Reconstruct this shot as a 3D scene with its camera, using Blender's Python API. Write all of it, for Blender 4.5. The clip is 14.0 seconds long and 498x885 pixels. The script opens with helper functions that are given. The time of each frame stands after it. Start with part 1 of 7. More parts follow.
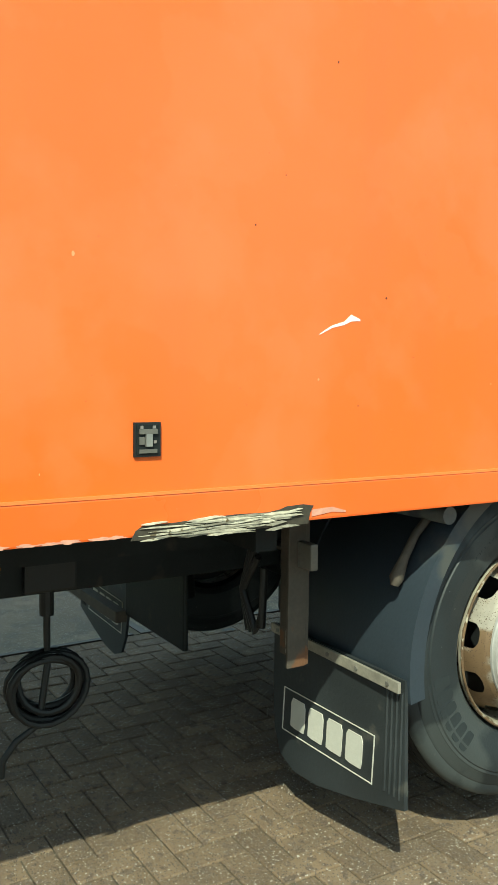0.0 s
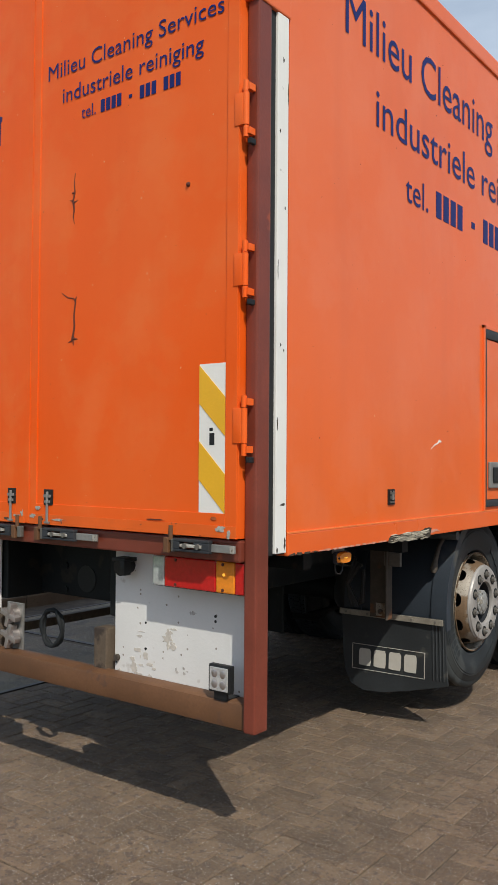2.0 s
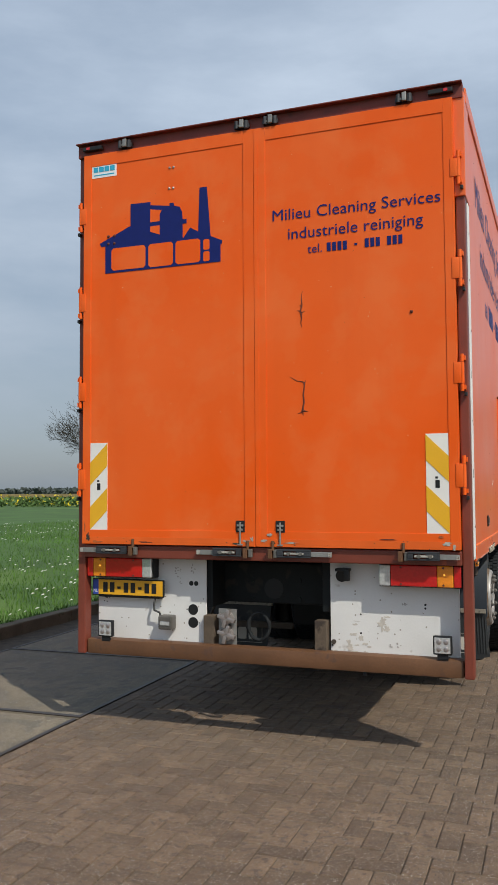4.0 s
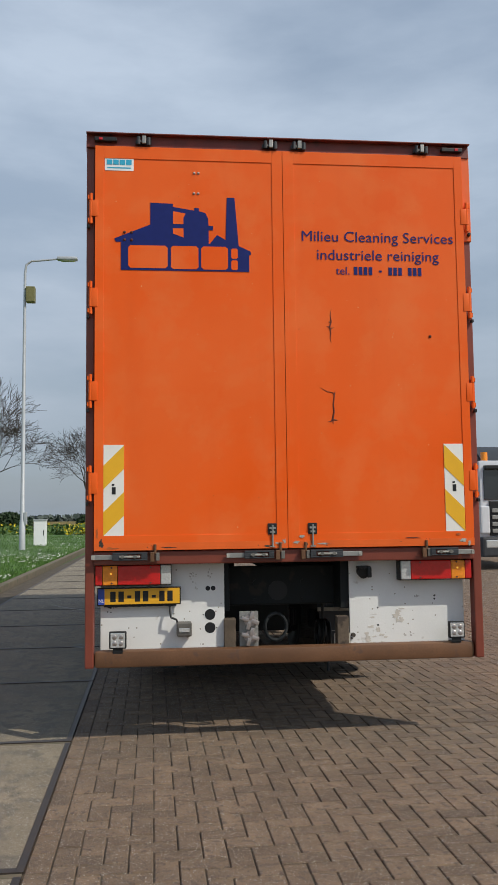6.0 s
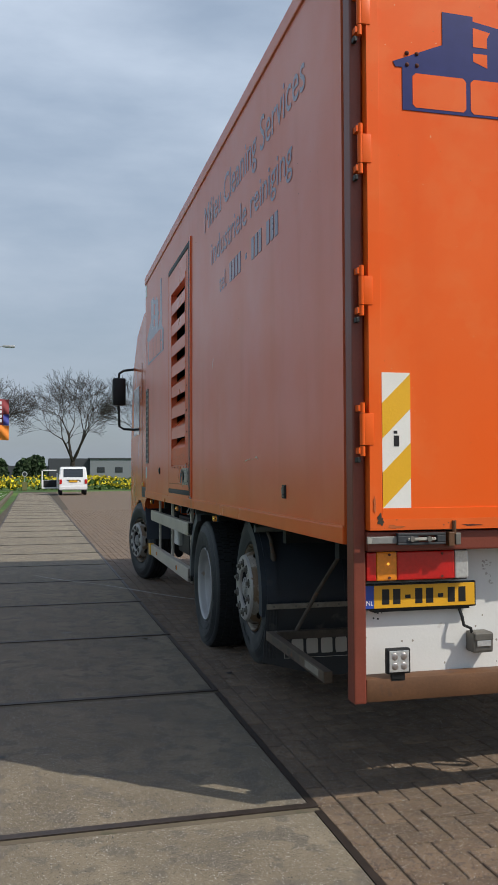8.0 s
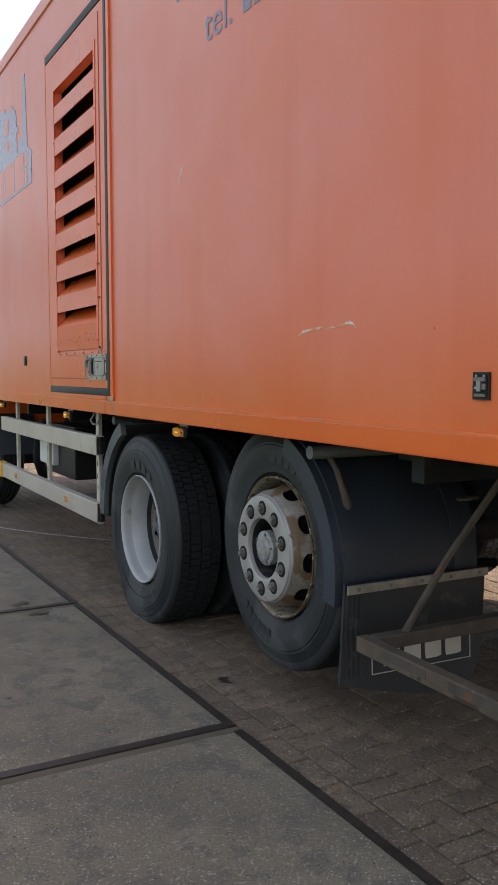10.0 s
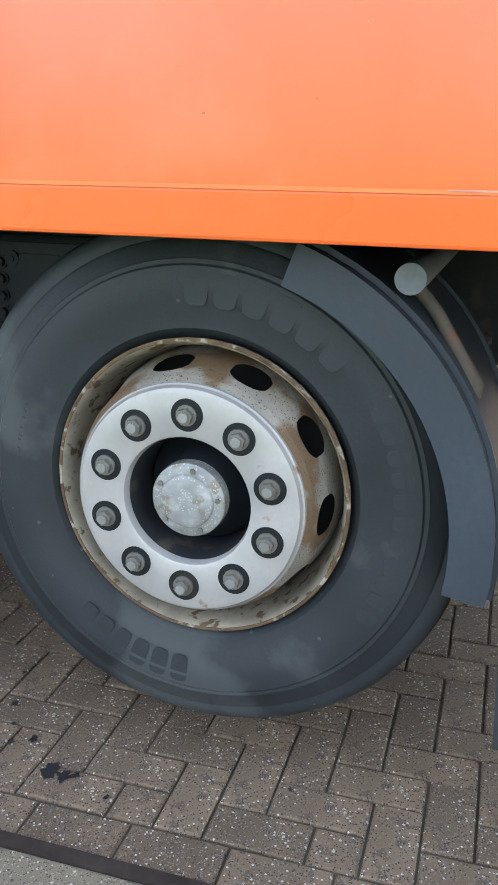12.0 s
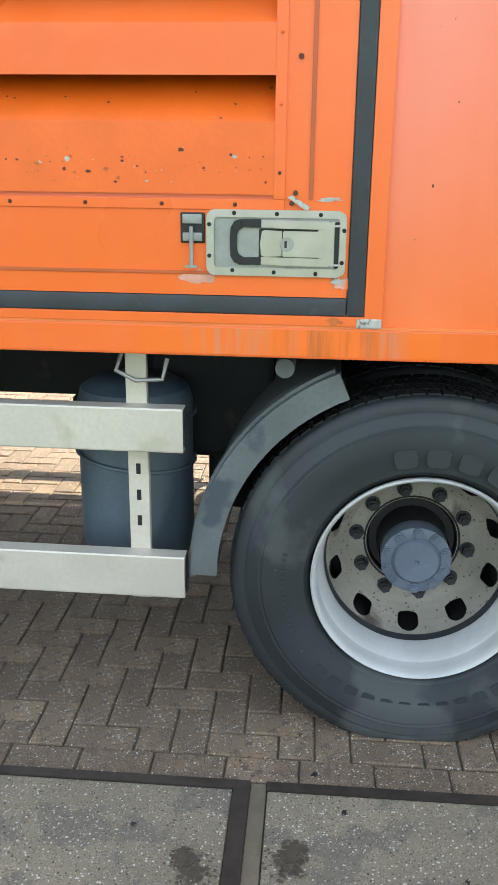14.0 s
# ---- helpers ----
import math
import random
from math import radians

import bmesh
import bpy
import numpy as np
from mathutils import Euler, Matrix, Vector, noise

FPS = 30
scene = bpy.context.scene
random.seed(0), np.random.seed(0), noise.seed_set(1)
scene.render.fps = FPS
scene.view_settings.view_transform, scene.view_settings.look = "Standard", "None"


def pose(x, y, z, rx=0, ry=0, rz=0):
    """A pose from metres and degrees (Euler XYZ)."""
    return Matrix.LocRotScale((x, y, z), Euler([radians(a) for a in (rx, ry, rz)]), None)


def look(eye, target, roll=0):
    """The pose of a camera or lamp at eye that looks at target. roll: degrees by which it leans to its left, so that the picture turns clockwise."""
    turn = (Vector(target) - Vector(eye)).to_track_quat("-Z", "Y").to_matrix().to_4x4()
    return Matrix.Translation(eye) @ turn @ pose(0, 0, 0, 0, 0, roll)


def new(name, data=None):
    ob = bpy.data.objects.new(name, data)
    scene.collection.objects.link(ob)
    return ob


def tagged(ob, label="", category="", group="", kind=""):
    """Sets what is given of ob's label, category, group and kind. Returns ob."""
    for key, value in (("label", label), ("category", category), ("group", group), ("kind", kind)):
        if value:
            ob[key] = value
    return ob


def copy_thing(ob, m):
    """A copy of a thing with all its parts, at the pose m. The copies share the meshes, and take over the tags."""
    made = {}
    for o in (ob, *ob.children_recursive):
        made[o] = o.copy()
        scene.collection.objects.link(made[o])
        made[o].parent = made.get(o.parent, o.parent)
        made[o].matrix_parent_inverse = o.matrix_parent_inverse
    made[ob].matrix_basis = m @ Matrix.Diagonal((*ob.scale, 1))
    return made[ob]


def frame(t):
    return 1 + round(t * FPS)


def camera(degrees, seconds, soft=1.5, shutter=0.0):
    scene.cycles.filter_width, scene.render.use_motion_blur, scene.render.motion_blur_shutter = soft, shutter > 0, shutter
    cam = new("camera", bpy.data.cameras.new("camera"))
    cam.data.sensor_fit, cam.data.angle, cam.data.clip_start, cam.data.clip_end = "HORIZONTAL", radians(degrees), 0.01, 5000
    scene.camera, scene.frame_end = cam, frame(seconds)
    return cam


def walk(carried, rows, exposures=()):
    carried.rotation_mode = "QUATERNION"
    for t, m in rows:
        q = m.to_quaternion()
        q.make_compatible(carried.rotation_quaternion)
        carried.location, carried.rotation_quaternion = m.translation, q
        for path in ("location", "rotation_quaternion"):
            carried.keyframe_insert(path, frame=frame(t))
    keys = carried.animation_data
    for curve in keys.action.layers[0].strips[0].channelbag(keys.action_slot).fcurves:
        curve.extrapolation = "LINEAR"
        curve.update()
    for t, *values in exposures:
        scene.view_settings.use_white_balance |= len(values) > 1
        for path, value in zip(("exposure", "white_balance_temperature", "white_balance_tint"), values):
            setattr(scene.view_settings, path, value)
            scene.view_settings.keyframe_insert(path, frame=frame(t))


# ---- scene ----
cam = camera(32.6, 14.0, soft=1.1)
PATH = [
    (0, (2.889, 0.361, 1.457), (1.177, 1.382, 1.291), 0.6),
    (0.5, (3.091, -0.274, 1.435), (1.402, 0.793, 1.341), 0.5),
    (1, (3.213, -1.0, 1.464), (1.651, 0.25, 1.454), 0.7),
    (1.5, (3.212, -1.682, 1.437), (1.818, -0.249, 1.478), 0.6),
    (2, (3.125, -2.472, 1.475), (1.918, -0.878, 1.519), 0.4),
    (2.5, (2.963, -3.152, 1.477), (1.888, -1.466, 1.526), 0.1),
    (3, (2.681, -3.821, 1.516), (1.766, -2.043, 1.578), 0.0),
    (3.5, (2.293, -4.401, 1.498), (1.467, -2.582, 1.589), -0.2),
    (3.7, (2.092, -4.605, 1.527), (1.309, -2.768, 1.626), -0.3),
    (5.8, (-0.541, -5.405, 1.414), (-0.415, -3.417, 1.587), -0.5),
    (6, (-0.781, -5.335, 1.384), (-0.58, -3.353, 1.559), -0.7),
    (6.5, (-1.335, -5.054, 1.482), (-1.038, -3.08, 1.614), -0.6),
    (7, (-1.842, -4.596, 1.479), (-1.484, -2.632, 1.606), -0.4),
    (7.5, (-2.196, -4.041, 1.484), (-1.796, -2.084, 1.587), -0.4),
    (7.7, (-2.336, -3.739, 1.462), (-1.908, -1.787, 1.554), -0.3),
    (9.8, (-2.846, -0.886, 1.375), (-1.977, 0.91, 1.228), -0.2),
    (10, (-2.843, -0.609, 1.362), (-1.903, 1.149, 1.197), 0.0),
    (10.5, (-2.831, 0.053, 1.33), (-1.693, 1.684, 1.12), 0.0),
    (11, (-2.764, 0.693, 1.264), (-1.414, 2.145, 1.004), 0.1),
    (11.5, (-2.628, 1.311, 1.214), (-0.994, 2.385, 0.791), 0.4),
    (12, (-2.529, 1.864, 1.221), (-0.707, 2.425, 0.616), 1.1),
    (12.5, (-2.588, 2.444, 1.299), (-0.709, 2.705, 0.665), 1.0),
    (13, (-2.639, 3.065, 1.277), (-0.755, 3.279, 0.642), 1.6),
    (13.2, (-2.646, 3.306, 1.249), (-0.762, 3.523, 0.615), 1.5),
    (13.5, (-2.816, 3.613, 1.23), (-0.935, 3.852, 0.596), 1.0),
    (13.7, (-3.025, 3.787, 1.361), (-1.136, 4.012, 0.743), 0.7),
    (14, (-3.287, 4.077, 1.557), (-1.39, 4.241, 0.944), 0.7),
]
EXPOSURE = [(0, 0.74, 6700, -18), (1, 0.22, 6700, -8), (2, -0.13, 6600, 8), (3.5, -0.18, 6600, 8), (7.5, -0.22, 6600, 8), (9.8, 0.88, 7100, 14), (10.5, 1.38, 7700, 14), (11, 2.20, 7100, 6), (11.5, 2.60, 7000, 14), (12, 2.52, 6900, 11), (12.5, 2.50, 6900, 14), (13, 2.38, 6850, -9), (13.5, 2.40, 7000, 12), (14, 2.26, 7250, 6)]
walk(cam, [(t, look(eye, target, roll)) for t, eye, target, roll in PATH], EXPOSURE)

import itertools

# ---- light ----
SUN_WAY = Vector((0.74, -0.58, 1.0)).normalized()      # towards the sun
world = bpy.data.worlds.new("world")
scene.world = world
world.use_nodes = True
wn, wl = world.node_tree.nodes, world.node_tree.links
wn.clear()
w_out, w_bg = wn.new("ShaderNodeOutputWorld"), wn.new("ShaderNodeBackground")
w_sky, w_mix, w_noise = wn.new("ShaderNodeTexSky"), wn.new("ShaderNodeMix"), wn.new("ShaderNodeTexNoise")
w_tc, w_map, w_ramp = wn.new("ShaderNodeTexCoord"), wn.new("ShaderNodeMapping"), wn.new("ShaderNodeValToRGB")
w_sky.sky_type, w_sky.sun_disc = "NISHITA", False
w_sky.sun_elevation = math.asin(SUN_WAY.z)
w_sky.sun_rotation = math.atan2(SUN_WAY.x, SUN_WAY.y)
w_sky.air_density, w_sky.dust_density = 1.1, 1.6
w_map.inputs["Scale"].default_value = (1.0, 1.0, 3.2)
w_noise.inputs["Scale"].default_value = 1.9
w_noise.inputs["Detail"].default_value = 7.0
w_noise.inputs["Roughness"].default_value = 0.55
w_ramp.color_ramp.elements[0].position, w_ramp.color_ramp.elements[1].position = 0.36, 0.72
w_mix.data_type = "RGBA"
w_cloud = wn.new("ShaderNodeValToRGB")
w_cloud.color_ramp.elements[0].position, w_cloud.color_ramp.elements[1].position = 0.40, 0.66
w_cloud.color_ramp.elements[0].color, w_cloud.color_ramp.elements[1].color = (2.75, 3.35, 4.25, 1), (3.95, 4.6, 5.6, 1)
wl.new(w_noise.outputs["Fac"], w_cloud.inputs["Fac"])
w_low, w_grey = wn.new("ShaderNodeMapRange"), wn.new("ShaderNodeMix")
w_grey.data_type, w_grey.blend_type = "RGBA", "MULTIPLY"
w_grey.inputs["Factor"].default_value = 1.0
for key, v in (("From Min", 0.02), ("From Max", 0.40), ("To Min", 0.74), ("To Max", 1.22)):
    w_low.inputs[key].default_value = v
wl.new(w_cloud.outputs["Color"], w_grey.inputs["A"])
wl.new(w_low.outputs["Result"], w_grey.inputs["B"])
wl.new(w_grey.outputs["Result"], w_mix.inputs["B"])
wl.new(w_tc.outputs["Generated"], w_map.inputs["Vector"])
wl.new(w_map.outputs["Vector"], w_noise.inputs["Vector"])
wl.new(w_noise.outputs["Fac"], w_ramp.inputs["Fac"])
w_ramp.color_ramp.elements[0].color = (0.72, 0.72, 0.72, 1)
w_ramp.color_ramp.elements[1].color = (1.0, 1.0, 1.0, 1)
w_sep, w_fall, w_mul = wn.new("ShaderNodeSeparateXYZ"), wn.new("ShaderNodeMapRange"), wn.new("ShaderNodeMath")
w_mul.operation = "MULTIPLY"
# the cloud veil is grey low down and pale above; overhead the sky is clear
for key, v in (("From Min", 0.38), ("From Max", 0.92), ("To Min", 1.0), ("To Max", 0.25)):
    w_fall.inputs[key].default_value = v
wl.new(w_tc.outputs["Generated"], w_sep.inputs["Vector"])
wl.new(w_sep.outputs["Z"], w_fall.inputs["Value"])
wl.new(w_sep.outputs["Z"], w_low.inputs["Value"])
wl.new(w_ramp.outputs["Color"], w_mul.inputs[0])
wl.new(w_fall.outputs["Result"], w_mul.inputs[1])
wl.new(w_mul.outputs["Value"], w_mix.inputs["Factor"])
wl.new(w_sky.outputs["Color"], w_mix.inputs["A"])
wl.new(w_mix.outputs["Result"], w_bg.inputs["Color"])
w_bg.inputs["Strength"].default_value = 0.14
wl.new(w_bg.outputs["Background"], w_out.inputs["Surface"])
sun = new("sun", bpy.data.lights.new("sun", "SUN"))
sun.data.energy, sun.data.angle, sun.data.color = 3.8, radians(0.6), (1.0, 0.94, 0.85)
sun.matrix_world = look(Vector((0, 0, 0)) + SUN_WAY * 50, (0, 0, 0))


# ---- materials ----
def mat(name, base, rough=0.5, metal=0.0, vary=0.12, scale=6.0, fine=90.0, bump=0.15, coat=0.0, spot=None, spot_at=0.62, spot_scale=9.0, emit=None, rand=0.0, spec=0.5, specks=()):
    """A surface with stains at one scale, grain at another, and worn spots of a second colour."""
    m = bpy.data.materials.new(name)
    m.use_nodes = True
    n, l = m.node_tree.nodes, m.node_tree.links
    b = n["Principled BSDF"]
    b.inputs["Roughness"].default_value, b.inputs["Metallic"].default_value = rough, metal
    b.inputs["Specular IOR Level"].default_value = spec
    b.inputs["Coat Weight"].default_value, b.inputs["Coat Roughness"].default_value = coat, 0.12
    tc = n.new("ShaderNodeTexCoord")

    def nz(s, d=5.0):
        t = n.new("ShaderNodeTexNoise")
        t.inputs["Scale"].default_value, t.inputs["Detail"].default_value = s, d
        l.new(tc.outputs["Object"], t.inputs["Vector"])
        return t.outputs["Fac"]

    def mix(fac, a, c):
        x = n.new("ShaderNodeMix")
        x.data_type = "RGBA"
        if isinstance(fac, float):
            x.inputs["Factor"].default_value = fac
        else:
            l.new(fac, x.inputs["Factor"])
        for key, v in (("A", a), ("B", c)):
            if isinstance(v, tuple):
                x.inputs[key].default_value = (*v, 1)
            else:
                l.new(v, x.inputs[key])
        return x.outputs["Result"]

    def ramp(src, lo, hi):
        r = n.new("ShaderNodeMapRange")
        r.inputs["From Min"].default_value, r.inputs["From Max"].default_value = lo, hi
        l.new(src, r.inputs["Value"])
        return r.outputs["Result"]

    dark = tuple(max(0.0, c * (1 - vary)) for c in base)
    light = tuple(min(1.0, c * (1 + vary)) for c in base)
    big, small = nz(scale), nz(fine, 3.0)
    col = mix(ramp(big, 0.3, 0.7), dark, light)
    col = mix(ramp(small, 0.25, 0.75), mix(0.5, col, dark), col)
    if rand:
        oi = n.new("ShaderNodeObjectInfo")
        gi = n.new("ShaderNodeNewGeometry")
        add = n.new("ShaderNodeMath")
        add.operation = "ADD"
        l.new(oi.outputs["Random"], add.inputs[0])
        l.new(gi.outputs["Random Per Island"], add.inputs[1])
        fr = n.new("ShaderNodeMath")
        fr.operation = "FRACT"
        l.new(add.outputs[0], fr.inputs[0])
        hs = n.new("ShaderNodeHueSaturation")
        mr = n.new("ShaderNodeMapRange")
        mr.inputs["To Min"].default_value, mr.inputs["To Max"].default_value = 1 - rand, 1 + rand
        l.new(fr.outputs[0], mr.inputs["Value"])
        l.new(mr.outputs["Result"], hs.inputs["Value"])
        l.new(col, hs.inputs["Color"])
        col = hs.outputs["Color"]
    if spot:
        col = mix(ramp(nz(spot_scale, 9.0), spot_at, spot_at + 0.06), col, spot)
    for at, colour, share, size in specks:
        vo, lt, gt, an = n.new("ShaderNodeTexVoronoi"), n.new("ShaderNodeMath"), n.new("ShaderNodeMath"), n.new("ShaderNodeMath")
        sp = n.new("ShaderNodeSeparateColor")
        vo.inputs["Scale"].default_value = at
        lt.operation, gt.operation, an.operation = "LESS_THAN", "LESS_THAN", "MULTIPLY"
        lt.inputs[1].default_value, gt.inputs[1].default_value = size, share
        l.new(tc.outputs["Object"], vo.inputs["Vector"])
        l.new(vo.outputs["Color"], sp.inputs["Color"])
        l.new(vo.outputs["Distance"], lt.inputs[0])
        l.new(sp.outputs["Red"], gt.inputs[0])
        l.new(lt.outputs[0], an.inputs[0])
        l.new(gt.outputs[0], an.inputs[1])
        col = mix(an.outputs[0], col, colour)
    l.new(col, b.inputs["Base Color"])
    rr = n.new("ShaderNodeMapRange")
    rr.inputs["To Min"].default_value, rr.inputs["To Max"].default_value = max(0.02, rough - 0.1), min(1.0, rough + 0.1)
    l.new(big, rr.inputs["Value"])
    l.new(rr.outputs["Result"], b.inputs["Roughness"])
    if bump:
        bp = n.new("ShaderNodeBump")
        bp.inputs["Strength"].default_value, bp.inputs["Distance"].default_value = bump, 0.004
        l.new(small, bp.inputs["Height"])
        l.new(bp.outputs["Normal"], b.inputs["Normal"])
    if emit:
        b.inputs["Emission Color"].default_value, b.inputs["Emission Strength"].default_value = (*emit[0], 1), emit[1]
    return m


def paint(name, base, faded, rough=0.33, stain=(0.66, 0.13, 0.04), chalk_sheen=None, spec=0.32):
    """Old chalking lorry paint: broad fading, thin vertical run marks, fine pits."""
    m = mat(name, base, rough, vary=0.05, scale=1.3, fine=260.0, bump=0.03, coat=0.12 if spec > 0.2 else 0.04, spec=spec)
    n, l = m.node_tree.nodes, m.node_tree.links
    b = n["Principled BSDF"]
    b.inputs["Coat Roughness"].default_value = 0.14
    old = b.inputs["Base Color"].links[0].from_socket
    tc, mp = n.new("ShaderNodeTexCoord"), n.new("ShaderNodeMapping")
    mp.inputs["Scale"].default_value = (2.2, 2.2, 0.25)
    l.new(tc.outputs["Object"], mp.inputs["Vector"])

    def layer(scale, lo, hi, colour, under, vec, top=1.0):
        t, r, x = n.new("ShaderNodeTexNoise"), n.new("ShaderNodeMapRange"), n.new("ShaderNodeMix")
        t.inputs["Scale"].default_value, t.inputs["Detail"].default_value = scale, 6.0
        r.inputs["From Min"].default_value, r.inputs["From Max"].default_value, r.inputs["To Max"].default_value = lo, hi, top
        x.data_type = "RGBA"
        x.inputs["B"].default_value = (*colour, 1)
        l.new(vec, t.inputs["Vector"])
        l.new(t.outputs["Fac"], r.inputs["Value"])
        l.new(r.outputs["Result"], x.inputs["Factor"])
        l.new(under, x.inputs["A"])
        return x.outputs["Result"]

    c = layer(0.9, 0.35, 0.75, faded, old, tc.outputs["Object"], 0.45)
    c = layer(3.2, 0.50, 0.62, faded, c, tc.outputs["Object"], 0.28)
    c = layer(3.4, 0.54, 0.575, faded, c, tc.outputs["Object"], 0.14)
    if chalk_sheen:
        # chalking and reflected sky painted as one pale tone, stronger up the walls
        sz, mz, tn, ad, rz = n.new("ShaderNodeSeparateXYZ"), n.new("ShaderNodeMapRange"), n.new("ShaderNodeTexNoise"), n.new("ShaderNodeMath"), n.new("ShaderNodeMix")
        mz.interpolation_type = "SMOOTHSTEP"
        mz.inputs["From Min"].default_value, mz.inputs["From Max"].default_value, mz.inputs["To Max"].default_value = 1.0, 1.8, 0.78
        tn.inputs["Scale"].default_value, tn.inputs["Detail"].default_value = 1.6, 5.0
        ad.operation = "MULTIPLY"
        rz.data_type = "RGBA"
        rz.inputs["B"].default_value = (*chalk_sheen, 1)
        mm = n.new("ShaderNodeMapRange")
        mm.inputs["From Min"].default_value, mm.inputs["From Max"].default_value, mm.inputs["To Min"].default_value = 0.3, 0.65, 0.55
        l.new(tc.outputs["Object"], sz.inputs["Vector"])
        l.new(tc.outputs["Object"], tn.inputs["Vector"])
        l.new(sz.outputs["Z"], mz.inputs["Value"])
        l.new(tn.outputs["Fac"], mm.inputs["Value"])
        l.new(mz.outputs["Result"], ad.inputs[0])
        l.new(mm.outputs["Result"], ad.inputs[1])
        # full tone on the shaded nearside, a tenth on the sunlit offside
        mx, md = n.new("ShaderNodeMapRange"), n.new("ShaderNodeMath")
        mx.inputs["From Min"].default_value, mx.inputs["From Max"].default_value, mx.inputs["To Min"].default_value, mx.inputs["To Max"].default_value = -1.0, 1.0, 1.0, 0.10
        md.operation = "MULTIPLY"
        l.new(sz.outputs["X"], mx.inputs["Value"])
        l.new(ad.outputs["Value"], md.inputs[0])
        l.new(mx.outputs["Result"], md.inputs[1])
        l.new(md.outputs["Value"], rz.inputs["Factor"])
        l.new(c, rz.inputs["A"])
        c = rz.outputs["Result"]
    c = layer(2.6, 0.52, 0.8, stain, c, mp.outputs["Vector"], 0.35)
    c = layer(70.0, 0.74, 0.78, (0.25, 0.06, 0.03), c, tc.outputs["Object"], 0.7)
    l.new(c, b.inputs["Base Color"])
    return m


ORANGE = paint("orange_paint", (0.80, 0.136, 0.018), (0.82, 0.208, 0.080), 0.34, chalk_sheen=(0.80, 0.230, 0.172))


def streaked():
    """The side paint where rust runs down from the corner of the louvre door."""
    m = paint("rust_streaked_paint", (0.80, 0.130, 0.010), (0.84, 0.205, 0.055), 0.34)
    n, l = m.node_tree.nodes, m.node_tree.links
    b = n["Principled BSDF"]
    old = b.inputs["Base Color"].links[0].from_socket
    tc, mp, sx = n.new("ShaderNodeTexCoord"), n.new("ShaderNodeMapping"), n.new("ShaderNodeSeparateXYZ")
    mp.inputs["Scale"].default_value = (1.0, 60.0, 3.0)
    l.new(tc.outputs["Object"], mp.inputs["Vector"])
    l.new(tc.outputs["Object"], sx.inputs["Vector"])
    for at, wide, colour, seed in ((4.06, 0.17, (0.33, 0.085, 0.028), 0.0), (3.93, 0.07, (0.42, 0.24, 0.19), 5.0), (4.28, 0.22, (0.62, 0.20, 0.10), 9.0), (4.05, 0.05, (0.62, 0.13, 0.01), 3.0)):
        tn, off, ab, mr, cut, mu, mx = n.new("ShaderNodeTexNoise"), n.new("ShaderNodeMath"), n.new("ShaderNodeMath"), n.new("ShaderNodeMapRange"), n.new("ShaderNodeMapRange"), n.new("ShaderNodeMath"), n.new("ShaderNodeMix")
        tn.noise_dimensions = "4D"
        tn.inputs["W"].default_value, tn.inputs["Scale"].default_value, tn.inputs["Detail"].default_value = seed, 1.0, 4.0
        off.operation, ab.operation, mu.operation = "SUBTRACT", "ABSOLUTE", "MULTIPLY"
        off.inputs[1].default_value = at
        mr.inputs["From Max"].default_value, mr.inputs["To Min"].default_value, mr.inputs["To Max"].default_value = wide, 1.0, 0.0
        cut.inputs["From Min"].default_value, cut.inputs["From Max"].default_value, cut.inputs["To Max"].default_value = 0.44, 0.66, 0.9
        mx.data_type = "RGBA"
        mx.inputs["B"].default_value = (*colour, 1)
        l.new(mp.outputs["Vector"], tn.inputs["Vector"])
        l.new(sx.outputs["Y"], off.inputs[0])
        l.new(off.outputs[0], ab.inputs[0])
        l.new(ab.outputs[0], mr.inputs["Value"])
        l.new(tn.outputs["Fac"], cut.inputs["Value"])
        l.new(mr.outputs["Result"], mu.inputs[0])
        l.new(cut.outputs["Result"], mu.inputs[1])
        l.new(mu.outputs[0], mx.inputs["Factor"])
        l.new(old, mx.inputs["A"])
        old = mx.outputs["Result"]
    l.new(old, b.inputs["Base Color"])
    return m


STREAKED = streaked()
ORANGE_REAR = paint("orange_door_paint", (0.84, 0.104, 0.006), (0.84, 0.200, 0.055), 0.42, stain=(0.74, 0.10, 0.012), spec=0.18)
ORANGE_DOOR = paint("orange_louvre_paint", (0.81, 0.130, 0.022), (0.82, 0.180, 0.060), 0.30)
CHIPPED = mat("chipped_orange", (0.78, 0.125, 0.012), 0.42, vary=0.1, spot=(0.30, 0.07, 0.03), spot_at=0.72, spot_scale=40.0, specks=((90.0, (0.12, 0.05, 0.03), 0.02, 0.35),))
BROWN = mat("red_brown_paint", (0.20, 0.045, 0.026), 0.42, vary=0.22, scale=4.0, spot=(0.42, 0.085, 0.028), spot_at=0.66, spot_scale=5.0)
TOP_BAR = mat("sooty_brown_paint", (0.17, 0.030, 0.018), 0.5, vary=0.35, scale=6.0, spot=(0.06, 0.020, 0.014), spot_at=0.60, spot_scale=4.0)
BUMPER = mat("dull_brown_steel", (0.135, 0.062, 0.027), 0.6, vary=0.25, scale=5.0, spot=(0.10, 0.05, 0.03), spot_at=0.6)
WHITE = mat("white_panel", (0.74, 0.74, 0.72), 0.5, vary=0.06, scale=3.0, spot=(0.42, 0.38, 0.33), spot_at=0.66, spot_scale=7.0, specks=((60.0, (0.3, 0.27, 0.23), 0.03, 0.3),))
WHITE_STRIP = mat("white_strip", (0.78, 0.79, 0.76), 0.55, vary=0.04, spot=(0.12, 0.11, 0.08), spot_at=0.73, spot_scale=14.0)
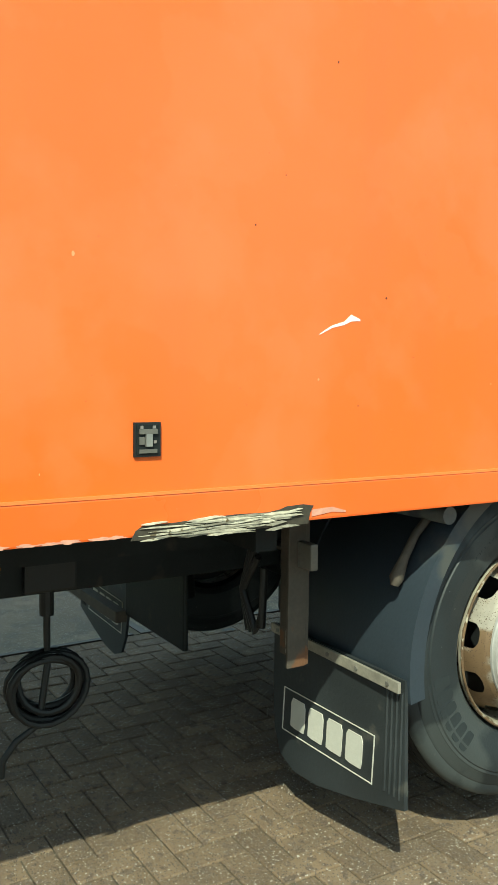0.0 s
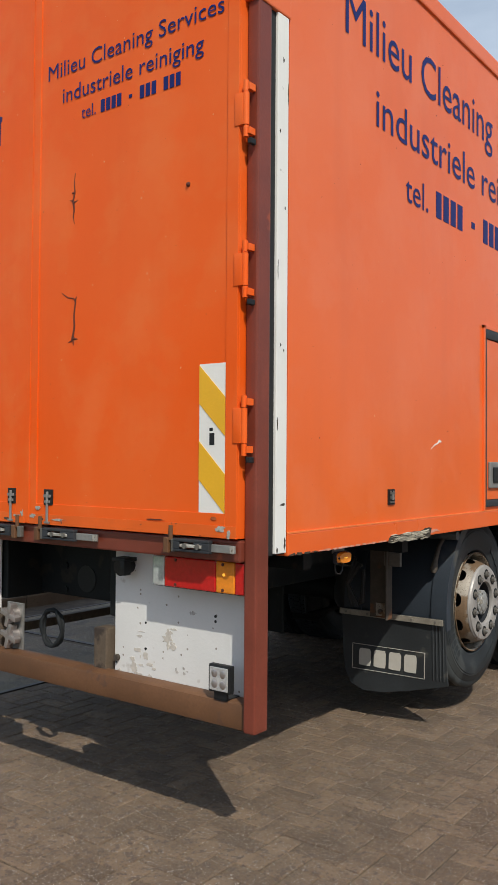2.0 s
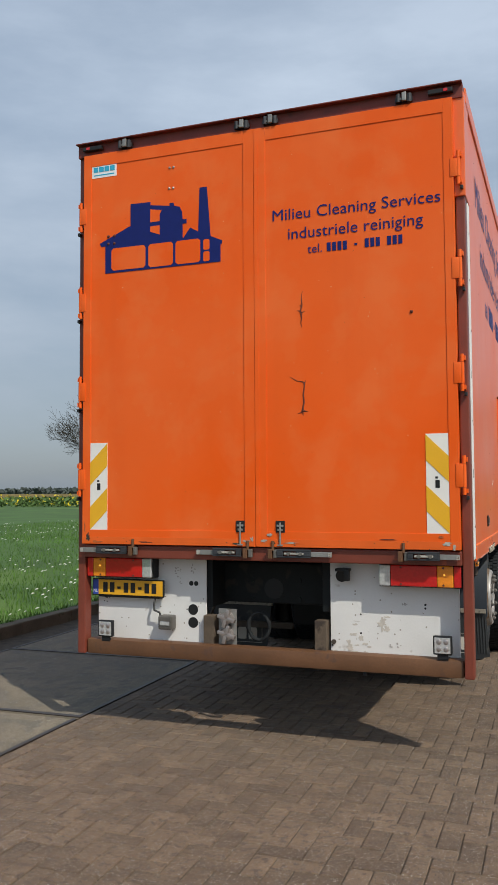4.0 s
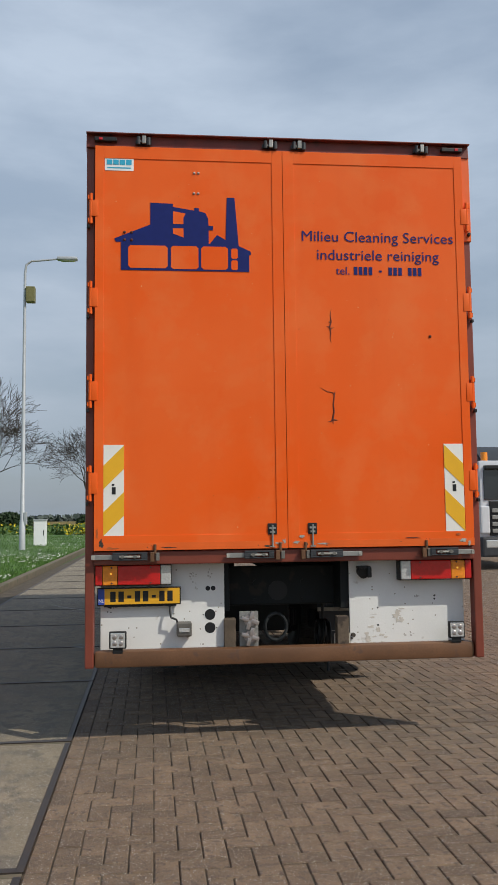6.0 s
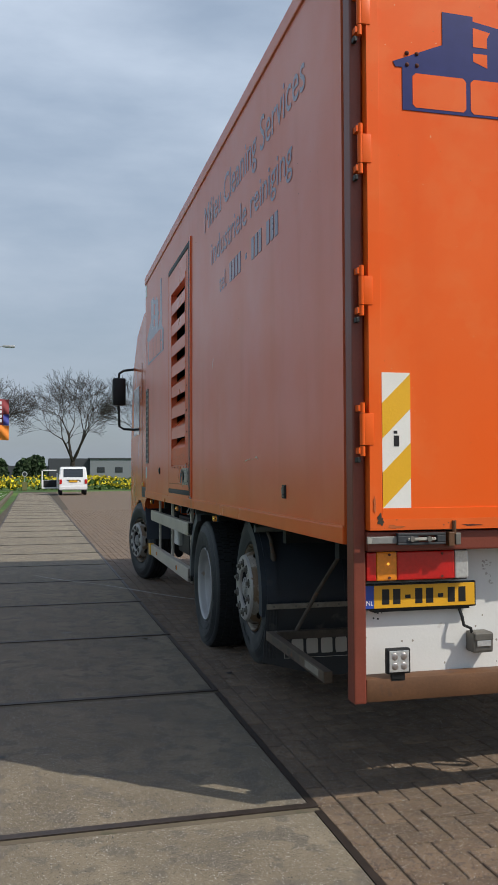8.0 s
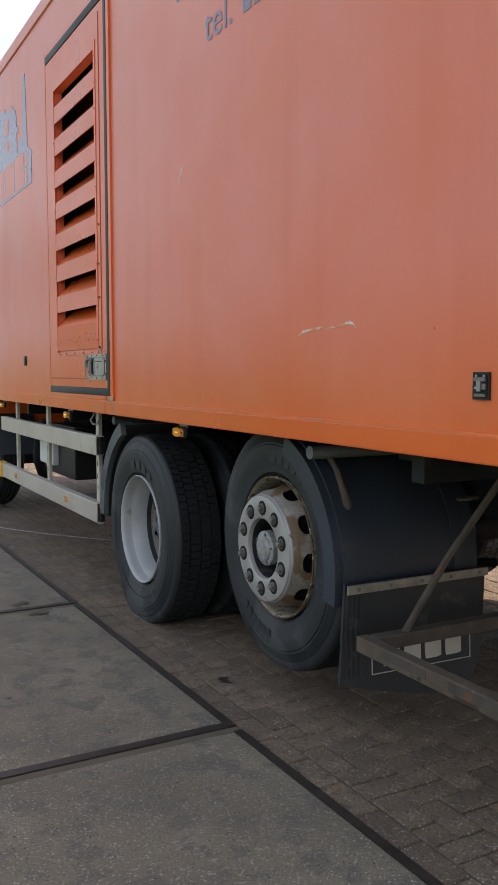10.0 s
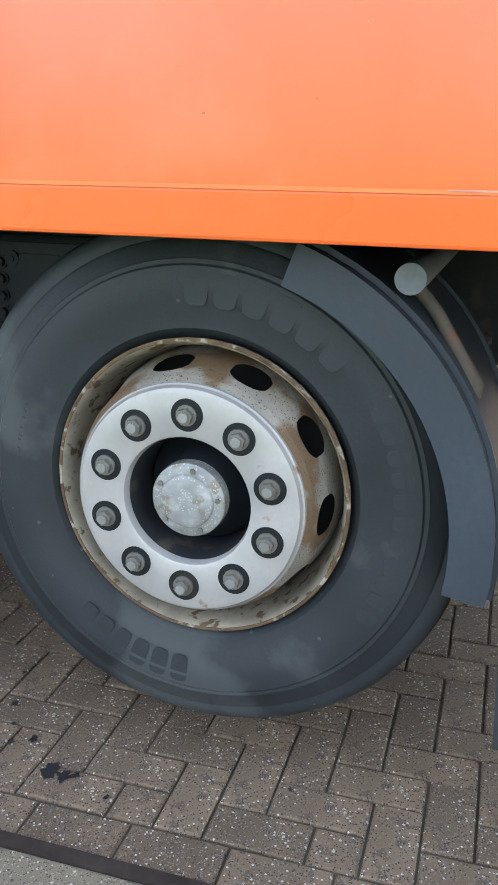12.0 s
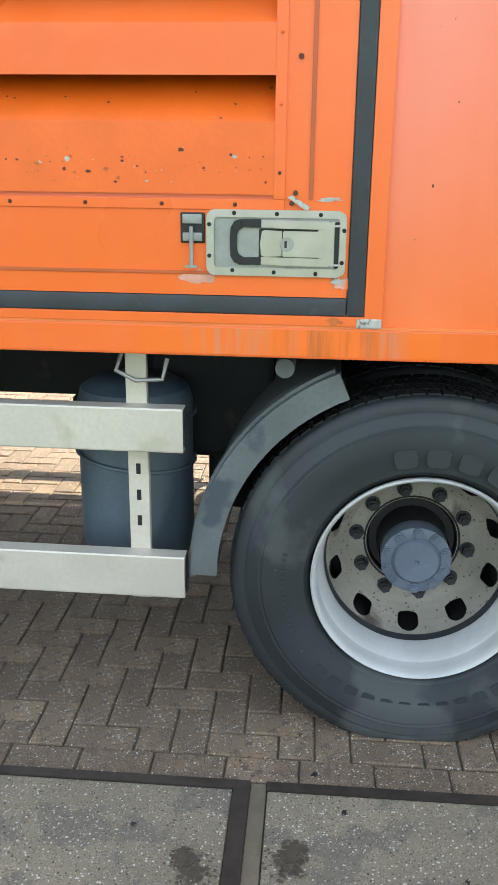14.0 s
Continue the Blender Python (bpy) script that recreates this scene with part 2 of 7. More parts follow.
BLUE = mat("blue_lettering", (0.007, 0.016, 0.135), 0.45, vary=0.1, scale=20.0, bump=0.0, spec=0.25)
# nearside copy of the blue, with reflected sky mixed into its colour
BLUE_PALE = mat("pale_blue_lettering", (0.13, 0.11, 0.20), 0.3, vary=0.35, scale=14.0, bump=0.0, coat=0.35)
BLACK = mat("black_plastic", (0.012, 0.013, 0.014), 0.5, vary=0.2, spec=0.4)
SEAL = mat("dark_rubber_seal", (0.030, 0.034, 0.040), 0.6, vary=0.3, scale=12.0, spot=(0.055, 0.057, 0.060), spot_at=0.64)
CHASSIS = mat("dark_chassis_paint", (0.010, 0.013, 0.014), 0.6, vary=0.3, scale=7.0, spot=(0.024, 0.022, 0.018), spot_at=0.6, spec=0.25)
BRACKET = mat("dark_blue_casting", (0.016, 0.021, 0.026), 0.5, vary=0.3, scale=9.0, spot=(0.03, 0.03, 0.028), spot_at=0.62, spec=0.4)
DULL_STRIP = mat("dull_alloy_strip", (0.30, 0.275, 0.23), 0.6, 0.3, vary=0.3, scale=20.0)
TYRE = mat("tyre_rubber", (0.0185, 0.024, 0.0275), 0.58, vary=0.32, scale=5.0, fine=160.0, bump=0.12, spot=(0.046, 0.053, 0.054), spot_at=0.54, spot_scale=3.4, specks=((55.0, (0.06, 0.066, 0.066), 0.02, 0.2),))
TREAD = mat("tread_rubber", (0.016, 0.019, 0.021), 0.8, vary=0.25, scale=9.0, bump=0.3, spec=0.3)
TYRE_MARK = mat("raised_tyre_mark", (0.019, 0.025, 0.028), 0.6, vary=0.2)
FENDER = mat("blue_grey_plastic", (0.027, 0.037, 0.050), 0.55, vary=0.25, scale=3.0, spot=(0.066, 0.07, 0.067), spot_at=0.64, spot_scale=3.0)
DUSTY = mat("dusty_grey_plastic", (0.105, 0.118, 0.120), 0.6, vary=0.35, scale=4.0, spot=(0.045, 0.055, 0.068), spot_at=0.58, spot_scale=6.0)
FLAP = mat("mudflap_rubber", (0.022, 0.026, 0.029), 0.55, vary=0.3, scale=6.0, spot=(0.055, 0.055, 0.05), spot_at=0.62)
RIM = mat("silver_rim", (0.40, 0.385, 0.365), 0.42, 0.25, vary=0.12, scale=14.0, spot=(0.22, 0.13, 0.07), spot_at=0.66, spot_scale=16.0)
RUST = mat("rusty_rim", (0.31, 0.28, 0.235), 0.55, 0.15, vary=0.28, scale=9.0, spot=(0.165, 0.105, 0.058), spot_at=0.48, spot_scale=7.0, specks=((320.0, (0.09, 0.055, 0.035), 0.16, 0.45),))
RUST_LIP = mat("rusted_rim_lip", (0.34, 0.30, 0.235), 0.6, 0.2, vary=0.3, scale=14.0, spot=(0.12, 0.08, 0.045), spot_at=0.56, spot_scale=36.0)
DISC = mat("grey_wheel_disc", (0.30, 0.28, 0.235), 0.55, 0.1, vary=0.25, spot=(0.09, 0.075, 0.06), spot_at=0.60, spot_scale=5.0, specks=((120.0, (0.12, 0.09, 0.06), 0.08, 0.4),))
RIM_WHITE = mat("white_rim", (0.43, 0.43, 0.42), 0.45, 0.1, vary=0.12, scale=8.0, spot=(0.33, 0.28, 0.22), spot_at=0.68, spot_scale=10.0)
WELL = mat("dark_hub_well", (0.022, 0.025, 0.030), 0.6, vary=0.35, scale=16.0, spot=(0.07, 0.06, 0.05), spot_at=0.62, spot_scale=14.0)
RIM_EDGE = mat("rust_brown_edge", (0.13, 0.078, 0.04), 0.8, vary=0.45, scale=24.0, spot=(0.36, 0.32, 0.25), spot_at=0.58, spot_scale=30.0)
HUB = mat("blue_grey_hub", (0.10, 0.125, 0.165), 0.5, vary=0.2, spot=(0.17, 0.19, 0.21), spot_at=0.66)
CAP = mat("worn_hub_cap", (0.31, 0.315, 0.305), 0.6, 0.2, vary=0.35, scale=22.0, spot=(0.22, 0.20, 0.165), spot_at=0.54, spot_scale=34.0, specks=((260.0, (0.42, 0.41, 0.38), 0.2, 0.4),))
STEEL = mat("grey_steel", (0.30, 0.30, 0.285), 0.5, 0.5, vary=0.2, scale=16.0)
ALU = mat("dull_aluminium", (0.55, 0.505, 0.43), 0.5, 0.35, vary=0.14, scale=3.0, spot=(0.47, 0.43, 0.34), spot_at=0.62, spot_scale=5.0)
CHROME = mat("polished_steel", (0.43, 0.39, 0.375), 0.34, 0.7, vary=0.10, scale=18.0, bump=0.0)
NUT = mat("grimy_nut", (0.20, 0.19, 0.17), 0.55, 0.5, vary=0.3)
RUSTBAR = mat("rusty_steel_bar", (0.085, 0.070, 0.055), 0.75, 0.1, vary=0.35, scale=11.0, spot=(0.15, 0.07, 0.035), spot_at=0.62)
WOOD = mat("splintered_wood", (0.46, 0.42, 0.33), 0.85, vary=0.35, scale=30.0, fine=70.0, bump=0.5, spot=(0.12, 0.09, 0.05), spot_at=0.6, spot_scale=40.0, rand=0.45)
TRIM_LINE = mat("sealed_seam", (0.45, 0.085, 0.02), 0.5)
PALE_LINE = mat("pale_worn_edge", (0.82, 0.34, 0.17), 0.5)
SEAM = mat("seam_edge", (0.82, 0.20, 0.05), 0.45)
PINK = mat("chalky_pink_paint", (0.62, 0.30, 0.22), 0.7, vary=0.25, scale=30.0)
BARE = mat("bare_grey_metal", (0.40, 0.39, 0.35), 0.6, vary=0.25, scale=40.0, spot=(0.16, 0.13, 0.10), spot_at=0.58, spot_scale=60.0)
RUST_RUN = mat("rust_run", (0.50, 0.115, 0.025), 0.7, vary=0.35, scale=30.0)
ROT = mat("rotten_dark_wood", (0.05, 0.042, 0.03), 0.9, vary=0.4, scale=40.0)
REDLENS = mat("red_lens", (0.55, 0.012, 0.012), 0.15, vary=0.12, scale=60.0, coat=0.6)
AMBER = mat("amber_lens", (0.85, 0.27, 0.02), 0.15, vary=0.12, scale=60.0, coat=0.6)
AMBER_LIT = mat("amber_lit", (0.95, 0.5, 0.05), 0.2, emit=((1.0, 0.50, 0.06), 0.9))
CLEAR = mat("clear_lens", (0.62, 0.64, 0.64), 0.1, 0.4, vary=0.2, scale=70.0, coat=0.6)
PLATE_Y = mat("yellow_plate", (0.78, 0.40, 0.02), 0.4, vary=0.04)
TAPE_Y = mat("yellow_tape", (0.80, 0.43, 0.02), 0.35, vary=0.06)
TAPE_W = mat("white_tape", (0.80, 0.79, 0.75), 0.35, vary=0.04)
STICKER_W = mat("white_sticker", (0.82, 0.83, 0.83), 0.4, vary=0.03)
STICKER_B = mat("cyan_print", (0.03, 0.38, 0.58), 0.4, vary=0.03)
PEEL = mat("peeling_beige", (0.58, 0.54, 0.48), 0.7, vary=0.15, scale=40.0)
PRINT_W = mat("pale_print", (0.50, 0.48, 0.43), 0.6, vary=0.1)
PLATE_B = mat("blue_print", (0.03, 0.08, 0.42), 0.4)
PALE_WOOD = mat("pale_torn_wood", (0.78, 0.68, 0.58), 0.8, vary=0.3, scale=50.0)
RUN_MARK = mat("darker_paint_run", (0.76, 0.155, 0.060), 0.45, vary=0.12, scale=8.0)
CRACK = mat("rust_crack", (0.10, 0.025, 0.015), 0.8)
DRUM = mat("blue_grey_tank", (0.072, 0.104, 0.128), 0.55, vary=0.3, scale=4.0, spot=(0.10, 0.13, 0.14), spot_at=0.55, spot_scale=3.0)
GLASS_DARK = mat("dark_glass", (0.02, 0.025, 0.03), 0.06, vary=0.0, bump=0, coat=1.0)
VAN_W = mat("white_car_paint", (0.80, 0.81, 0.82), 0.25, vary=0.02, coat=0.7)
LORRY_W = mat("white_cab_paint", (0.62, 0.64, 0.67), 0.3, vary=0.04, coat=0.5)
GALV = mat("galvanised_pole", (0.46, 0.48, 0.50), 0.5, 0.3, vary=0.08)
POLE_W = mat("white_pole", (0.78, 0.79, 0.80), 0.4, vary=0.03)
BRICK = mat("paving_brick", (0.168, 0.114, 0.071), 0.85, vary=0.30, scale=7.0, fine=420.0, bump=0.7, spot=(0.112, 0.078, 0.054), spot_at=0.55, spot_scale=26.0, rand=0.22, specks=((260.0, (0.20, 0.165, 0.14), 0.34, 0.44), (150.0, (0.48, 0.44, 0.39), 0.12, 0.36), (95.0, (0.42, 0.38, 0.33), 0.035, 0.34), (230.0, (0.035, 0.028, 0.024), 0.24, 0.42)))
OLD_BEAM = mat("weathered_beam", (0.115, 0.085, 0.058), 0.75, vary=0.4, scale=9.0, spot=(0.045, 0.032, 0.024), spot_at=0.56)
SCUFF = mat("grey_scuff", (0.48, 0.46, 0.43), 0.7, vary=0.3, scale=40.0)
SAND = mat("joint_sand", (0.078, 0.060, 0.040), 0.95, vary=0.5, scale=9.0, bump=0.4, spot=(0.10, 0.082, 0.056), spot_at=0.58, spot_scale=3.0)
SLAB = mat("concrete_slab", (0.222, 0.184, 0.128), 0.85, vary=0.30, scale=2.2, fine=420.0, bump=0.7, spot=(0.150, 0.128, 0.098), spot_at=0.52, spot_scale=7.0, rand=0.07, specks=((240.0, (0.32, 0.285, 0.225), 0.42, 0.46), (140.0, (0.50, 0.47, 0.41), 0.12, 0.38), (100.0, (0.055, 0.047, 0.038), 0.05, 0.32), (240.0, (0.075, 0.063, 0.048), 0.26, 0.44)))
SLAB_EDGE = mat("rusty_slab_edging", (0.050, 0.038, 0.031), 0.5, 0.3, vary=0.35, scale=20.0)
KERB = mat("kerb_concrete", (0.135, 0.110, 0.074), 0.9, vary=0.25, scale=5.0, spot=(0.09, 0.085, 0.05), spot_at=0.56, spot_scale=6.0)
DIRT = mat("gutter_dirt", (0.10, 0.078, 0.048), 0.95, vary=0.35, scale=5.0, bump=0.5, spot=(0.05, 0.07, 0.02), spot_at=0.58, spot_scale=3.0)
WET = mat("damp_concrete", (0.075, 0.062, 0.046), 0.4, vary=0.25, scale=60.0)
GRASS_SOIL = mat("grass_ground", (0.055, 0.12, 0.022), 0.95, vary=0.35, scale=0.5, fine=30.0, bump=0.6, spot=(0.10, 0.17, 0.03), spot_at=0.55, spot_scale=0.12)
GRASS = mat("grass_blades", (0.075, 0.165, 0.025), 0.8, vary=0.3, scale=1.0, rand=0.3)
DAISY = mat("daisy_heads", (0.75, 0.75, 0.68), 0.8)
RAPE = mat("rapeseed_flowers", (0.62, 0.50, 0.02), 0.9, vary=0.3, scale=2.0, rand=0.25)
RAPE_LEAF = mat("rapeseed_leaves", (0.07, 0.13, 0.03), 0.9, rand=0.3)
BARK = mat("tree_bark", (0.045, 0.037, 0.030), 0.95, vary=0.3, scale=6.0)
HEDGE = mat("far_foliage", (0.035, 0.065, 0.025), 0.95, vary=0.3, scale=1.0, rand=0.35)
FIELD_TAN = mat("dry_reed", (0.30, 0.23, 0.11), 0.95, vary=0.3)
# distance haze is mixed into this leaf colour
HAZE = mat("hazy_foliage", (0.075, 0.095, 0.085), 0.95, vary=0.25, scale=1.0, rand=0.25)
OLIVE = mat("olive_box", (0.17, 0.16, 0.06), 0.6, vary=0.15)
HALL = mat("grey_cladding", (0.20, 0.22, 0.24), 0.6, vary=0.1)
HALL_DARK = mat("dark_cladding", (0.05, 0.055, 0.065), 0.6, vary=0.1)
FLAG_O = mat("orange_flag", (0.80, 0.24, 0.03), 0.8, vary=0.1)
FLAG_B = mat("blue_flag", (0.05, 0.06, 0.30), 0.8, vary=0.1)
FLAG_R = mat("dark_red_flag", (0.28, 0.05, 0.06), 0.8, vary=0.2)
CHALK = mat("worn_road_paint", (0.50, 0.50, 0.47), 0.9, vary=0.2, spot=(0.2, 0.19, 0.17), spot_at=0.52, spot_scale=30.0)
OIL = mat("oil_stain", (0.016, 0.016, 0.017), 0.5, vary=0.2)
ORANGE_CAB = paint("orange_cab_paint", (0.72, 0.12, 0.018), (0.74, 0.16, 0.04), 0.22)
REDCAN = mat("red_enamel", (0.5, 0.03, 0.03), 0.4)


# ---- geometry helpers ----
def box(bm, x0, x1, y0, y1, z0, z1, bev=0.0, m=None):
    """A cuboid between two corners, its edges rounded by bev."""
    vs = [bm.verts.new((x, y, z)) for x in (x0, x1) for y in (y0, y1) for z in (z0, z1)]
    fs = [bm.faces.new([vs[i] for i in q]) for q in ((0, 1, 3, 2), (4, 6, 7, 5), (0, 4, 5, 1), (2, 3, 7, 6), (0, 2, 6, 4), (1, 5, 7, 3))]
    if m is not None:
        for v in vs:
            v.co = m @ v.co
    if bev > 0:
        es = list({e for f in fs for e in f.edges})
        bmesh.ops.bevel(bm, geom=es, offset=bev, segments=2, affect="EDGES", profile=0.6)


def boxes(*rows, bev=0.0):
    bm = bmesh.new()
    for r in rows:
        box(bm, *r[:6], bev=r[6] if len(r) > 6 else bev)
    return bm


def tube(bm, pts, radii, sides=8, cap=True):
    """A tube through points with a radius at each."""
    rings = []
    for i, p in enumerate(pts):
        p = Vector(p)
        a, b = Vector(pts[max(i - 1, 0)]), Vector(pts[min(i + 1, len(pts) - 1)])
        d = (b - a).normalized()
        u = d.orthogonal().normalized() if i == 0 else (u - d * u.dot(d)).normalized()
        v = d.cross(u)
        r = radii[i] if isinstance(radii, (list, tuple)) else radii
        rings.append([bm.verts.new(p + (u * math.cos(k * math.tau / sides) + v * math.sin(k * math.tau / sides)) * r) for k in range(sides)])
    for a, b in zip(rings, rings[1:]):
        for k in range(sides):
            bm.faces.new((a[k], a[(k + 1) % sides], b[(k + 1) % sides], b[k]))
    if cap:
        bm.faces.new(list(reversed(rings[0])))
        bm.faces.new(rings[-1])


def lathe(bm, prof, seg=48, axis_x=True, closed=False):
    """Turns a profile of (offset, radius) about the x axis."""
    rings = []
    for o, r in prof:
        rings.append([bm.verts.new((o, r * math.cos(k * math.tau / seg), r * math.sin(k * math.tau / seg))) for k in range(seg)])
    pairs = list(zip(rings, rings[1:])) + ([(rings[-1], rings[0])] if closed else [])
    for a, b in pairs:
        for k in range(seg):
            bm.faces.new((a[k], b[k], b[(k + 1) % seg], a[(k + 1) % seg]))
    return rings


def prism(bm, poly, depth, place):
    """A flat outline (u, v) given depth; place turns (u, v, w) into the world."""
    a = [bm.verts.new(place(u, v, 0.0)) for u, v in poly]
    b = [bm.verts.new(place(u, v, depth)) for u, v in poly]
    bm.faces.new(b)
    bm.faces.new(list(reversed(a)))
    for i in range(len(poly)):
        j = (i + 1) % len(poly)
        bm.faces.new((a[i], a[j], b[j], b[i]))


def finish(name, bm, material, smooth=False):
    bmesh.ops.recalc_face_normals(bm, faces=bm.faces)
    me = bpy.data.meshes.new(name)
    bm.to_mesh(me)
    bm.free()
    me.materials.append(material)
    if smooth:
        me.shade_smooth()
        me.set_sharp_from_angle(angle=radians(38))
    return me


def part(name, bm, material, parent, label="", smooth=False):
    """One mesh part under a thing or under a part."""
    ob = new(name, finish(name, bm, material, smooth))
    ob.parent = parent
    return tagged(ob, label)


def thing(name, label, category, group="", at=(0, 0, 0)):
    ob = new(name)
    ob.empty_display_size = 0.3
    ob.location = at
    return tagged(ob, label, category, group)


def solid(name, bm, material, label, category="", group="", kind="", smooth=False):
    return tagged(new(name, finish(name, bm, material, smooth)), label, category, group, kind)


def rear(u, v, w):
    """On the back of the box: u along x, v up, w out."""
    return (u, -w, v)


def left(u, v, w):
    return (-1.26 - w, u, v)


def right(u, v, w):
    return (1.26 + w, u, v)


def text_on(name, words, u0, u1, base, cap, place, material, parent, flip=False, lift=0.0):
    """Lettering of the built-in font, stretched to run from u0 to u1, with capitals of height cap."""
    cu = bpy.data.curves.new(name, "FONT")
    cu.body, cu.extrude, cu.resolution_u = words, 0.0, 3
    tmp = new("lettering_form", cu)
    me = bpy.data.meshes.new_from_object(tmp.evaluated_get(bpy.context.evaluated_depsgraph_get()))
    bpy.data.objects.remove(tmp)
    bm = bmesh.new()
    bm.from_mesh(me)
    xs = [v.co.x for v in bm.verts]
    lo, hi = min(xs), max(xs)
    for v in bm.verts:
        f = (v.co.x - lo) / (hi - lo)
        v.co = Vector(place(u0 + (u1 - u0) * f, base + v.co.y / 0.69 * cap, 0.0025 + lift))
    return part(name, bm, material, parent)


def bars_on(name, widths, u0, u1, base, cap, place, material, parent, lift=0.0, label=""):
    """Writing shown as plain bars, one for a character; 0 leaves a gap."""
    step = (u1 - u0) / len(widths)
    for i, w in enumerate(widths):
        if w:
            c = u0 + (i + 0.5) * step
            h = cap if w > 0.2 else cap * 0.25
            b = base if w > 0.2 else base + cap * 0.35
            hw = abs(step) * (w if w > 0.2 else 0.5) * 0.5
            bm = bmesh.new()
            prism(bm, [(c - hw, b), (c + hw, b), (c + hw, b + h), (c - hw, b + h)], 0.0025 + lift, place)
            part(name, bm, material, parent, label)


patches = itertools.count()


def blotch(name, parent, place, u, v, ru, rv, material, seed, label=""):
    """An irregular thin patch on a surface."""
    bm = bmesh.new()
    pts = []
    for k in range(22):
        a = k * math.tau / 22
        f = 0.75 + 0.5 * noise.noise((math.cos(a) * 1.7 + seed * 3.1, math.sin(a) * 1.7, seed)) + 0.3 * noise.noise((math.cos(a) * 6 + seed, math.sin(a) * 6, 1.5))
        pts.append((u + ru * f * math.cos(a), v + rv * f * math.sin(a)))
    prism(bm, pts, 0.0006 + 0.00008 * (next(patches) % 14), place)
    return part(name, bm, material, parent, label)


# ---- ground ----
def plane_bm(x0, x1, y0, y1, z, nx=1, ny=1):
    bm = bmesh.new()
    vs = [[bm.verts.new((x0 + (x1 - x0) * i / nx, y0 + (y1 - y0) * j / ny, z)) for j in range(ny + 1)] for i in range(nx + 1)]
    for i in range(nx):
        for j in range(ny):
            bm.faces.new((vs[i][j], vs[i + 1][j], vs[i + 1][j + 1], vs[i][j + 1]))
    return bm


LEAN = -0.0125                                   # the strip of slabs runs slightly askew to the lorry


def strip_x(y):
    return -1.370 + LEAN * (y - 2.0)


solid("ground", plane_bm(-2500, 2500, -2500, 2500, -0.06, 8, 8), GRASS_SOIL, "flat green farmland that reaches the horizon", "ground", kind="structure")
yard_bed = solid("pavement_bed", plane_bm(-3.9, 60, -60, 62, -0.0078), SAND, "sandy bed between the paving bricks of the yard", "pavement", kind="structure")
# bricks beyond the ones laid singly: flat courses
far_bm = bmesh.new()
for x0, x1, y0, y1 in ((7.0, 60, -60, 62), (-1.5, 7.0, -60, -6.0), (-1.5, 7.0, 30.0, 62)):
    box(far_bm, x0, x1, y0, y1, -0.03, -0.003)
far_pavement = solid("pavement", far_bm, BRICK, "grey-brown brick paving of the truck yard", "pavement", kind="structure")

# strip of square concrete slabs with steel edging
strip = solid("concrete_strip", plane_bm(-3.62, -1.385, -30, 58, -0.008), DIRT, "strip of square concrete slabs with rusty steel edging beside brick paving", "pavement", kind="structure")
slab_bm = boxes((-0.956, 0.956, -0.944, 0.965, -0.12, 0.0), bev=0.006)
slab_me = finish("concrete_slab", slab_bm, SLAB)
edge_me = finish("steel_edging", boxes((-0.989, -0.957, -0.989, 0.968, -0.1, 0.003), (0.957, 0.989, -0.989, 0.968, -0.1, 0.003), (-0.9565, 0.9565, -0.989, -0.945, -0.1, 0.003)), SLAB_EDGE)
fill_me = finish("joint_filling", boxes((-0.985, 0.985, 0.969, 1.010, -0.1, -0.003)), KERB)
for k in range(-8, 29):
    y = 0.20 + 2.0 * k + 1.0
    m = Matrix.Translation((strip_x(y) - 1.0, y, 0.002)) @ Matrix.Rotation(-LEAN, 4, "Z")
    s = new("concrete_slab", slab_me)
    s.parent = strip
    s.matrix_basis = m
    e = new("steel_edging", edge_me)
    e.parent = s
    f = new("joint_filling", fill_me)
    f.parent = s


# verge, kerb and gutter on the far side of the strip
def kerb_x(y):
    return -3.78 + LEAN * (y - 2.0)


kerb_bm = bmesh.new()
for k in range(-18, 60):
    y = k * 1.0
    x = kerb_x(y)
    box(kerb_bm, x - 0.16, x, y + 0.006, y + 0.994, -0.1, 0.12, bev=0.018)
kerb = solid("kerb", kerb_bm, KERB, "weathered concrete kerb along the grass verge", "kerb", kind="structure")
verge_bm = bmesh.new()
NV = 40
rows = []
for i in range(NV + 1):
    y = -18 + (60 + 18) * i / NV
    row = []
    for d, z in ((0.14, 0.09), (1.0, 0.14), (3.0, 0.22), (7.0, 0.30), (16.0, 0.25), (60.0, 0.05), (140.0, -0.05)):
        row.append(verge_bm.verts.new((kerb_x(y) - d, y, z + 0.04 * noise.noise((d, y * 0.3, 0)))))
    rows.append(row)
for a, b in zip(rows, rows[1:]):
    for k in range(len(a) - 1):
        verge_bm.faces.new((a[k], a[k + 1], b[k + 1], b[k]))
solid("verge", verge_bm, GRASS_SOIL, "grassy verge with white daisies behind the kerb", "grass verge", kind="structure", smooth=True)


def blades(name, material, count, region, hmin, hmax, width, label, zfun, per=1, category="grass"):
    rnd = random.Random(name)
    vs, fs = [], []
    for _ in range(count):
        x, y = region(rnd)
        z = zfun(x, y)
        a = rnd.random() * math.tau
        h = rnd.uniform(hmin, hmax)
        dx, dy = math.cos(a) * width, math.sin(a) * width
        lx, ly = rnd.uniform(-0.5, 0.5) * h, rnd.uniform(-0.5, 0.5) * h
        i = len(vs)
        vs += [(x - dx, y - dy, z), (x + dx, y + dy, z), (x + lx, y + ly, z + h)]
        fs.append((i, i + 1, i + 2))
    me = bpy.data.meshes.new(name)
    me.from_pydata(vs, [], fs)
    me.materials.append(material)
    return tagged(new(name, me), label, category, kind="stuff")


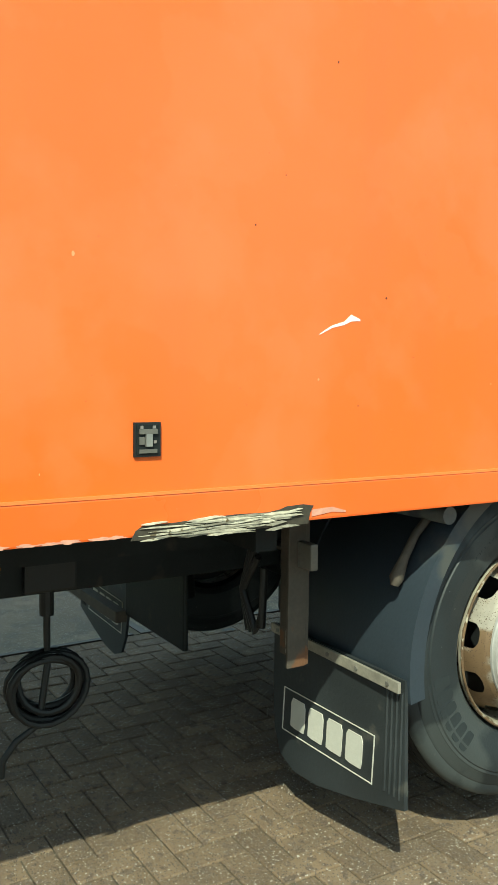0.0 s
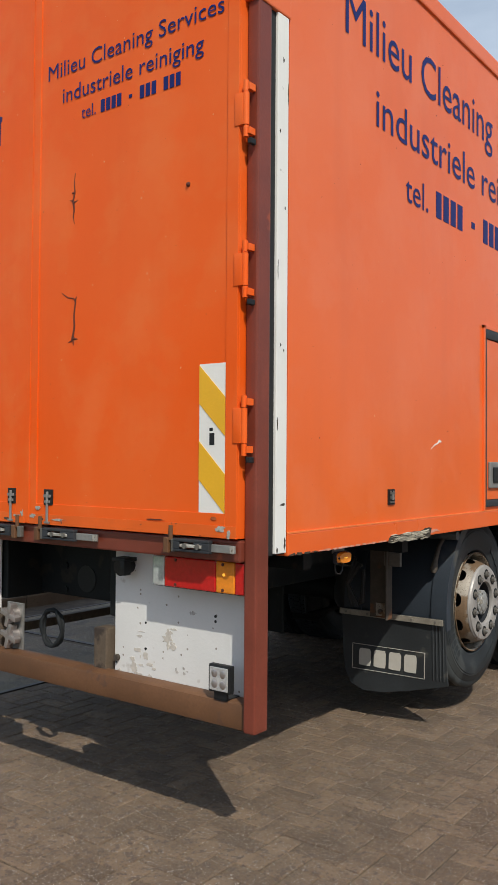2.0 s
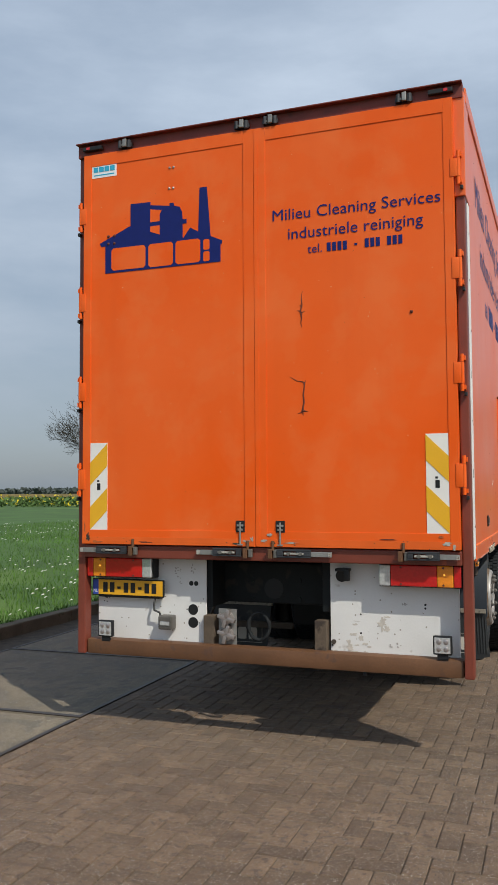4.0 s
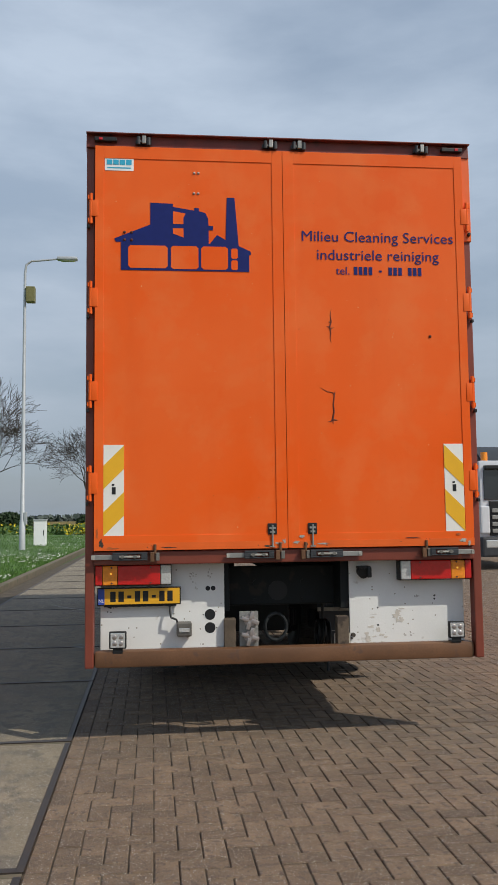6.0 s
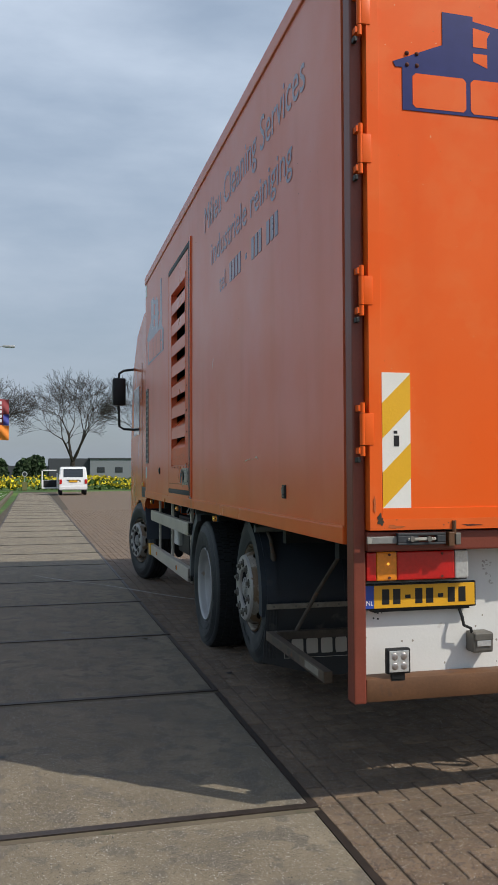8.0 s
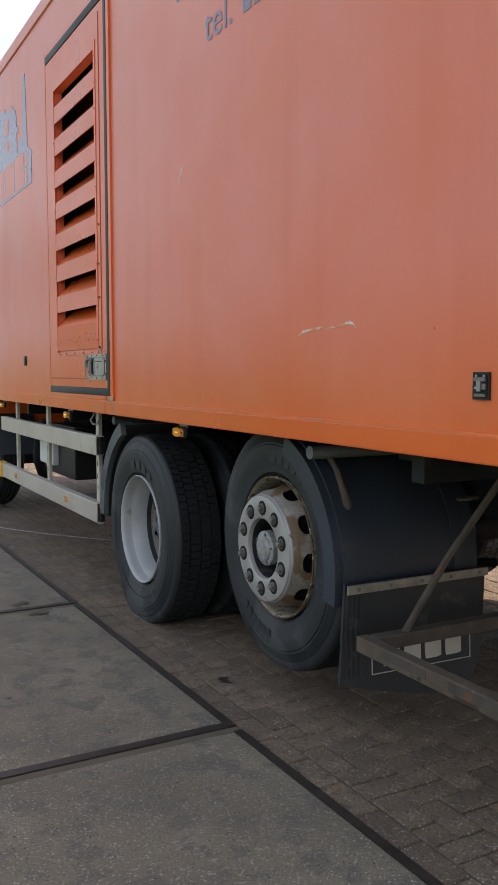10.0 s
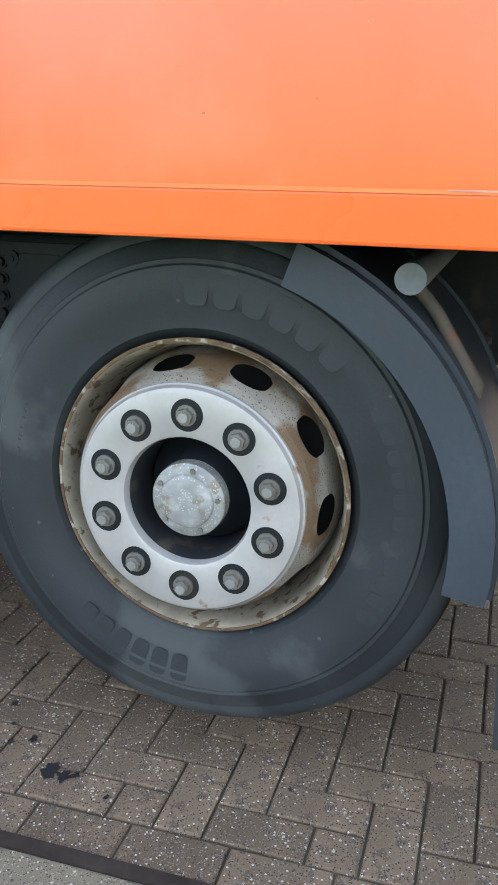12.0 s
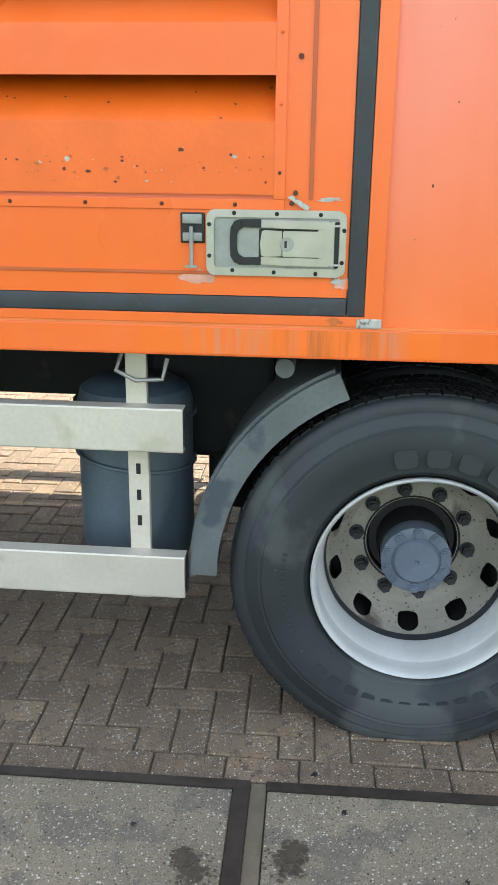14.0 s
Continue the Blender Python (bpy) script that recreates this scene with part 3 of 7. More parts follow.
def verge_z(x, y):
    d = kerb_x(y) - x
    for (d0, z0), (d1, z1) in zip(((0.14, 0.09), (1.0, 0.14), (3.0, 0.22), (7.0, 0.30), (16.0, 0.25)), ((1.0, 0.14), (3.0, 0.22), (7.0, 0.30), (16.0, 0.25), (60.0, 0.05))):
        if d <= d1:
            return z0 + (z1 - z0) * (d - d0) / (d1 - d0) - 0.03
    return 0.0


def verge_spot(rnd):
    y = rnd.uniform(-16, 58) if rnd.random() < 0.5 else rnd.uniform(-2, 25)
    return kerb_x(y) - 0.15 - rnd.random() ** 1.6 * 14, y


blades("grass", GRASS, 80000, verge_spot, 0.05, 0.14, 0.012, "short green grass of the verge", verge_z)


def daisies():
    rnd = random.Random(4)
    vs, fs = [], []
    for _ in range(3200):
        x, y = verge_spot(rnd)
        if noise.noise((x * 0.5, y * 0.3, 7)) < -0.05:
            continue
        z, r, i = verge_z(x, y) + 0.12, rnd.uniform(0.018, 0.032), len(vs)
        vs += [(x + r * math.cos(k * math.tau / 6), y + r * math.sin(k * math.tau / 6), z + 0.01 * math.cos(k)) for k in range(6)] + [(x, y, z + 0.014)]
        fs += [(i + k, i + (k + 1) % 6, i + 6) for k in range(6)]
    me = bpy.data.meshes.new("daisies")
    me.from_pydata(vs, [], fs)
    me.materials.append(DAISY)
    tagged(new("daisies", me), "white daisies scattered in the grass verge", "flowers", kind="stuff")


daisies()

# ---- the lorry ----
W = 1.26
truck = thing("box_truck", "old orange box truck with blue lettering parked on the brick yard", "truck")

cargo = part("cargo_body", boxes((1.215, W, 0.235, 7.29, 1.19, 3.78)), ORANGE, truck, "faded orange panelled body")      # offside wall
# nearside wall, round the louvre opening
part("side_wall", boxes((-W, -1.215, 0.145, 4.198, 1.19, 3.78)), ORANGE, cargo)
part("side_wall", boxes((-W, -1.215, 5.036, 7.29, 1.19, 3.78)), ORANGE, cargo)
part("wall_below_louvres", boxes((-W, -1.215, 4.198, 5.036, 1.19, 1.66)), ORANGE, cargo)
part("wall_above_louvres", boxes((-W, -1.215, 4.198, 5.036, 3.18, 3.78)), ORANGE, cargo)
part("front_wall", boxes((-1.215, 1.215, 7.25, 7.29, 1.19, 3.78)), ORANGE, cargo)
part("floor", boxes((-1.25, 1.25, 0.10, 7.28, 1.12, 1.185)), CHASSIS, cargo)
# black sheets added behind the slats for the darkness of the unseen inside
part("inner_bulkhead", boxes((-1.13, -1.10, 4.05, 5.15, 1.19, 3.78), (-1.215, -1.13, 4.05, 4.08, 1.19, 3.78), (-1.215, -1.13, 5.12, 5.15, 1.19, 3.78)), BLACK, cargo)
part("roof", boxes((-1.25, 1.25, 0.102, 7.28, 3.79, 3.845), bev=0.012), WHITE, cargo)
for s in (-1, 1):
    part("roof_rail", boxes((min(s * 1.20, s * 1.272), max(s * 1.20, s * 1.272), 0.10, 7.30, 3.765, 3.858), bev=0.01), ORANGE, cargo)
    lo = 0.235 if s > 0 else 0.145
    part("bottom_rail", boxes((min(s * 1.20, s * 1.268), max(s * 1.20, s * 1.268), lo, 7.295, 1.110 if s > 0 else 1.121, 1.198), bev=0.006), ORANGE_DOOR, cargo)
    part("rail_seam", boxes((min(s * 1.255, s * 1.2690), max(s * 1.255, s * 1.2690), lo, 7.295, 1.1965, 1.2025)), SEAM, cargo)

# rear frame
for s in (-1, 1):
    a, b = sorted((s * 1.208, s * 1.262))
    part("corner_post", boxes((a, b, 0.034, 0.116, 0.474, 3.768), bev=0.008), BROWN, truck, "red-brown painted steel corner post")
    a, b = sorted((s * 1.225, s * 1.264))
    if s > 0:
        # black strip in the gap between post and corner strip
        part("post_seal", boxes((a, 1.252, 0.116, 0.154, 1.12, 3.2)), BLACK, truck)
        part("corner_strip", boxes((1.22, 1.2645, 0.154, 0.226, 1.125, 3.195), bev=0.004), WHITE_STRIP, truck, "chipped white corner strip")
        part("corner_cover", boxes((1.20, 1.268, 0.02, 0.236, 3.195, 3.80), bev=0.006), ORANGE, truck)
part("top_bar", boxes((-1.262, 1.262, 0.012, 0.10, 3.764, 3.842), (-1.262, 1.262, -0.024, 0.10, 3.8425, 3.850), bev=0.002), TOP_BAR, truck, "sooty red-brown top channel")
part("cross_bar", boxes((-1.208, 1.208, 0.01, 0.13, 1.10, 1.182), bev=0.008), BROWN, truck)
bump_bm = bmesh.new()
box(bump_bm, -1.205, 1.205, 0.050, 0.150, 0.470, 0.572, bev=0.022)
part("bumper", bump_bm, BUMPER, truck, "dull brown steel rear bumper beam", smooth=True)
for s in (-1, 1):
    a, b = sorted((s * 0.395, s * 1.175))
    if s > 0:
        a += 0.02
    part("rear_panel", boxes((a, b, 0.150, 0.162, 0.555, 1.115), bev=0.003), WHITE, truck, "scuffed white rear panel")
    a, b = sorted((s * 0.325, s * 0.40))
    part("bumper_bracket", boxes((a, b, 0.11, 0.19, 0.555, 0.745), bev=0.005), OLD_BEAM, truck)


def rear_door(s):
    a, b = sorted((s * 0.0025, s * 1.205))
    d = part("rear_door", boxes((a, b, 0.0, 0.05, 1.188, 3.764), bev=0.003), ORANGE_REAR, truck, "orange rear door leaf")
    a, b = sorted((s * 0.072, s * 1.15))
    part("door_panel", boxes((a, b, -0.006, 0.0, 1.28, 3.683)), ORANGE_REAR, d)
    for u0, u1, z0, z1 in ((0.0025, 0.072, 1.188, 3.764), (1.150, 1.205, 1.188, 3.764), (0.0722, 1.1498, 3.683, 3.764), (0.0722, 1.1498, 1.188, 1.28)):
        a, b = sorted((s * u0, s * u1))
        part("door_frame", boxes((a, b, -0.0105, -0.0002, z0, z1), bev=0.0012), ORANGE_REAR, d)
    if s > 0:
        part("closing_strip", boxes((-0.0005, 0.024, -0.0135, -0.0106, 1.192, 3.762), bev=0.001), ORANGE_REAR, d)
    # kick edge with bare corners
    a, b = sorted((s * 0.012, s * 1.205))
    part("door_foot", boxes((a, b, -0.0125, -0.0105, 1.19, 1.235)), CHIPPED, d)
    for z0, z1 in ((3.30, 3.405), (2.715, 2.835), (2.12, 2.24), (1.54, 1.67)):
        bm = bmesh.new()
        x0, x1 = sorted((s * 1.186, s * 1.226))
        box(bm, x0, x1, -0.0145, 0.0, z0, z1, bev=0.003)
        tube(bm, [(s * 1.231, -0.002, z0 - 0.045), (s * 1.231, -0.002, z0 - 0.003)], 0.0105, 10)
        tube(bm, [(s * 1.231, -0.002, z0), (s * 1.231, -0.002, z1)], 0.0125, 10)
        tube(bm, [(s * 1.231, -0.002, z1 + 0.003), (s * 1.231, -0.002, z1 + 0.045)], 0.0105, 10)
        for zz in (z0 - 0.035, z1 + 0.010):
            box(bm, min(s * 1.232, s * 1.25), max(s * 1.232, s * 1.25), -0.006, 0.03, zz, zz + 0.025)
        hinge = part("hinge", bm, ORANGE_REAR, d, smooth=True)
        part("hinge_bolt", boxes((min(s * 1.240, s * 1.256), max(s * 1.240, s * 1.256), -0.004, 0.028, z0 - 0.072, z0 - 0.050), bev=0.004), BLACK, d)
    # drop bolt on a dark plate
    cx = 0.155 if s > 0 else -0.10
    part("bolt_plate", boxes((cx - 0.028, cx + 0.028, -0.0135, -0.006, 1.275, 1.345), bev=0.002), BLACK, d)
    bm = bmesh.new()
    tube(bm, [(cx, -0.018, 1.20), (cx, -0.018, 1.335)], 0.006, 8)
    box(bm, cx - 0.02, cx + 0.02, -0.022, -0.008, 1.31, 1.322)
    box(bm, cx - 0.015, cx + 0.015, -0.022, -0.008, 1.285, 1.297)
    box(bm, cx - 0.016, cx + 0.016, -0.022, -0.014, 1.196, 1.204)
    part("drop_bolt", bm, STEEL, d)
    # striped warning plate
    x_in, x_out, z0, z1 = s * 1.022, s * 1.148, 1.276, 1.842
    a, b = sorted((x_in, x_out))
    plate = part("warning_plate", boxes((a, b, -0.0085, -0.006, z0, z1)), TAPE_W, d, "white plate with slanting yellow bands")
    h, w = 0.146, 0.124
    for top in (z1 - 0.004, z1 - 2 * h + 0.0):
        poly = [(x_in, top), (x_out, max(top - w, z0)), (x_out, max(top - w - h, z0)), (x_in, max(top - h, z0))]
        bm = bmesh.new()
        prism(bm, poly, 0.002, lambda u, v, w_: (u, -0.0085 - w_, v))
        part("yellow_band", bm, TAPE_Y, plate)
    part("plate_print", boxes((s * 1.085 - 0.012, s * 1.085 + 0.012, -0.0095, -0.0085, 1.535, 1.58), (s * 1.085 - 0.012, s * 1.085 + 0.004, -0.0095, -0.0085, 1.588, 1.60)), BLACK, plate)
    return d


door_l, door_r = rear_door(-1), rear_door(1)

# lettering on the doors
NUMBER = (0.7, 0.7, 0.7, 0.7, 0, 0.1, 0, 0.7, 0.7, 0.7, 0, 0.7, 0.7, 0.7)     # a number, shown as plain bars
PL = 0.0065
text_on("lettering", "Milieu Cleaning Services", 0.120, 1.130, 3.167, 0.068, lambda u, v, w: rear(u, v, w + PL), BLUE, door_r)
text_on("lettering", "industriele reiniging", 0.218, 1.030, 3.045, 0.068, lambda u, v, w: rear(u, v, w + PL), BLUE, door_r)
text_on("lettering", "tel.", 0.340, 0.430, 2.948, 0.052, lambda u, v, w: rear(u, v, w + PL), BLUE, door_r)
bars_on("printed_bar", NUMBER, 0.455, 0.915, 2.948, 0.052, lambda u, v, w: rear(u, v, w + PL), BLUE, door_r)

LOGO = [(304, 450), (537, 450), (537, 418), (540, 418), (540, 412), (518, 402), (511, 311), (497, 311), (494, 391), (478, 382), (465, 399), (463, 399), (463, 373), (471, 373), (471, 365), (463, 365), (462, 351), (457, 341),
        (446, 338), (445, 332), (437, 332), (437, 337), (398, 331), (398, 325), (357, 324), (357, 365), (292, 392), (295, 398), (304, 398)]
LOGO_CUTS = [[(398, 339), (421, 343), (417, 351), (417, 363), (398, 363)], [(398, 371), (417, 371), (417, 388), (398, 381)]]
LOGO_BLOCKS = [(317, 388, 404, 446), (394, 444, 404, 447), (449, 498, 404, 447), (504, 516, 407, 426), (504, 516, 429, 447)]


def logo(u0, k, v0, place, parent, blue, ground):
    """The company mark: a factory silhouette with plain blocks for its letters."""
    def at(p):
        return (u0 + (p[0] - 304) * k, v0 + (450 - p[1]) * abs(k))
    bm = bmesh.new()
    prism(bm, [at(p) for p in LOGO], 0.0025, place)
    mark = part("company_mark", bm, blue, parent, "dark blue factory silhouette")
    for cut in LOGO_CUTS:
        bm = bmesh.new()
        prism(bm, [at(p) for p in cut], 0.0035, place)
        part("mark_gap", bm, ground, mark)
    for x0, x1, y0, y1 in LOGO_BLOCKS:
        c = 4 if x1 - x0 > 30 else 2
        bm = bmesh.new()
        prism(bm, [at(p) for p in ((x0 + c, y1), (x1 - c, y1), (x1, y1 - c), (x1, y0 + c), (x1 - c, y0), (x0 + c, y0), (x0, y0 + c), (x0, y1 - c))], 0.0035, place)
        part("mark_block", bm, ground, mark)


logo(-1.042, 0.003506, 2.955, lambda u, v, w: rear(u, v, w + PL), door_l, BLUE, ORANGE_REAR)
# maker's sticker, rivets and cracks
sticker = part("sticker", boxes((-1.145, -0.962, -0.008, -0.006, 3.603, 3.685), bev=0.0006), STICKER_W, door_l, "small white and cyan sticker")
bars_on("sticker_print", (0.85, 0.85, 0.85, 0.85), -1.135, -0.972, 3.642, 0.033, lambda u, v, w: rear(u, v, w + 0.0075), STICKER_B, sticker)
part("sticker_line", boxes((-1.13, -0.98, -0.0088, -0.0078, 3.617, 3.625)), STICKER_B, sticker)
for x, z in ((-0.575, 3.60), (-0.548, 3.60), (-0.578, 3.465), (-0.550, 3.465)):
    bm = bmesh.new()
    bmesh.ops.create_uvsphere(bm, u_segments=10, v_segments=6, radius=0.009, matrix=Matrix.Translation((x, -0.006, z)))
    part("dome_rivet", bm, CHROME, door_l, smooth=True)
for x, z in ((0.955, 2.545), (-1.02, 3.20), (-0.975, 3.20), (-1.02, 3.15), (-0.975, 3.15)):
    bm = bmesh.new()
    bmesh.ops.create_uvsphere(bm, u_segments=10, v_segments=6, radius=0.010, matrix=Matrix.Translation((x, -0.006, z)))
    part("bolt_head", bm, CRACK, door_r if x > 0 else door_l, smooth=True)


def crack(pts, parent, r0=0.005):
    bm = bmesh.new()
    for path in pts:
        n = len(path)
        tube(bm, [rear(u, v, 0.0065) for u, v in path], [r0 * (1 - 0.75 * i / (n - 1)) for i in range(n)], 5)
    part("paint_crack", bm, CRACK, parent, "rusty crack in the paint")


crack([[(0.292, 2.60), (0.302, 2.64), (0.297, 2.68), (0.304, 2.72)], [(0.292, 2.60), (0.299, 2.56), (0.293, 2.53), (0.300, 2.50)], [(0.29, 2.60), (0.272, 2.605)], [(0.294, 2.59), (0.318, 2.598)], [(0.288, 2.635), (0.306, 2.632)]], door_r)
crack([[(0.300, 2.01), (0.309, 2.05), (0.305, 2.10), (0.314, 2.16), (0.30, 2.175), (0.265, 2.18), (0.225, 2.205)], [(0.300, 2.01), (0.292, 1.99), (0.270, 1.985)], [(0.302, 2.0), (0.33, 1.995)], [(0.31, 2.16), (0.32, 2.18)], [(0.300, 2.01), (0.302, 1.97)]], door_r, 0.006)
part("scuff", boxes((0.288, 0.318, -0.0066, -0.006, 1.985, 2.005)), CHIPPED, door_r)


def chips(parent, place, u0, u1, v0, v1, count, seed, material, smin=0.002, smax=0.006):
    """Small paint chips."""
    rnd = random.Random(seed)
    bm = bmesh.new()
    for _ in range(count):
        u, v, r = rnd.uniform(u0, u1), rnd.uniform(v0, v1), rnd.uniform(smin, smax) * rnd.random() ** 0.5
        k, sq = rnd.randint(5, 7), rnd.uniform(0.4, 1.6)
        prism(bm, [(u + r * math.cos(i * math.tau / k) * rnd.uniform(0.6, 1), v + sq * r * math.sin(i * math.tau / k)) for i in range(k)], 0.0008, place)
    tagged(part("paint_chips", bm, material, parent), kind="stuff")


chips(door_l, lambda u, v, w: rear(u, v, w + 0.006), -1.14, -0.08, 1.3, 3.6, 50, 1, PALE_LINE, 0.0015, 0.0045)
chips(door_r, lambda u, v, w: rear(u, v, w + 0.006), 0.08, 1.14, 1.3, 3.6, 50, 2, PALE_LINE, 0.0015, 0.0045)


# levers of the rear lock rods, on the cross bar
def lock_lever(x0, x1, boss):
    d = 1 if x0 > x1 else -1
    ln = abs(x0 - x1)

    def bx(a, b, y0, y1, z0, z1, bev=0.003):
        a, b = sorted((x1 + d * a, x1 + d * b))
        return boxes((a, b, y0, y1, z0, z1), bev=bev)
    ob = part("lock_lever", bx(ln * 0.55, ln, -0.014, -0.004, 1.134, 1.164), STEEL, truck, "grimy steel door lever")
    part("lever_tip", bx(ln * 0.94, ln, -0.017, -0.0145, 1.136, 1.162), BARE, ob)
    # cast body with an open loop
    bm = bmesh.new()
    for a0, a1, z0, z1 in ((0.10, 0.66, 1.166, 1.177), (0.10, 0.66, 1.128, 1.138), (0.10, 0.20, 1.138, 1.166), (0.42, 0.66, 1.138, 1.166)):
        p, q = sorted((x1 + d * ln * a0, x1 + d * ln * a1))
        box(bm, p, q, -0.030, -0.006, z0, z1, bev=0.003)
    part("lever_body", bm, SEAL, ob, "dark cast lever body")
    part("lever_link", bx(ln * 0.22, ln * 0.55, -0.036, -0.022, 1.146, 1.158), BARE, ob)
    for f in (0.30, 0.50):
        bm = bmesh.new()
        tube(bm, [(x1 + d * ln * f, -0.040, 1.152), (x1 + d * ln * f, 0.0, 1.152)], 0.011, 10)
        part("lever_pin", bm, NUT, ob, smooth=True)
    part("lever_boss", boxes((x1 - 0.022, x1 + 0.004, -0.028, 0.0, 1.118, 1.178), bev=0.004), BUMPER, ob)
    part("lever_keeper", boxes((x1 + 0.012, x1 + 0.036, -0.022, 0.0, 1.124, 1.174), bev=0.004), NUT, ob)
    bm = bmesh.new()
    tube(bm, [(x1 + 0.008, -0.016, 1.168), (x1 + 0.008, -0.016, 1.225)], 0.009, 8)
    part("lock_rod_end", bm, BUMPER, ob, smooth=True)
    part("guide_flange", boxes((x1 - 0.03, x1 + 0.05, -0.010, 0.01, 1.186, 1.194)), BUMPER, ob)


lock_lever(-1.22, -0.84, -1.05)
lock_lever(-0.39, -0.06, -0.20)
lock_lever(0.47, 0.10, 0.25)
lock_lever(1.20, 0.88, 1.06)
for x in (-0.90, -0.08, 0.108, 0.93):
    bm = bmesh.new()
    box(bm, x - 0.05, x + 0.05, -0.012, 0.012, 3.783, 3.808, bev=0.004)
    tube(bm, [(x - 0.03, -0.016, 3.778), (x - 0.03, -0.016, 3.826)], 0.012, 8)
    tube(bm, [(x + 0.034, -0.014, 3.774), (x + 0.034, -0.014, 3.822)], 0.014, 8)
    latch = part("top_latch", bm, SEAL, truck, "grimy steel door latch", smooth=True)
    part("latch_cam", boxes((x - 0.008, x + 0.018, -0.030, -0.0125, 3.780, 3.832), bev=0.004), STEEL, latch)
    part("latch_pin", boxes((x - 0.022, x - 0.010, -0.024, -0.0125, 3.788, 3.802), bev=0.003), NUT, latch)
for s in (-1, 1):
    lamp = part("marker_lamp", boxes((s * 1.14 - 0.07, s * 1.14 + 0.07, -0.020, 0.012, 3.794, 3.820), bev=0.004), BLACK, truck)
    part("red_lens", boxes((s * 1.17 - 0.012, s * 1.17 + 0.012, -0.024, -0.020, 3.799, 3.815), bev=0.001), REDLENS, lamp)

# tail lamps
for s in (-1, 1):
    a, b = sorted((s * 0.73, s * 1.205))
    lamp = part("tail_lamp", boxes((a, b, 0.070, 0.150, 0.968, 1.100), bev=0.004), BLACK, truck, "long red and amber tail lamp")
    for name, x0, x1, m_ in (("red_lens", 1.157, 1.20, REDLENS), ("amber_lens", 1.065, 1.155, AMBER), ("red_lens", 0.80, 1.063, REDLENS), ("white_lens", 0.735, 0.798, CLEAR)):
        a, b = sorted((s * x0, s * x1))
        part(name, boxes((a, b, 0.045, 0.071, 0.975, 1.095), bev=0.006), m_, lamp)
    # a glowing ball stands in for the sparkle in the amber lens
    bm = bmesh.new()
    bmesh.ops.create_uvsphere(bm, u_segments=12, v_segments=8, radius=0.006, matrix=Matrix.Translation((s * 1.105, 0.0435, 1.045)))
    part("bulb_glow", bm, AMBER_LIT, lamp, smooth=True)
    for x, z in ((1.10, 1.083), (0.86, 1.083), (0.86, 0.987), (1.10, 0.987)):
        bm = bmesh.new()
        tube(bm, [(s * x, 0.041, z), (s * x, 0.05, z)], 0.006, 8)
        part("lens_screw", bm, CRACK, lamp)

# number plate, its figures as plain bars
plate = part("number_plate", boxes((-1.192, -0.672, 0.102, 0.118, 0.845, 0.955), bev=0.004), BLACK, truck, "yellow number plate in a black holder")
part("plate_face", boxes((-1.147, -0.68, 0.099, 0.102, 0.852, 0.948), bev=0.001), PLATE_Y, plate)
band = part("blue_band", boxes((-1.186, -1.147, 0.099, 0.102, 0.852, 0.948), bev=0.001), PLATE_B, plate)
text_on("country_letters", "NL", -1.182, -1.151, 0.866, 0.020, lambda u, v, w: (u, 0.0988 - w * 0.3, v), STICKER_W, band)
bars_on("plate_bar", (0.66, 0.66, 0.15, 0.66, 0.66, 0.15, 0.66, 0.66), -1.12, -0.715, 0.868, 0.064, lambda u, v, w: (u, 0.0988 - w * 0.3, v), BLACK, plate)
part("plate_bracket", boxes((-1.15, -0.70, 0.11, 0.150, 0.835, 0.846)), BLACK, plate)


def work_lamp(x, z):
    lamp = part("work_lamp", boxes((x - 0.053, x + 0.053, 0.040, 0.070, z - 0.053, z + 0.053), bev=0.008), BLACK, truck, "small square work lamp in a black housing")
    part("lamp_glass", boxes((x - 0.044, x + 0.044, 0.037, 0.041, z - 0.044, z + 0.044), bev=0.002), CLEAR, lamp)
    for i in (-1, 1):
        for j in (-1, 1):
            bm = bmesh.new()
            bmesh.ops.create_uvsphere(bm, u_segments=10, v_segments=6, radius=0.017, matrix=Matrix.Translation((x + i * 0.02, 0.039, z + j * 0.02)) @ Matrix.Diagonal((1, 0.3, 1, 1)))
            part("reflector_cup", bm, CHROME, lamp, smooth=True)
    part("lamp_bracket", boxes((x - 0.03, x + 0.03, 0.050, 0.062, z - 0.078, z - 0.053), (x - 0.03, x + 0.03, 0.050, 0.13, z - 0.082, z - 0.076)), BLACK, lamp)


work_lamp(-1.062, 0.640)
work_lamp(1.088, 0.652)

for u, v, ru, rv, m_, k in ((0.60, 0.66, 0.05, 0.10, PEEL, 1), (0.55, 0.60, 0.11, 0.035, PEEL, 2), (0.80, 0.62, 0.05, 0.012, SCUFF, 3), (0.74, 0.75, 0.02, 0.05, PEEL, 4), (0.86, 0.86, 0.012, 0.004, SCUFF, 5), (-0.60, 0.99, 0.012, 0.07, SCUFF, 6), (-0.575, 0.98, 0.006, 0.05, PRINT_W, 7), (-0.48, 1.03, 0.018, 0.03, SCUFF, 8), (-1.09, 0.832, 0.04, 0.006, SEAL, 9)):
    pts = random.Random(k)
    for q in range(7):
        blotch("scuff_mark", truck, lambda a, b, w: (a, 0.1497 - w, b), u + pts.uniform(-1, 1) * ru, v + pts.uniform(-1, 1) * rv, (0.03 if m_ is PEEL else 0.010) * pts.random() + 0.002, (0.022 if m_ is PEEL else 0.008) * pts.random() + 0.002, m_, k * 9 + q)
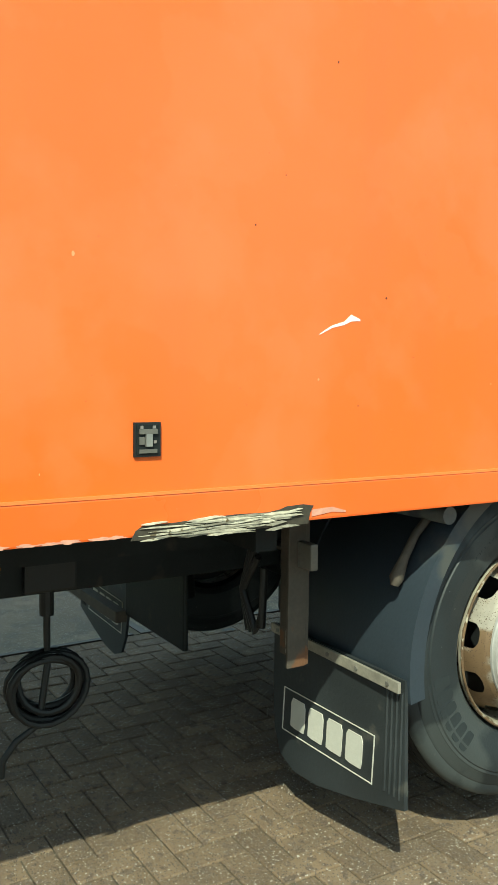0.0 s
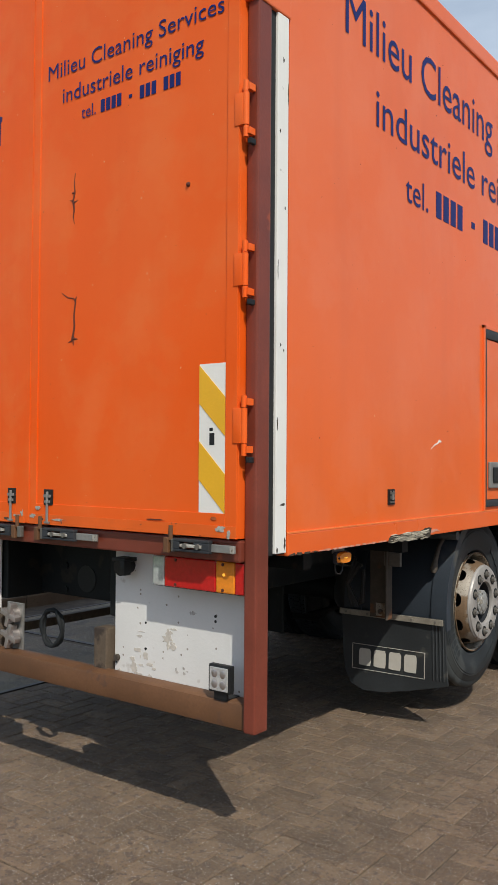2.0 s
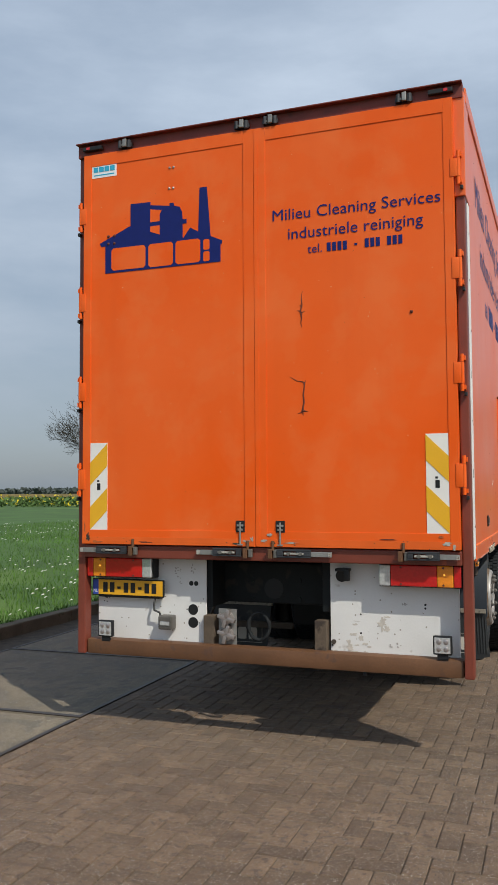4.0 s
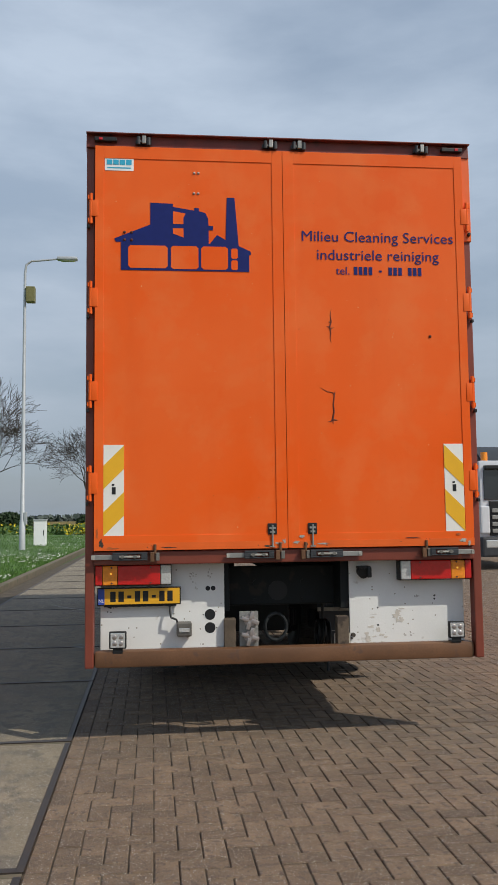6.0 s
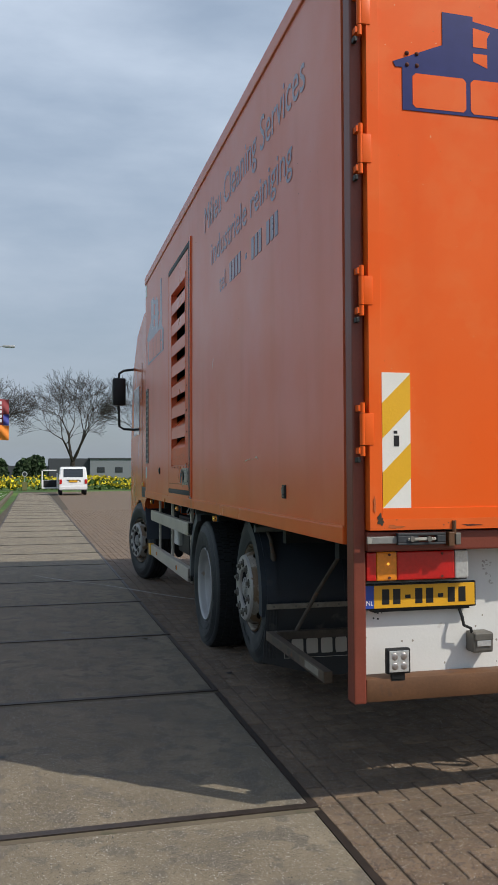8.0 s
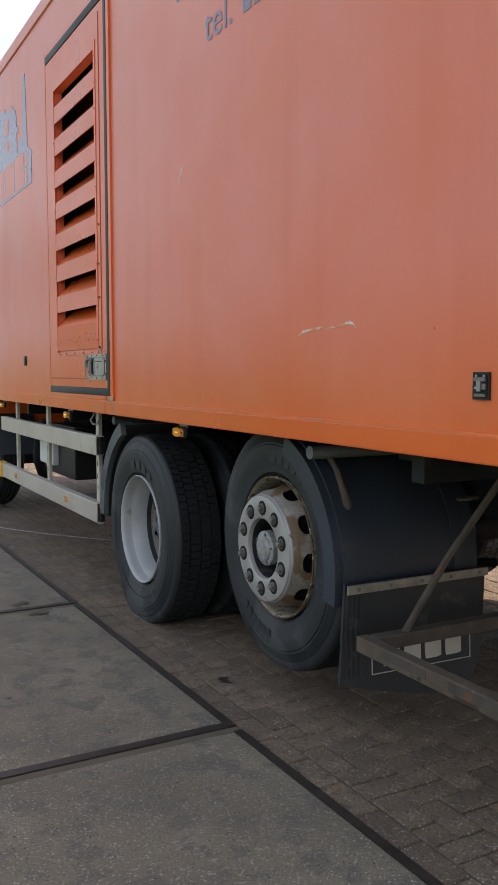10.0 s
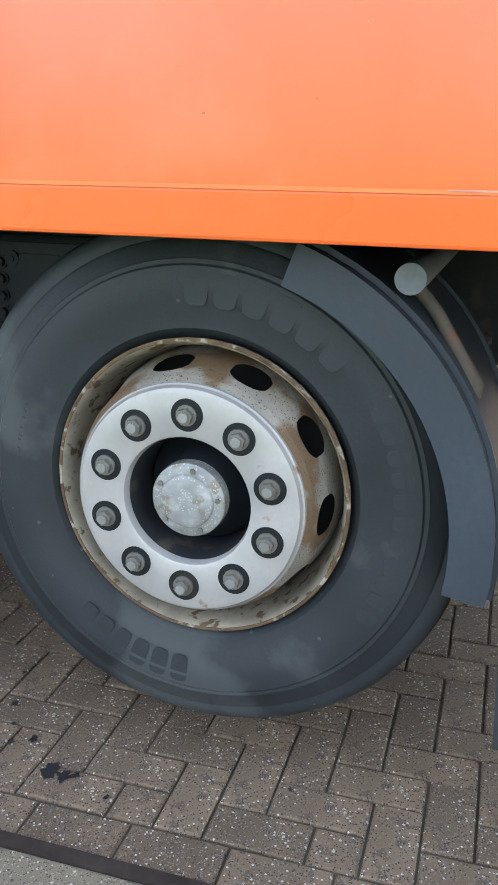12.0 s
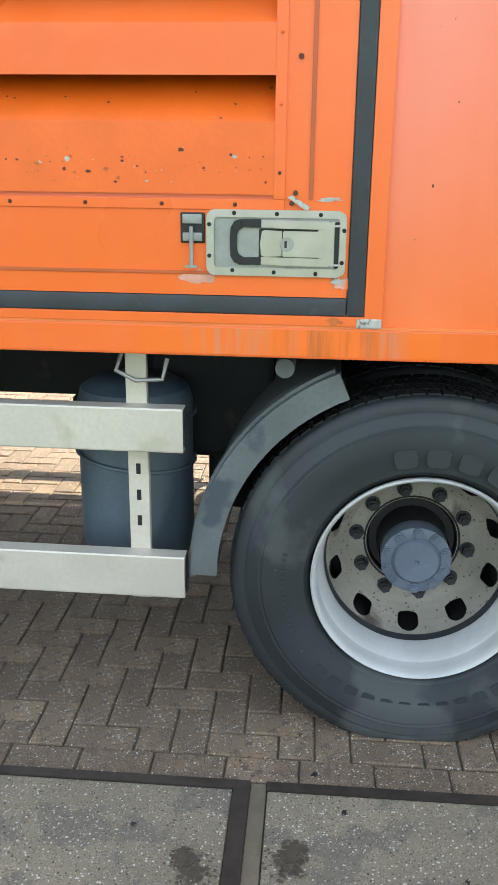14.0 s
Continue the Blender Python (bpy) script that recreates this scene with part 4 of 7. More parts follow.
for u, v, ru, rv, m_ in ((1.13, 1.225, 0.035, 0.014, BARE), (1.17, 1.205, 0.012, 0.02, BARE), (-1.16, 1.23, 0.02, 0.03, ROT), (0.05, 1.225, 0.02, 0.012, BARE), (-0.06, 1.22, 0.025, 0.010, BARE), (0.22, 1.214, 0.05, 0.006, BARE), (0.085, 1.262, 0.022, 0.012, BARE), (0.11, 1.212, 0.018, 0.008, ROT), (-0.13, 1.205, 0.03, 0.007, ROT), (-0.025, 1.232, 0.012, 0.018, BARE), (-1.185, 1.29, 0.008, 0.04, RUST_RUN), (-1.10, 1.205, 0.05, 0.010, RUST_RUN), (1.10, 1.262, 0.02, 0.008, RUST_RUN), (0.8, 1.243, 0.06, 0.004, CRACK), (-0.75, 1.205, 0.05, 0.006, CRACK)):
    blotch("bare_patch", door_r if u > 0 else door_l, lambda a, b, w: (a, -0.0126 - w, b), u, v, ru, rv, m_, u * 5 + 2)

# number plate lamp on its stalk, sockets and holes
pl = part("plate_lamp", boxes((-0.700, -0.605, 0.075, 0.150, 0.645, 0.735), bev=0.012), NUT, truck, "dusty grey plate lamp on a bent stalk")
part("lamp_lid", boxes((-0.695, -0.61, 0.068, 0.076, 0.700, 0.730), bev=0.003), NUT, pl)
part("lamp_window", boxes((-0.685, -0.62, 0.069, 0.077, 0.675, 0.70), bev=0.002), CLEAR, pl)
bm = bmesh.new()
tube(bm, [(-0.745, 0.13, 0.85), (-0.74, 0.10, 0.80), (-0.735, 0.095, 0.765), (-0.70, 0.10, 0.75), (-0.695, 0.10, 0.73)], 0.007, 8)
part("stalk", bm, BLACK, pl, smooth=True)
for x, z, r in ((-0.487, 0.772, 0.034), (-0.487, 0.690, 0.034), (-0.50, 0.937, 0.015), (-0.466, 0.937, 0.015), (-1.11, 0.80, 0.004), (-1.13, 0.803, 0.004), (-0.53, 0.772, 0.004), (-0.445, 0.69, 0.004), (0.98, 0.86, 0.006), (0.98, 0.84, 0.006), (0.60, 0.79, 0.005), (0.60, 0.68, 0.006), (0.425, 0.60, 0.006)):
    bm = bmesh.new()
    tube(bm, [(x, 0.1485, z), (x, 0.154, z)], r, 20)
    part("drilled_hole", bm, BLACK, truck)
sock = part("socket_plate", boxes((-0.302, -0.182, 0.125, 0.135, 0.56, 0.790), bev=0.002), STEEL, truck, "grey plate with two capped hose couplings")
for z in (0.735, 0.635):
    bm = bmesh.new()
    tube(bm, [(-0.238, 0.125, z), (-0.238, 0.09, z)], 0.038, 16)
    for k in range(4):
        a = k * math.pi / 2 + 0.3
        box(bm, -0.012, 0.012, 0.078, 0.115, 0.0, 0.058, bev=0.004, m=Matrix.Translation((-0.238, 0, z)) @ Matrix.Rotation(a, 4, "Y"))
    part("coupling_cap", bm, CHROME, sock, smooth=True)
bm = bmesh.new()
tube(bm, [(0.50, 0.15, 1.028), (0.50, 0.09, 1.018)], 0.036, 16)
box(bm, 0.462, 0.545, 0.08, 0.15, 1.045, 1.062, bev=0.004)
box(bm, 0.52, 0.548, 0.07, 0.11, 0.99, 1.055, bev=0.004)
part("trailer_socket", bm, BLACK, truck, "black trailer socket", smooth=True)
bm = bmesh.new()
tube(bm, [(0.435, 0.15, 0.622), (0.435, 0.135, 0.622)], 0.014, 10)
part("panel_bolt", bm, RUSTBAR, truck)

# side lettering and marks
for place, a, b, blue in ((right, 0.655, 3.31, BLUE), (left, 3.31, 0.655, BLUE_PALE)):
    s = 1 if b > a else -1
    text_on("lettering", "Milieu Cleaning Services", a, b, 3.325, 0.205, place, blue, cargo)
    text_on("lettering", "industriele reiniging", a + s * 0.275, a + s * 2.43, 3.005, 0.175, place, blue, cargo)
    text_on("lettering", "tel.", a + s * 0.57, a + s * 0.82, 2.735, 0.135, place, blue, cargo)
    bars_on("printed_bar", NUMBER, a + s * 0.90, a + s * 2.16, 2.735, 0.135, place, blue, cargo)
logo(7.03, -0.0058, 2.73, left, cargo, BLUE_PALE, ORANGE)
chips(cargo, right, 0.4, 6.9, 1.25, 3.7, 160, 3, CRACK, 0.0012, 0.0042)
chips(cargo, right, 0.4, 4.0, 1.25, 2.4, 30, 5, PALE_LINE, 0.001, 0.004)
chips(cargo, left, 0.4, 3.9, 1.25, 3.5, 40, 4, PALE_LINE, 0.001, 0.004)
chips(cargo, left, 0.4, 3.9, 1.25, 3.5, 40, 14, CRACK, 0.001, 0.0035)


def scratch(path, widths, place, parent, material=TAPE_W):
    bm = bmesh.new()
    for (p, q), (w0, w1) in zip(zip(path, path[1:]), zip(widths, widths[1:])):
        prism(bm, [(p[0], p[1] - w0), (q[0], q[1] - w1), (q[0], q[1] + w1), (p[0], p[1] + w0)], 0.0012, place)
    part("scratch", bm, material, parent, "bare white scratch")


scratch([(1.520, 1.545), (1.556, 1.564), (1.591, 1.573), (1.611, 1.586), (1.638, 1.582)], (0.001, 0.003, 0.004, 0.008, 0.002), right, cargo)
for path, widths in (([(1.985, 1.490), (1.95, 1.500), (1.92, 1.503), (1.885, 1.507)], (0.002, 0.007, 0.005, 0.003)), ([(1.875, 1.510), (1.85, 1.508), (1.83, 1.512)], (0.003, 0.007, 0.001)),
                     ([(1.815, 1.504), (1.77, 1.508), (1.745, 1.507)], (0.001, 0.004, 0.001)), ([(1.735, 1.511), (1.69, 1.517), (1.665, 1.519), (1.64, 1.512), (1.63, 1.500)], (0.002, 0.004, 0.008, 0.003, 0.001))):
    scratch(path, widths, left, cargo, PALE_LINE)
    scratch([(u, v + 0.002) for u, v in path[1:]], [w * 0.6 for w in widths[1:]], lambda u, v, w: left(u, v, w + 0.0012), cargo, PALE_WOOD)
scratch([(3.03, 2.22), (2.985, 2.28)], (0.002, 0.006), left, cargo)
for y0, y1 in ((1.80, 1.97), (2.83, 2.86), (3.09, 3.13)):
    scratch([(y0, 1.201), (y1, 1.202)], (0.0022, 0.001), lambda u, v, w: (-1.2692 - w, u, v), cargo, PINK)
for k, (u, v, ru, rv) in enumerate(((0.19, 3.02, 0.006, 0.012), (0.17, 2.74, 0.005, 0.008), (0.205, 2.45, 0.006, 0.006), (0.18, 1.92, 0.005, 0.007), (0.20, 1.90, 0.004, 0.005), (0.162, 1.62, 0.004, 0.03), (0.20, 1.31, 0.02, 0.006), (0.215, 1.16, 0.008, 0.03), (0.165, 1.14, 0.006, 0.014), (0.160, 2.2, 0.003, 0.04), (0.222, 2.9, 0.003, 0.05))):
    blotch("strip_chip", truck, lambda a, b, w: (1.2646 + w, a, b), u, v, ru, rv, ROT, 60 + k)
# splintered sill under the offside panel
SILL = [(1.045, 1.104), (1.055, 1.124), (1.07, 1.133), (1.15, 1.135), (1.22, 1.139), (1.30, 1.141), (1.38, 1.139), (1.41, 1.143), (1.43, 1.149), (1.475, 1.151), (1.505, 1.146), (1.495, 1.130), (1.49, 1.104)]
bm = bmesh.new()
prism(bm, SILL, 0.0035, lambda u, v, w: (1.2665 + w, u, v))
sill = part("torn_sill", bm, ROT, truck, "torn rail edge with splintered grey wood")
rnd = random.Random(8)
for k in range(46):
    z = 1.099 + 0.0385 * rnd.random()
    lo_, hi_ = 1.058 + 0.5 * max(0.0, z - 1.132), 1.475 - 3.2 * max(0.0, 1.137 - z) * rnd.random() * (1 if z > 1.11 else 0.3)
    a = rnd.uniform(lo_, hi_ - 0.05)
    b = min(hi_, a + rnd.uniform(0.04, 0.20))
    t, sl, out = rnd.uniform(0.0012, 0.0032), rnd.uniform(-0.004, 0.006), rnd.uniform(0.002, 0.007)
    bm = bmesh.new()
    prism(bm, [(a, z - t * 0.2), (a + (b - a) * 0.3, z - t), (b, z + sl), (b - (b - a) * 0.2, z + sl + t), (a + (b - a) * 0.2, z + t)], out, lambda u, v, w: (1.2692 + w, u, v))
    part("splinter", bm, WOOD, sill)
for k in range(16):
    u = 0.26 + 0.05 * k + 0.02 * rnd.random()
    blotch("scraped_edge", cargo, lambda u_, v_, w_: (1.2682 + w_, u_, v_), u, 1.1145, 0.03, 0.0035 + 0.003 * rnd.random(), PINK if k > 3 else ROT, 20 + k)
scratch([(1.50, 1.128), (1.56, 1.133), (1.60, 1.125)], (0.008, 0.006, 0.002), lambda u, v, w: (1.2685 + w, u, v), cargo, PINK)


def tarp_latch(y, z, place):
    def flat(name, rows, w0, w1, m_, parent, label=""):
        bm = bmesh.new()
        for u0, u1, v0, v1 in rows:
            prism(bm, [(y + u0, z + v0), (y + u1, z + v0), (y + u1, z + v1), (y + u0, z + v1)], w1 - w0, lambda u, v, w: place(u, v, w0 + w))
        return part(name, bm, m_, parent, label)
    ob = flat("body_latch", [(-0.030, 0.030, -0.036, 0.036)], 0.0, 0.007, BLACK, truck, "recessed steel latch with a dark frame")
    flat("latch_pan", [(-0.025, 0.025, -0.031, 0.031)], 0.007, 0.0082, CHASSIS, ob)
    flat("latch_top", [(-0.020, 0.020, 0.012, 0.022)], 0.008, 0.014, NUT, ob)
    flat("latch_hook", [(-0.006, 0.008, -0.014, 0.012)], 0.008, 0.016, STEEL, ob)
    flat("latch_arm", [(-0.020, -0.008, -0.010, 0.006)], 0.008, 0.012, NUT, ob)
    flat("latch_foot", [(-0.020, 0.020, -0.028, -0.020)], 0.008, 0.012, NUT, ob)
    for du, dv in ((-0.014, 0.026), (0.014, 0.026), (0.016, -0.005)):
        flat("latch_rivet", [(du - 0.003, du + 0.003, dv - 0.003, dv + 0.003)], 0.008, 0.011, CHROME, ob)


tarp_latch(1.083, 1.314, right)
tarp_latch(3.54, 1.345, right)
tarp_latch(1.062, 1.326, left)
tarp_latch(5.98, 1.447, left)


def side_marker(y, z, s, lit=True):
    x = s * 1.212
    ob = part("side_marker", boxes((min(x, x - s * 0.022), max(x, x - s * 0.022), y - 0.054, y + 0.054, z - 0.026, z + 0.026), bev=0.010), SEAL, truck, "amber side marker lamp", smooth=True)
    part("marker_bracket", boxes((min(x - s * 0.02, x - s * 0.03), max(x - s * 0.02, x - s * 0.03), y - 0.045, y + 0.045, z + 0.018, 1.118)), STEEL, ob)
    bm = bmesh.new()
    a = [bm.verts.new((x, y + u, z + v)) for u, v in [(0.0525 * math.cos(k * math.tau / 24) * (1.0 if abs(math.cos(k * math.tau / 24)) > 0.4 else 0.98), 0.0255 * (abs(math.sin(k * math.tau / 24)) ** 0.4) * (1 if math.sin(k * math.tau / 24) >= 0 else -1)) for k in range(24)]]
    b = [bm.verts.new((x + s * 0.016, q.co.y * 0.82 + y * 0.18, q.co.z * 0.85 + z * 0.15)) for q in a]
    for k in range(24):
        bm.faces.new((a[k], a[(k + 1) % 24], b[(k + 1) % 24], b[k]))
    bm.faces.new(b)
    part("amber_lens", bm, AMBER, ob, smooth=True)
    for d in (-0.044, 0.044):
        bm = bmesh.new()
        tube(bm, [(x, y + d, z), (x + s * 0.012, y + d, z)], 0.0055, 10)
        part("lens_screw", bm, BLACK, ob)
    # three glowing dots draw the bright bar inside the lens
    for d in (-0.011, 0.0, 0.011):
        bm = bmesh.new()
        bmesh.ops.create_uvsphere(bm, u_segments=8, v_segments=6, radius=0.0032, matrix=Matrix.Translation((x + s * 0.0155, y + d, z)))
        part("bulb_glow", bm, AMBER_LIT, ob, smooth=True)


for y in (3.155, 5.05, 7.06):
    side_marker(y, 1.074, -1)
for y in (0.738, 3.18):
    side_marker(y, 1.060, 1)
bm = bmesh.new()
tube(bm, [(1.19, 0.708, 1.04), (1.19, 0.705, 1.01), (1.19, 0.718, 0.99), (1.19, 0.748, 0.985), (1.19, 0.768, 1.0), (1.19, 0.770, 1.04)], 0.004, 8)
part("marker_wire", bm, BLACK, truck, smooth=True)


# louvred door on the nearside
Y0, Y1, Z0, Z1 = 3.941, 5.255, 1.214, 3.480
fr_bm = bmesh.new()
for r in ((Y0, Y0 + 0.042, Z0, Z1), (Y1 - 0.025, Y1, Z0, Z1), (Y0 + 0.0422, Y1 - 0.0252, Z1 - 0.025, Z1), (Y0 + 0.0422, Y1 - 0.0252, Z0 - 0.012, Z0 + 0.012)):
    box(fr_bm, -1.272, -1.255, r[0], r[1], r[2], r[3], bev=0.002)
lv = part("louvre_door", fr_bm, ORANGE_DOOR, truck, "orange door with sloping louvre slats and black seal")
part("door_seal", boxes((-1.275, -1.258, Y0 + 0.043, Y0 + 0.084, Z0 + 0.013, Z1 - 0.026, 0.006), (-1.275, -1.258, Y0 + 0.085, Y1 - 0.026, Z0 + 0.013, Z0 + 0.055, 0.006), (-1.275, -1.258, Y0 + 0.085, Y1 - 0.026, Z1 - 0.075, Z1 - 0.026, 0.006)), SEAL, lv, "grimy black rubber seal", smooth=True)
A0, A1 = Y0 + 0.086, Y1 - 0.027
part("door_leaf", boxes((-1.270, -1.2605, A0, 4.195, 1.270, 3.402), (-1.270, -1.2605, 5.04, A1, 1.270, 3.402), (-1.270, -1.2605, 4.195, 5.04, 1.270, 1.49), (-1.270, -1.2605, 4.195, 5.04, 3.18, 3.402), bev=0.0), ORANGE_DOOR, lv)
part("louvre_border", boxes((-1.274, -1.268, 4.176, 4.202, 1.49, 3.23), (-1.274, -1.268, 5.032, 5.056, 1.49, 3.23), (-1.274, -1.268, 4.176, 5.056, 1.466, 1.4895), (-1.274, -1.268, 4.2025, 5.0315, 3.18, 3.23), bev=0.0015), ORANGE_DOOR, lv)
part("door_bead", boxes((-1.273, -1.268, 4.112, 4.122, 1.49, 3.36), (-1.273, -1.268, 4.112, A1 - 0.02, 1.318, 1.326), bev=0.001), TRIM_LINE, lv)
for k in range(8):
    zb = 1.752 + 0.2035 * k - 0.2035
    bm = bmesh.new()
    zt = zb + 0.105 if k else 1.656
    zl = zb if k else 1.500
    # outer face, then a slope inwards and up
    prof = [(-1.272, zl), (-1.272, zt), (-1.168, zt + 0.108), (-1.164, zt + 0.105), (-1.2655, zt - 0.004), (-1.2655, zl)]
    a = [bm.verts.new((x, 4.20, z)) for x, z in prof]
    b = [bm.verts.new((x, 5.034, z)) for x, z in prof]
    for i in range(6):
        j = (i + 1) % 6
        bm.faces.new((a[i], a[j], b[j], b[i]))
    bm.faces.new(list(reversed(a)))
    bm.faces.new(b)
    part("louvre_slat", bm, CHIPPED if k == 0 else ORANGE_DOOR, lv)
for k in range(12):
    z = 1.548 + k * 0.145
    for y in (4.189, 5.044):
        bm = bmesh.new()
        bmesh.ops.create_uvsphere(bm, u_segments=8, v_segments=5, radius=0.0042, matrix=Matrix.Translation((-1.274, y, z)))
        part("pop_rivet", bm, CRACK if k % 3 == 0 else ORANGE_DOOR, lv, smooth=True)
# paddle handle and small catch
def pan(u, v):
    """Places on the handle: u from its front end, v from its top, in hundredths of its length."""
    return 4.356 - u * 0.00323, 1.467 - v * 0.00308


def pan_shape(bm, pts, x0, x1):
    was = set(bm.faces)
    prism(bm, [pan(*p) for p in pts], x0 - x1, lambda u, v, w: (x0 - w, u, v))
    if x0 - x1 > 0.005:
        rim = {e for f in bm.faces if f not in was for e in f.edges if all(abs(q.co.x - x1) < 1e-5 for q in e.verts)}
        bmesh.ops.bevel(bm, geom=list(rim), offset=0.0022, segments=2, affect="EDGES")


def rounded(u0, u1, v0, v1, r, n=5):
    pts = []
    for cu, cv, a0 in ((u1 - r, v0 + r, -90), (u1 - r, v1 - r, 0), (u0 + r, v1 - r, 90), (u0 + r, v0 + r, 180)):
        pts += [(cu + r * math.cos(radians(a0 + 90 * k / n)), cv + r * math.sin(radians(a0 + 90 * k / n))) for k in range(n + 1)]
    return pts


hb = bmesh.new()
outer, inner = rounded(0, 100, 0, 48.5, 6.5), rounded(5.5, 95.5, 5.5, 42.5, 3.0)
oa, ob_, ia, ib = [[hb.verts.new((x, *pan(*p))) for p in ring] for ring, x in ((outer, -1.2695), (outer, -1.2785), (inner, -1.2785), (inner, -1.2725))]
for ra, rb in ((oa, ob_), (ob_, ia), (ia, ib)):
    for k in range(len(ra)):
        q = (k + 1) % len(ra)
        hb.faces.new((ra[k], ra[q], rb[q], rb[k]))
handle = part("paddle_handle", hb, CHROME, lv, "recessed stainless paddle handle")
bm = bmesh.new()
pan_shape(bm, inner, -1.2703, -1.2726)
part("handle_pan", bm, STEEL, lv)
# black plate put in for the shade in the gap round the paddle
bm = bmesh.new()
pan_shape(bm, rounded(37.8, 84.0, 13.4, 35.4, 1.0, 2), -1.2728, -1.2745)
part("handle_gap", bm, BLACK, lv)
bm = bmesh.new()
pan_shape(bm, rounded(22.5, 38.0, 13.5, 33.8, 3.0, 3), -1.2727, -1.2733)
part("handle_dish", bm, STEEL, lv)
bm = bmesh.new()
arc_o = [(39.5, 6.8), (24, 6.8), (20, 8.5), (17.5, 13), (17, 24), (17.5, 34), (20, 38.5), (24, 40.2), (39.5, 40.2)]
arc_i = [(39.5, 34.5), (27, 34.8), (23.5, 32.5), (22.2, 29), (22, 24), (22.2, 18), (23.5, 14.5), (27, 12.5), (39.5, 12.8)]
for k in range(8):
    pan_shape(bm, [arc_o[k], arc_o[k + 1], arc_i[7 - k], arc_i[8 - k]], -1.2727, -1.2815)
part("handle_grip_ring", bm, BLACK, lv, "black plastic grip")
for v0, v1 in ((7.2, 13.2), (34.2, 40.4)):
    bm = bmesh.new()
    pan_shape(bm, [(39.6, v0), (88, v0 + 0.6), (88, v1 + 0.4), (55, v1), (39.6, v1 - 0.8)], -1.2727, -1.284)
    part("handle_arm", bm, CHROME, lv)
bm = bmesh.new()
pan_shape(bm, [(80, 13.9), (90, 8.0), (91.5, 8.0), (91.5, 40.8), (90, 40.8), (80, 33.9)], -1.2727, -1.2812)
part("handle_yoke", bm, CHROME, lv)
bm = bmesh.new()
pan_shape(bm, rounded(91.8, 95.0, 8.0, 42.0, 0.8, 2), -1.2727, -1.2740)
part("hinge_slot", bm, BLACK, lv)
for v in (11, 39.5):
    bm = bmesh.new()
    p = pan(93.5, v)
    tube(bm, [(-1.277, p[0] - 0.006, p[1]), (-1.277, p[0] + 0.006, p[1])], 0.003, 8)
    part("hinge_pin", bm, CHROME, lv)
bm = bmesh.new()
pan_shape(bm, [(40, 15.5), (42, 14.6), (54.3, 15.2), (54.3, 33.5), (42, 34.2), (39.6, 33.0), (38.8, 24)], -1.2727, -1.2805)
part("push_plate", bm, CHROME, lv)
bm = bmesh.new()
pan_shape(bm, rounded(55.0, 82.5, 15.0, 34.0, 1.2, 3), -1.2727, -1.2825)
part("paddle", bm, CHROME, lv)
bm = bmesh.new()
c = pan(58, 24.6)
tube(bm, [(-1.2835, *c), (-1.2800, *c)], 0.0165, 20)
part("key_lock", bm, STEEL, lv, smooth=True)
bm = bmesh.new()
pan_shape(bm, [(56.3, 22.2), (58.0, 22.2), (58.0, 27.2), (56.3, 27.2)], -1.2832, -1.2840)
part("key_slot", bm, BLACK, lv)
for u, v in ((20, 2.5), (50.5, 2.8), (81.5, 3.0), (98.4, 14), (97.5, 37.5), (79, 46), (49, 45.5), (19, 44.5), (2.2, 11), (2.2, 34)):
    bm = bmesh.new()
    c = pan(u, v)
    tube(bm, [(-1.2805, *c), (-1.278, *c)], 0.0050, 10)
    part("handle_screw", bm, CHASSIS, lv)
# wear round the handle and rust below the door corner
on_leaf = lambda u, v, w: (-1.2702 - w, u, v)
on_rail = lambda u, v, w: (-1.2682 - w, u, v)
for u, v, ru, rv, m_, nm in ((4.38, 1.312, 0.055, 0.020, PINK, "chalky_patch"), (4.03, 1.30, 0.030, 0.018, PINK, "chalky_patch"), (4.005, 1.50, 0.012, 0.022, PINK, "chalky_patch"), (4.075, 1.492, 0.035, 0.006, BARE, "bare_patch")):
    blotch(nm, lv, on_leaf, u, v, ru, rv, m_, u * 10)
blotch("bare_patch", lv, lambda u, v, w: (-1.2714 - w, u, v), 4.05, 1.308, 0.018, 0.012, BARE, 4.0)
part("streaked_rail", boxes((-1.2687, -1.2672, 3.80, 4.52, 1.1275, 1.1915)), STREAKED, cargo, "rust runs on the orange rail")
blotch("rust_run", lv, lambda u, v, w: (-1.2725 - w, u, v), 4.05, 1.214, 0.022, 0.010, RUST_RUN, 3.3)
part("catch_plate", boxes((-1.275, -1.2695, 4.360, 4.417, 1.390, 1.459), bev=0.003), BLACK, lv)
bm = bmesh.new()
box(bm, -1.282, -1.274, 4.366, 4.411, 1.434, 1.455, bev=0.002)
box(bm, -1.282, -1.274, 4.366, 4.411, 1.395, 1.414, bev=0.002)
tube(bm, [(-1.286, 4.390, 1.337), (-1.286, 4.390, 1.428)], 0.005, 8)
box(bm, -1.290, -1.282, 4.376, 4.404, 1.334, 1.340)
part("catch", bm, STEEL, lv, smooth=True)
part("primer_patch", boxes((-1.2745, -1.265, Y0 + 0.0005, Y0 + 0.060, 1.199, 1.2225), bev=0.004), BARE, lv)
scratch([(4.03, 1.30), (3.99, 1.305)], (0.012, 0.015), lambda u, v, w: (-1.2705 - w, u, v), cargo, CHIPPED)

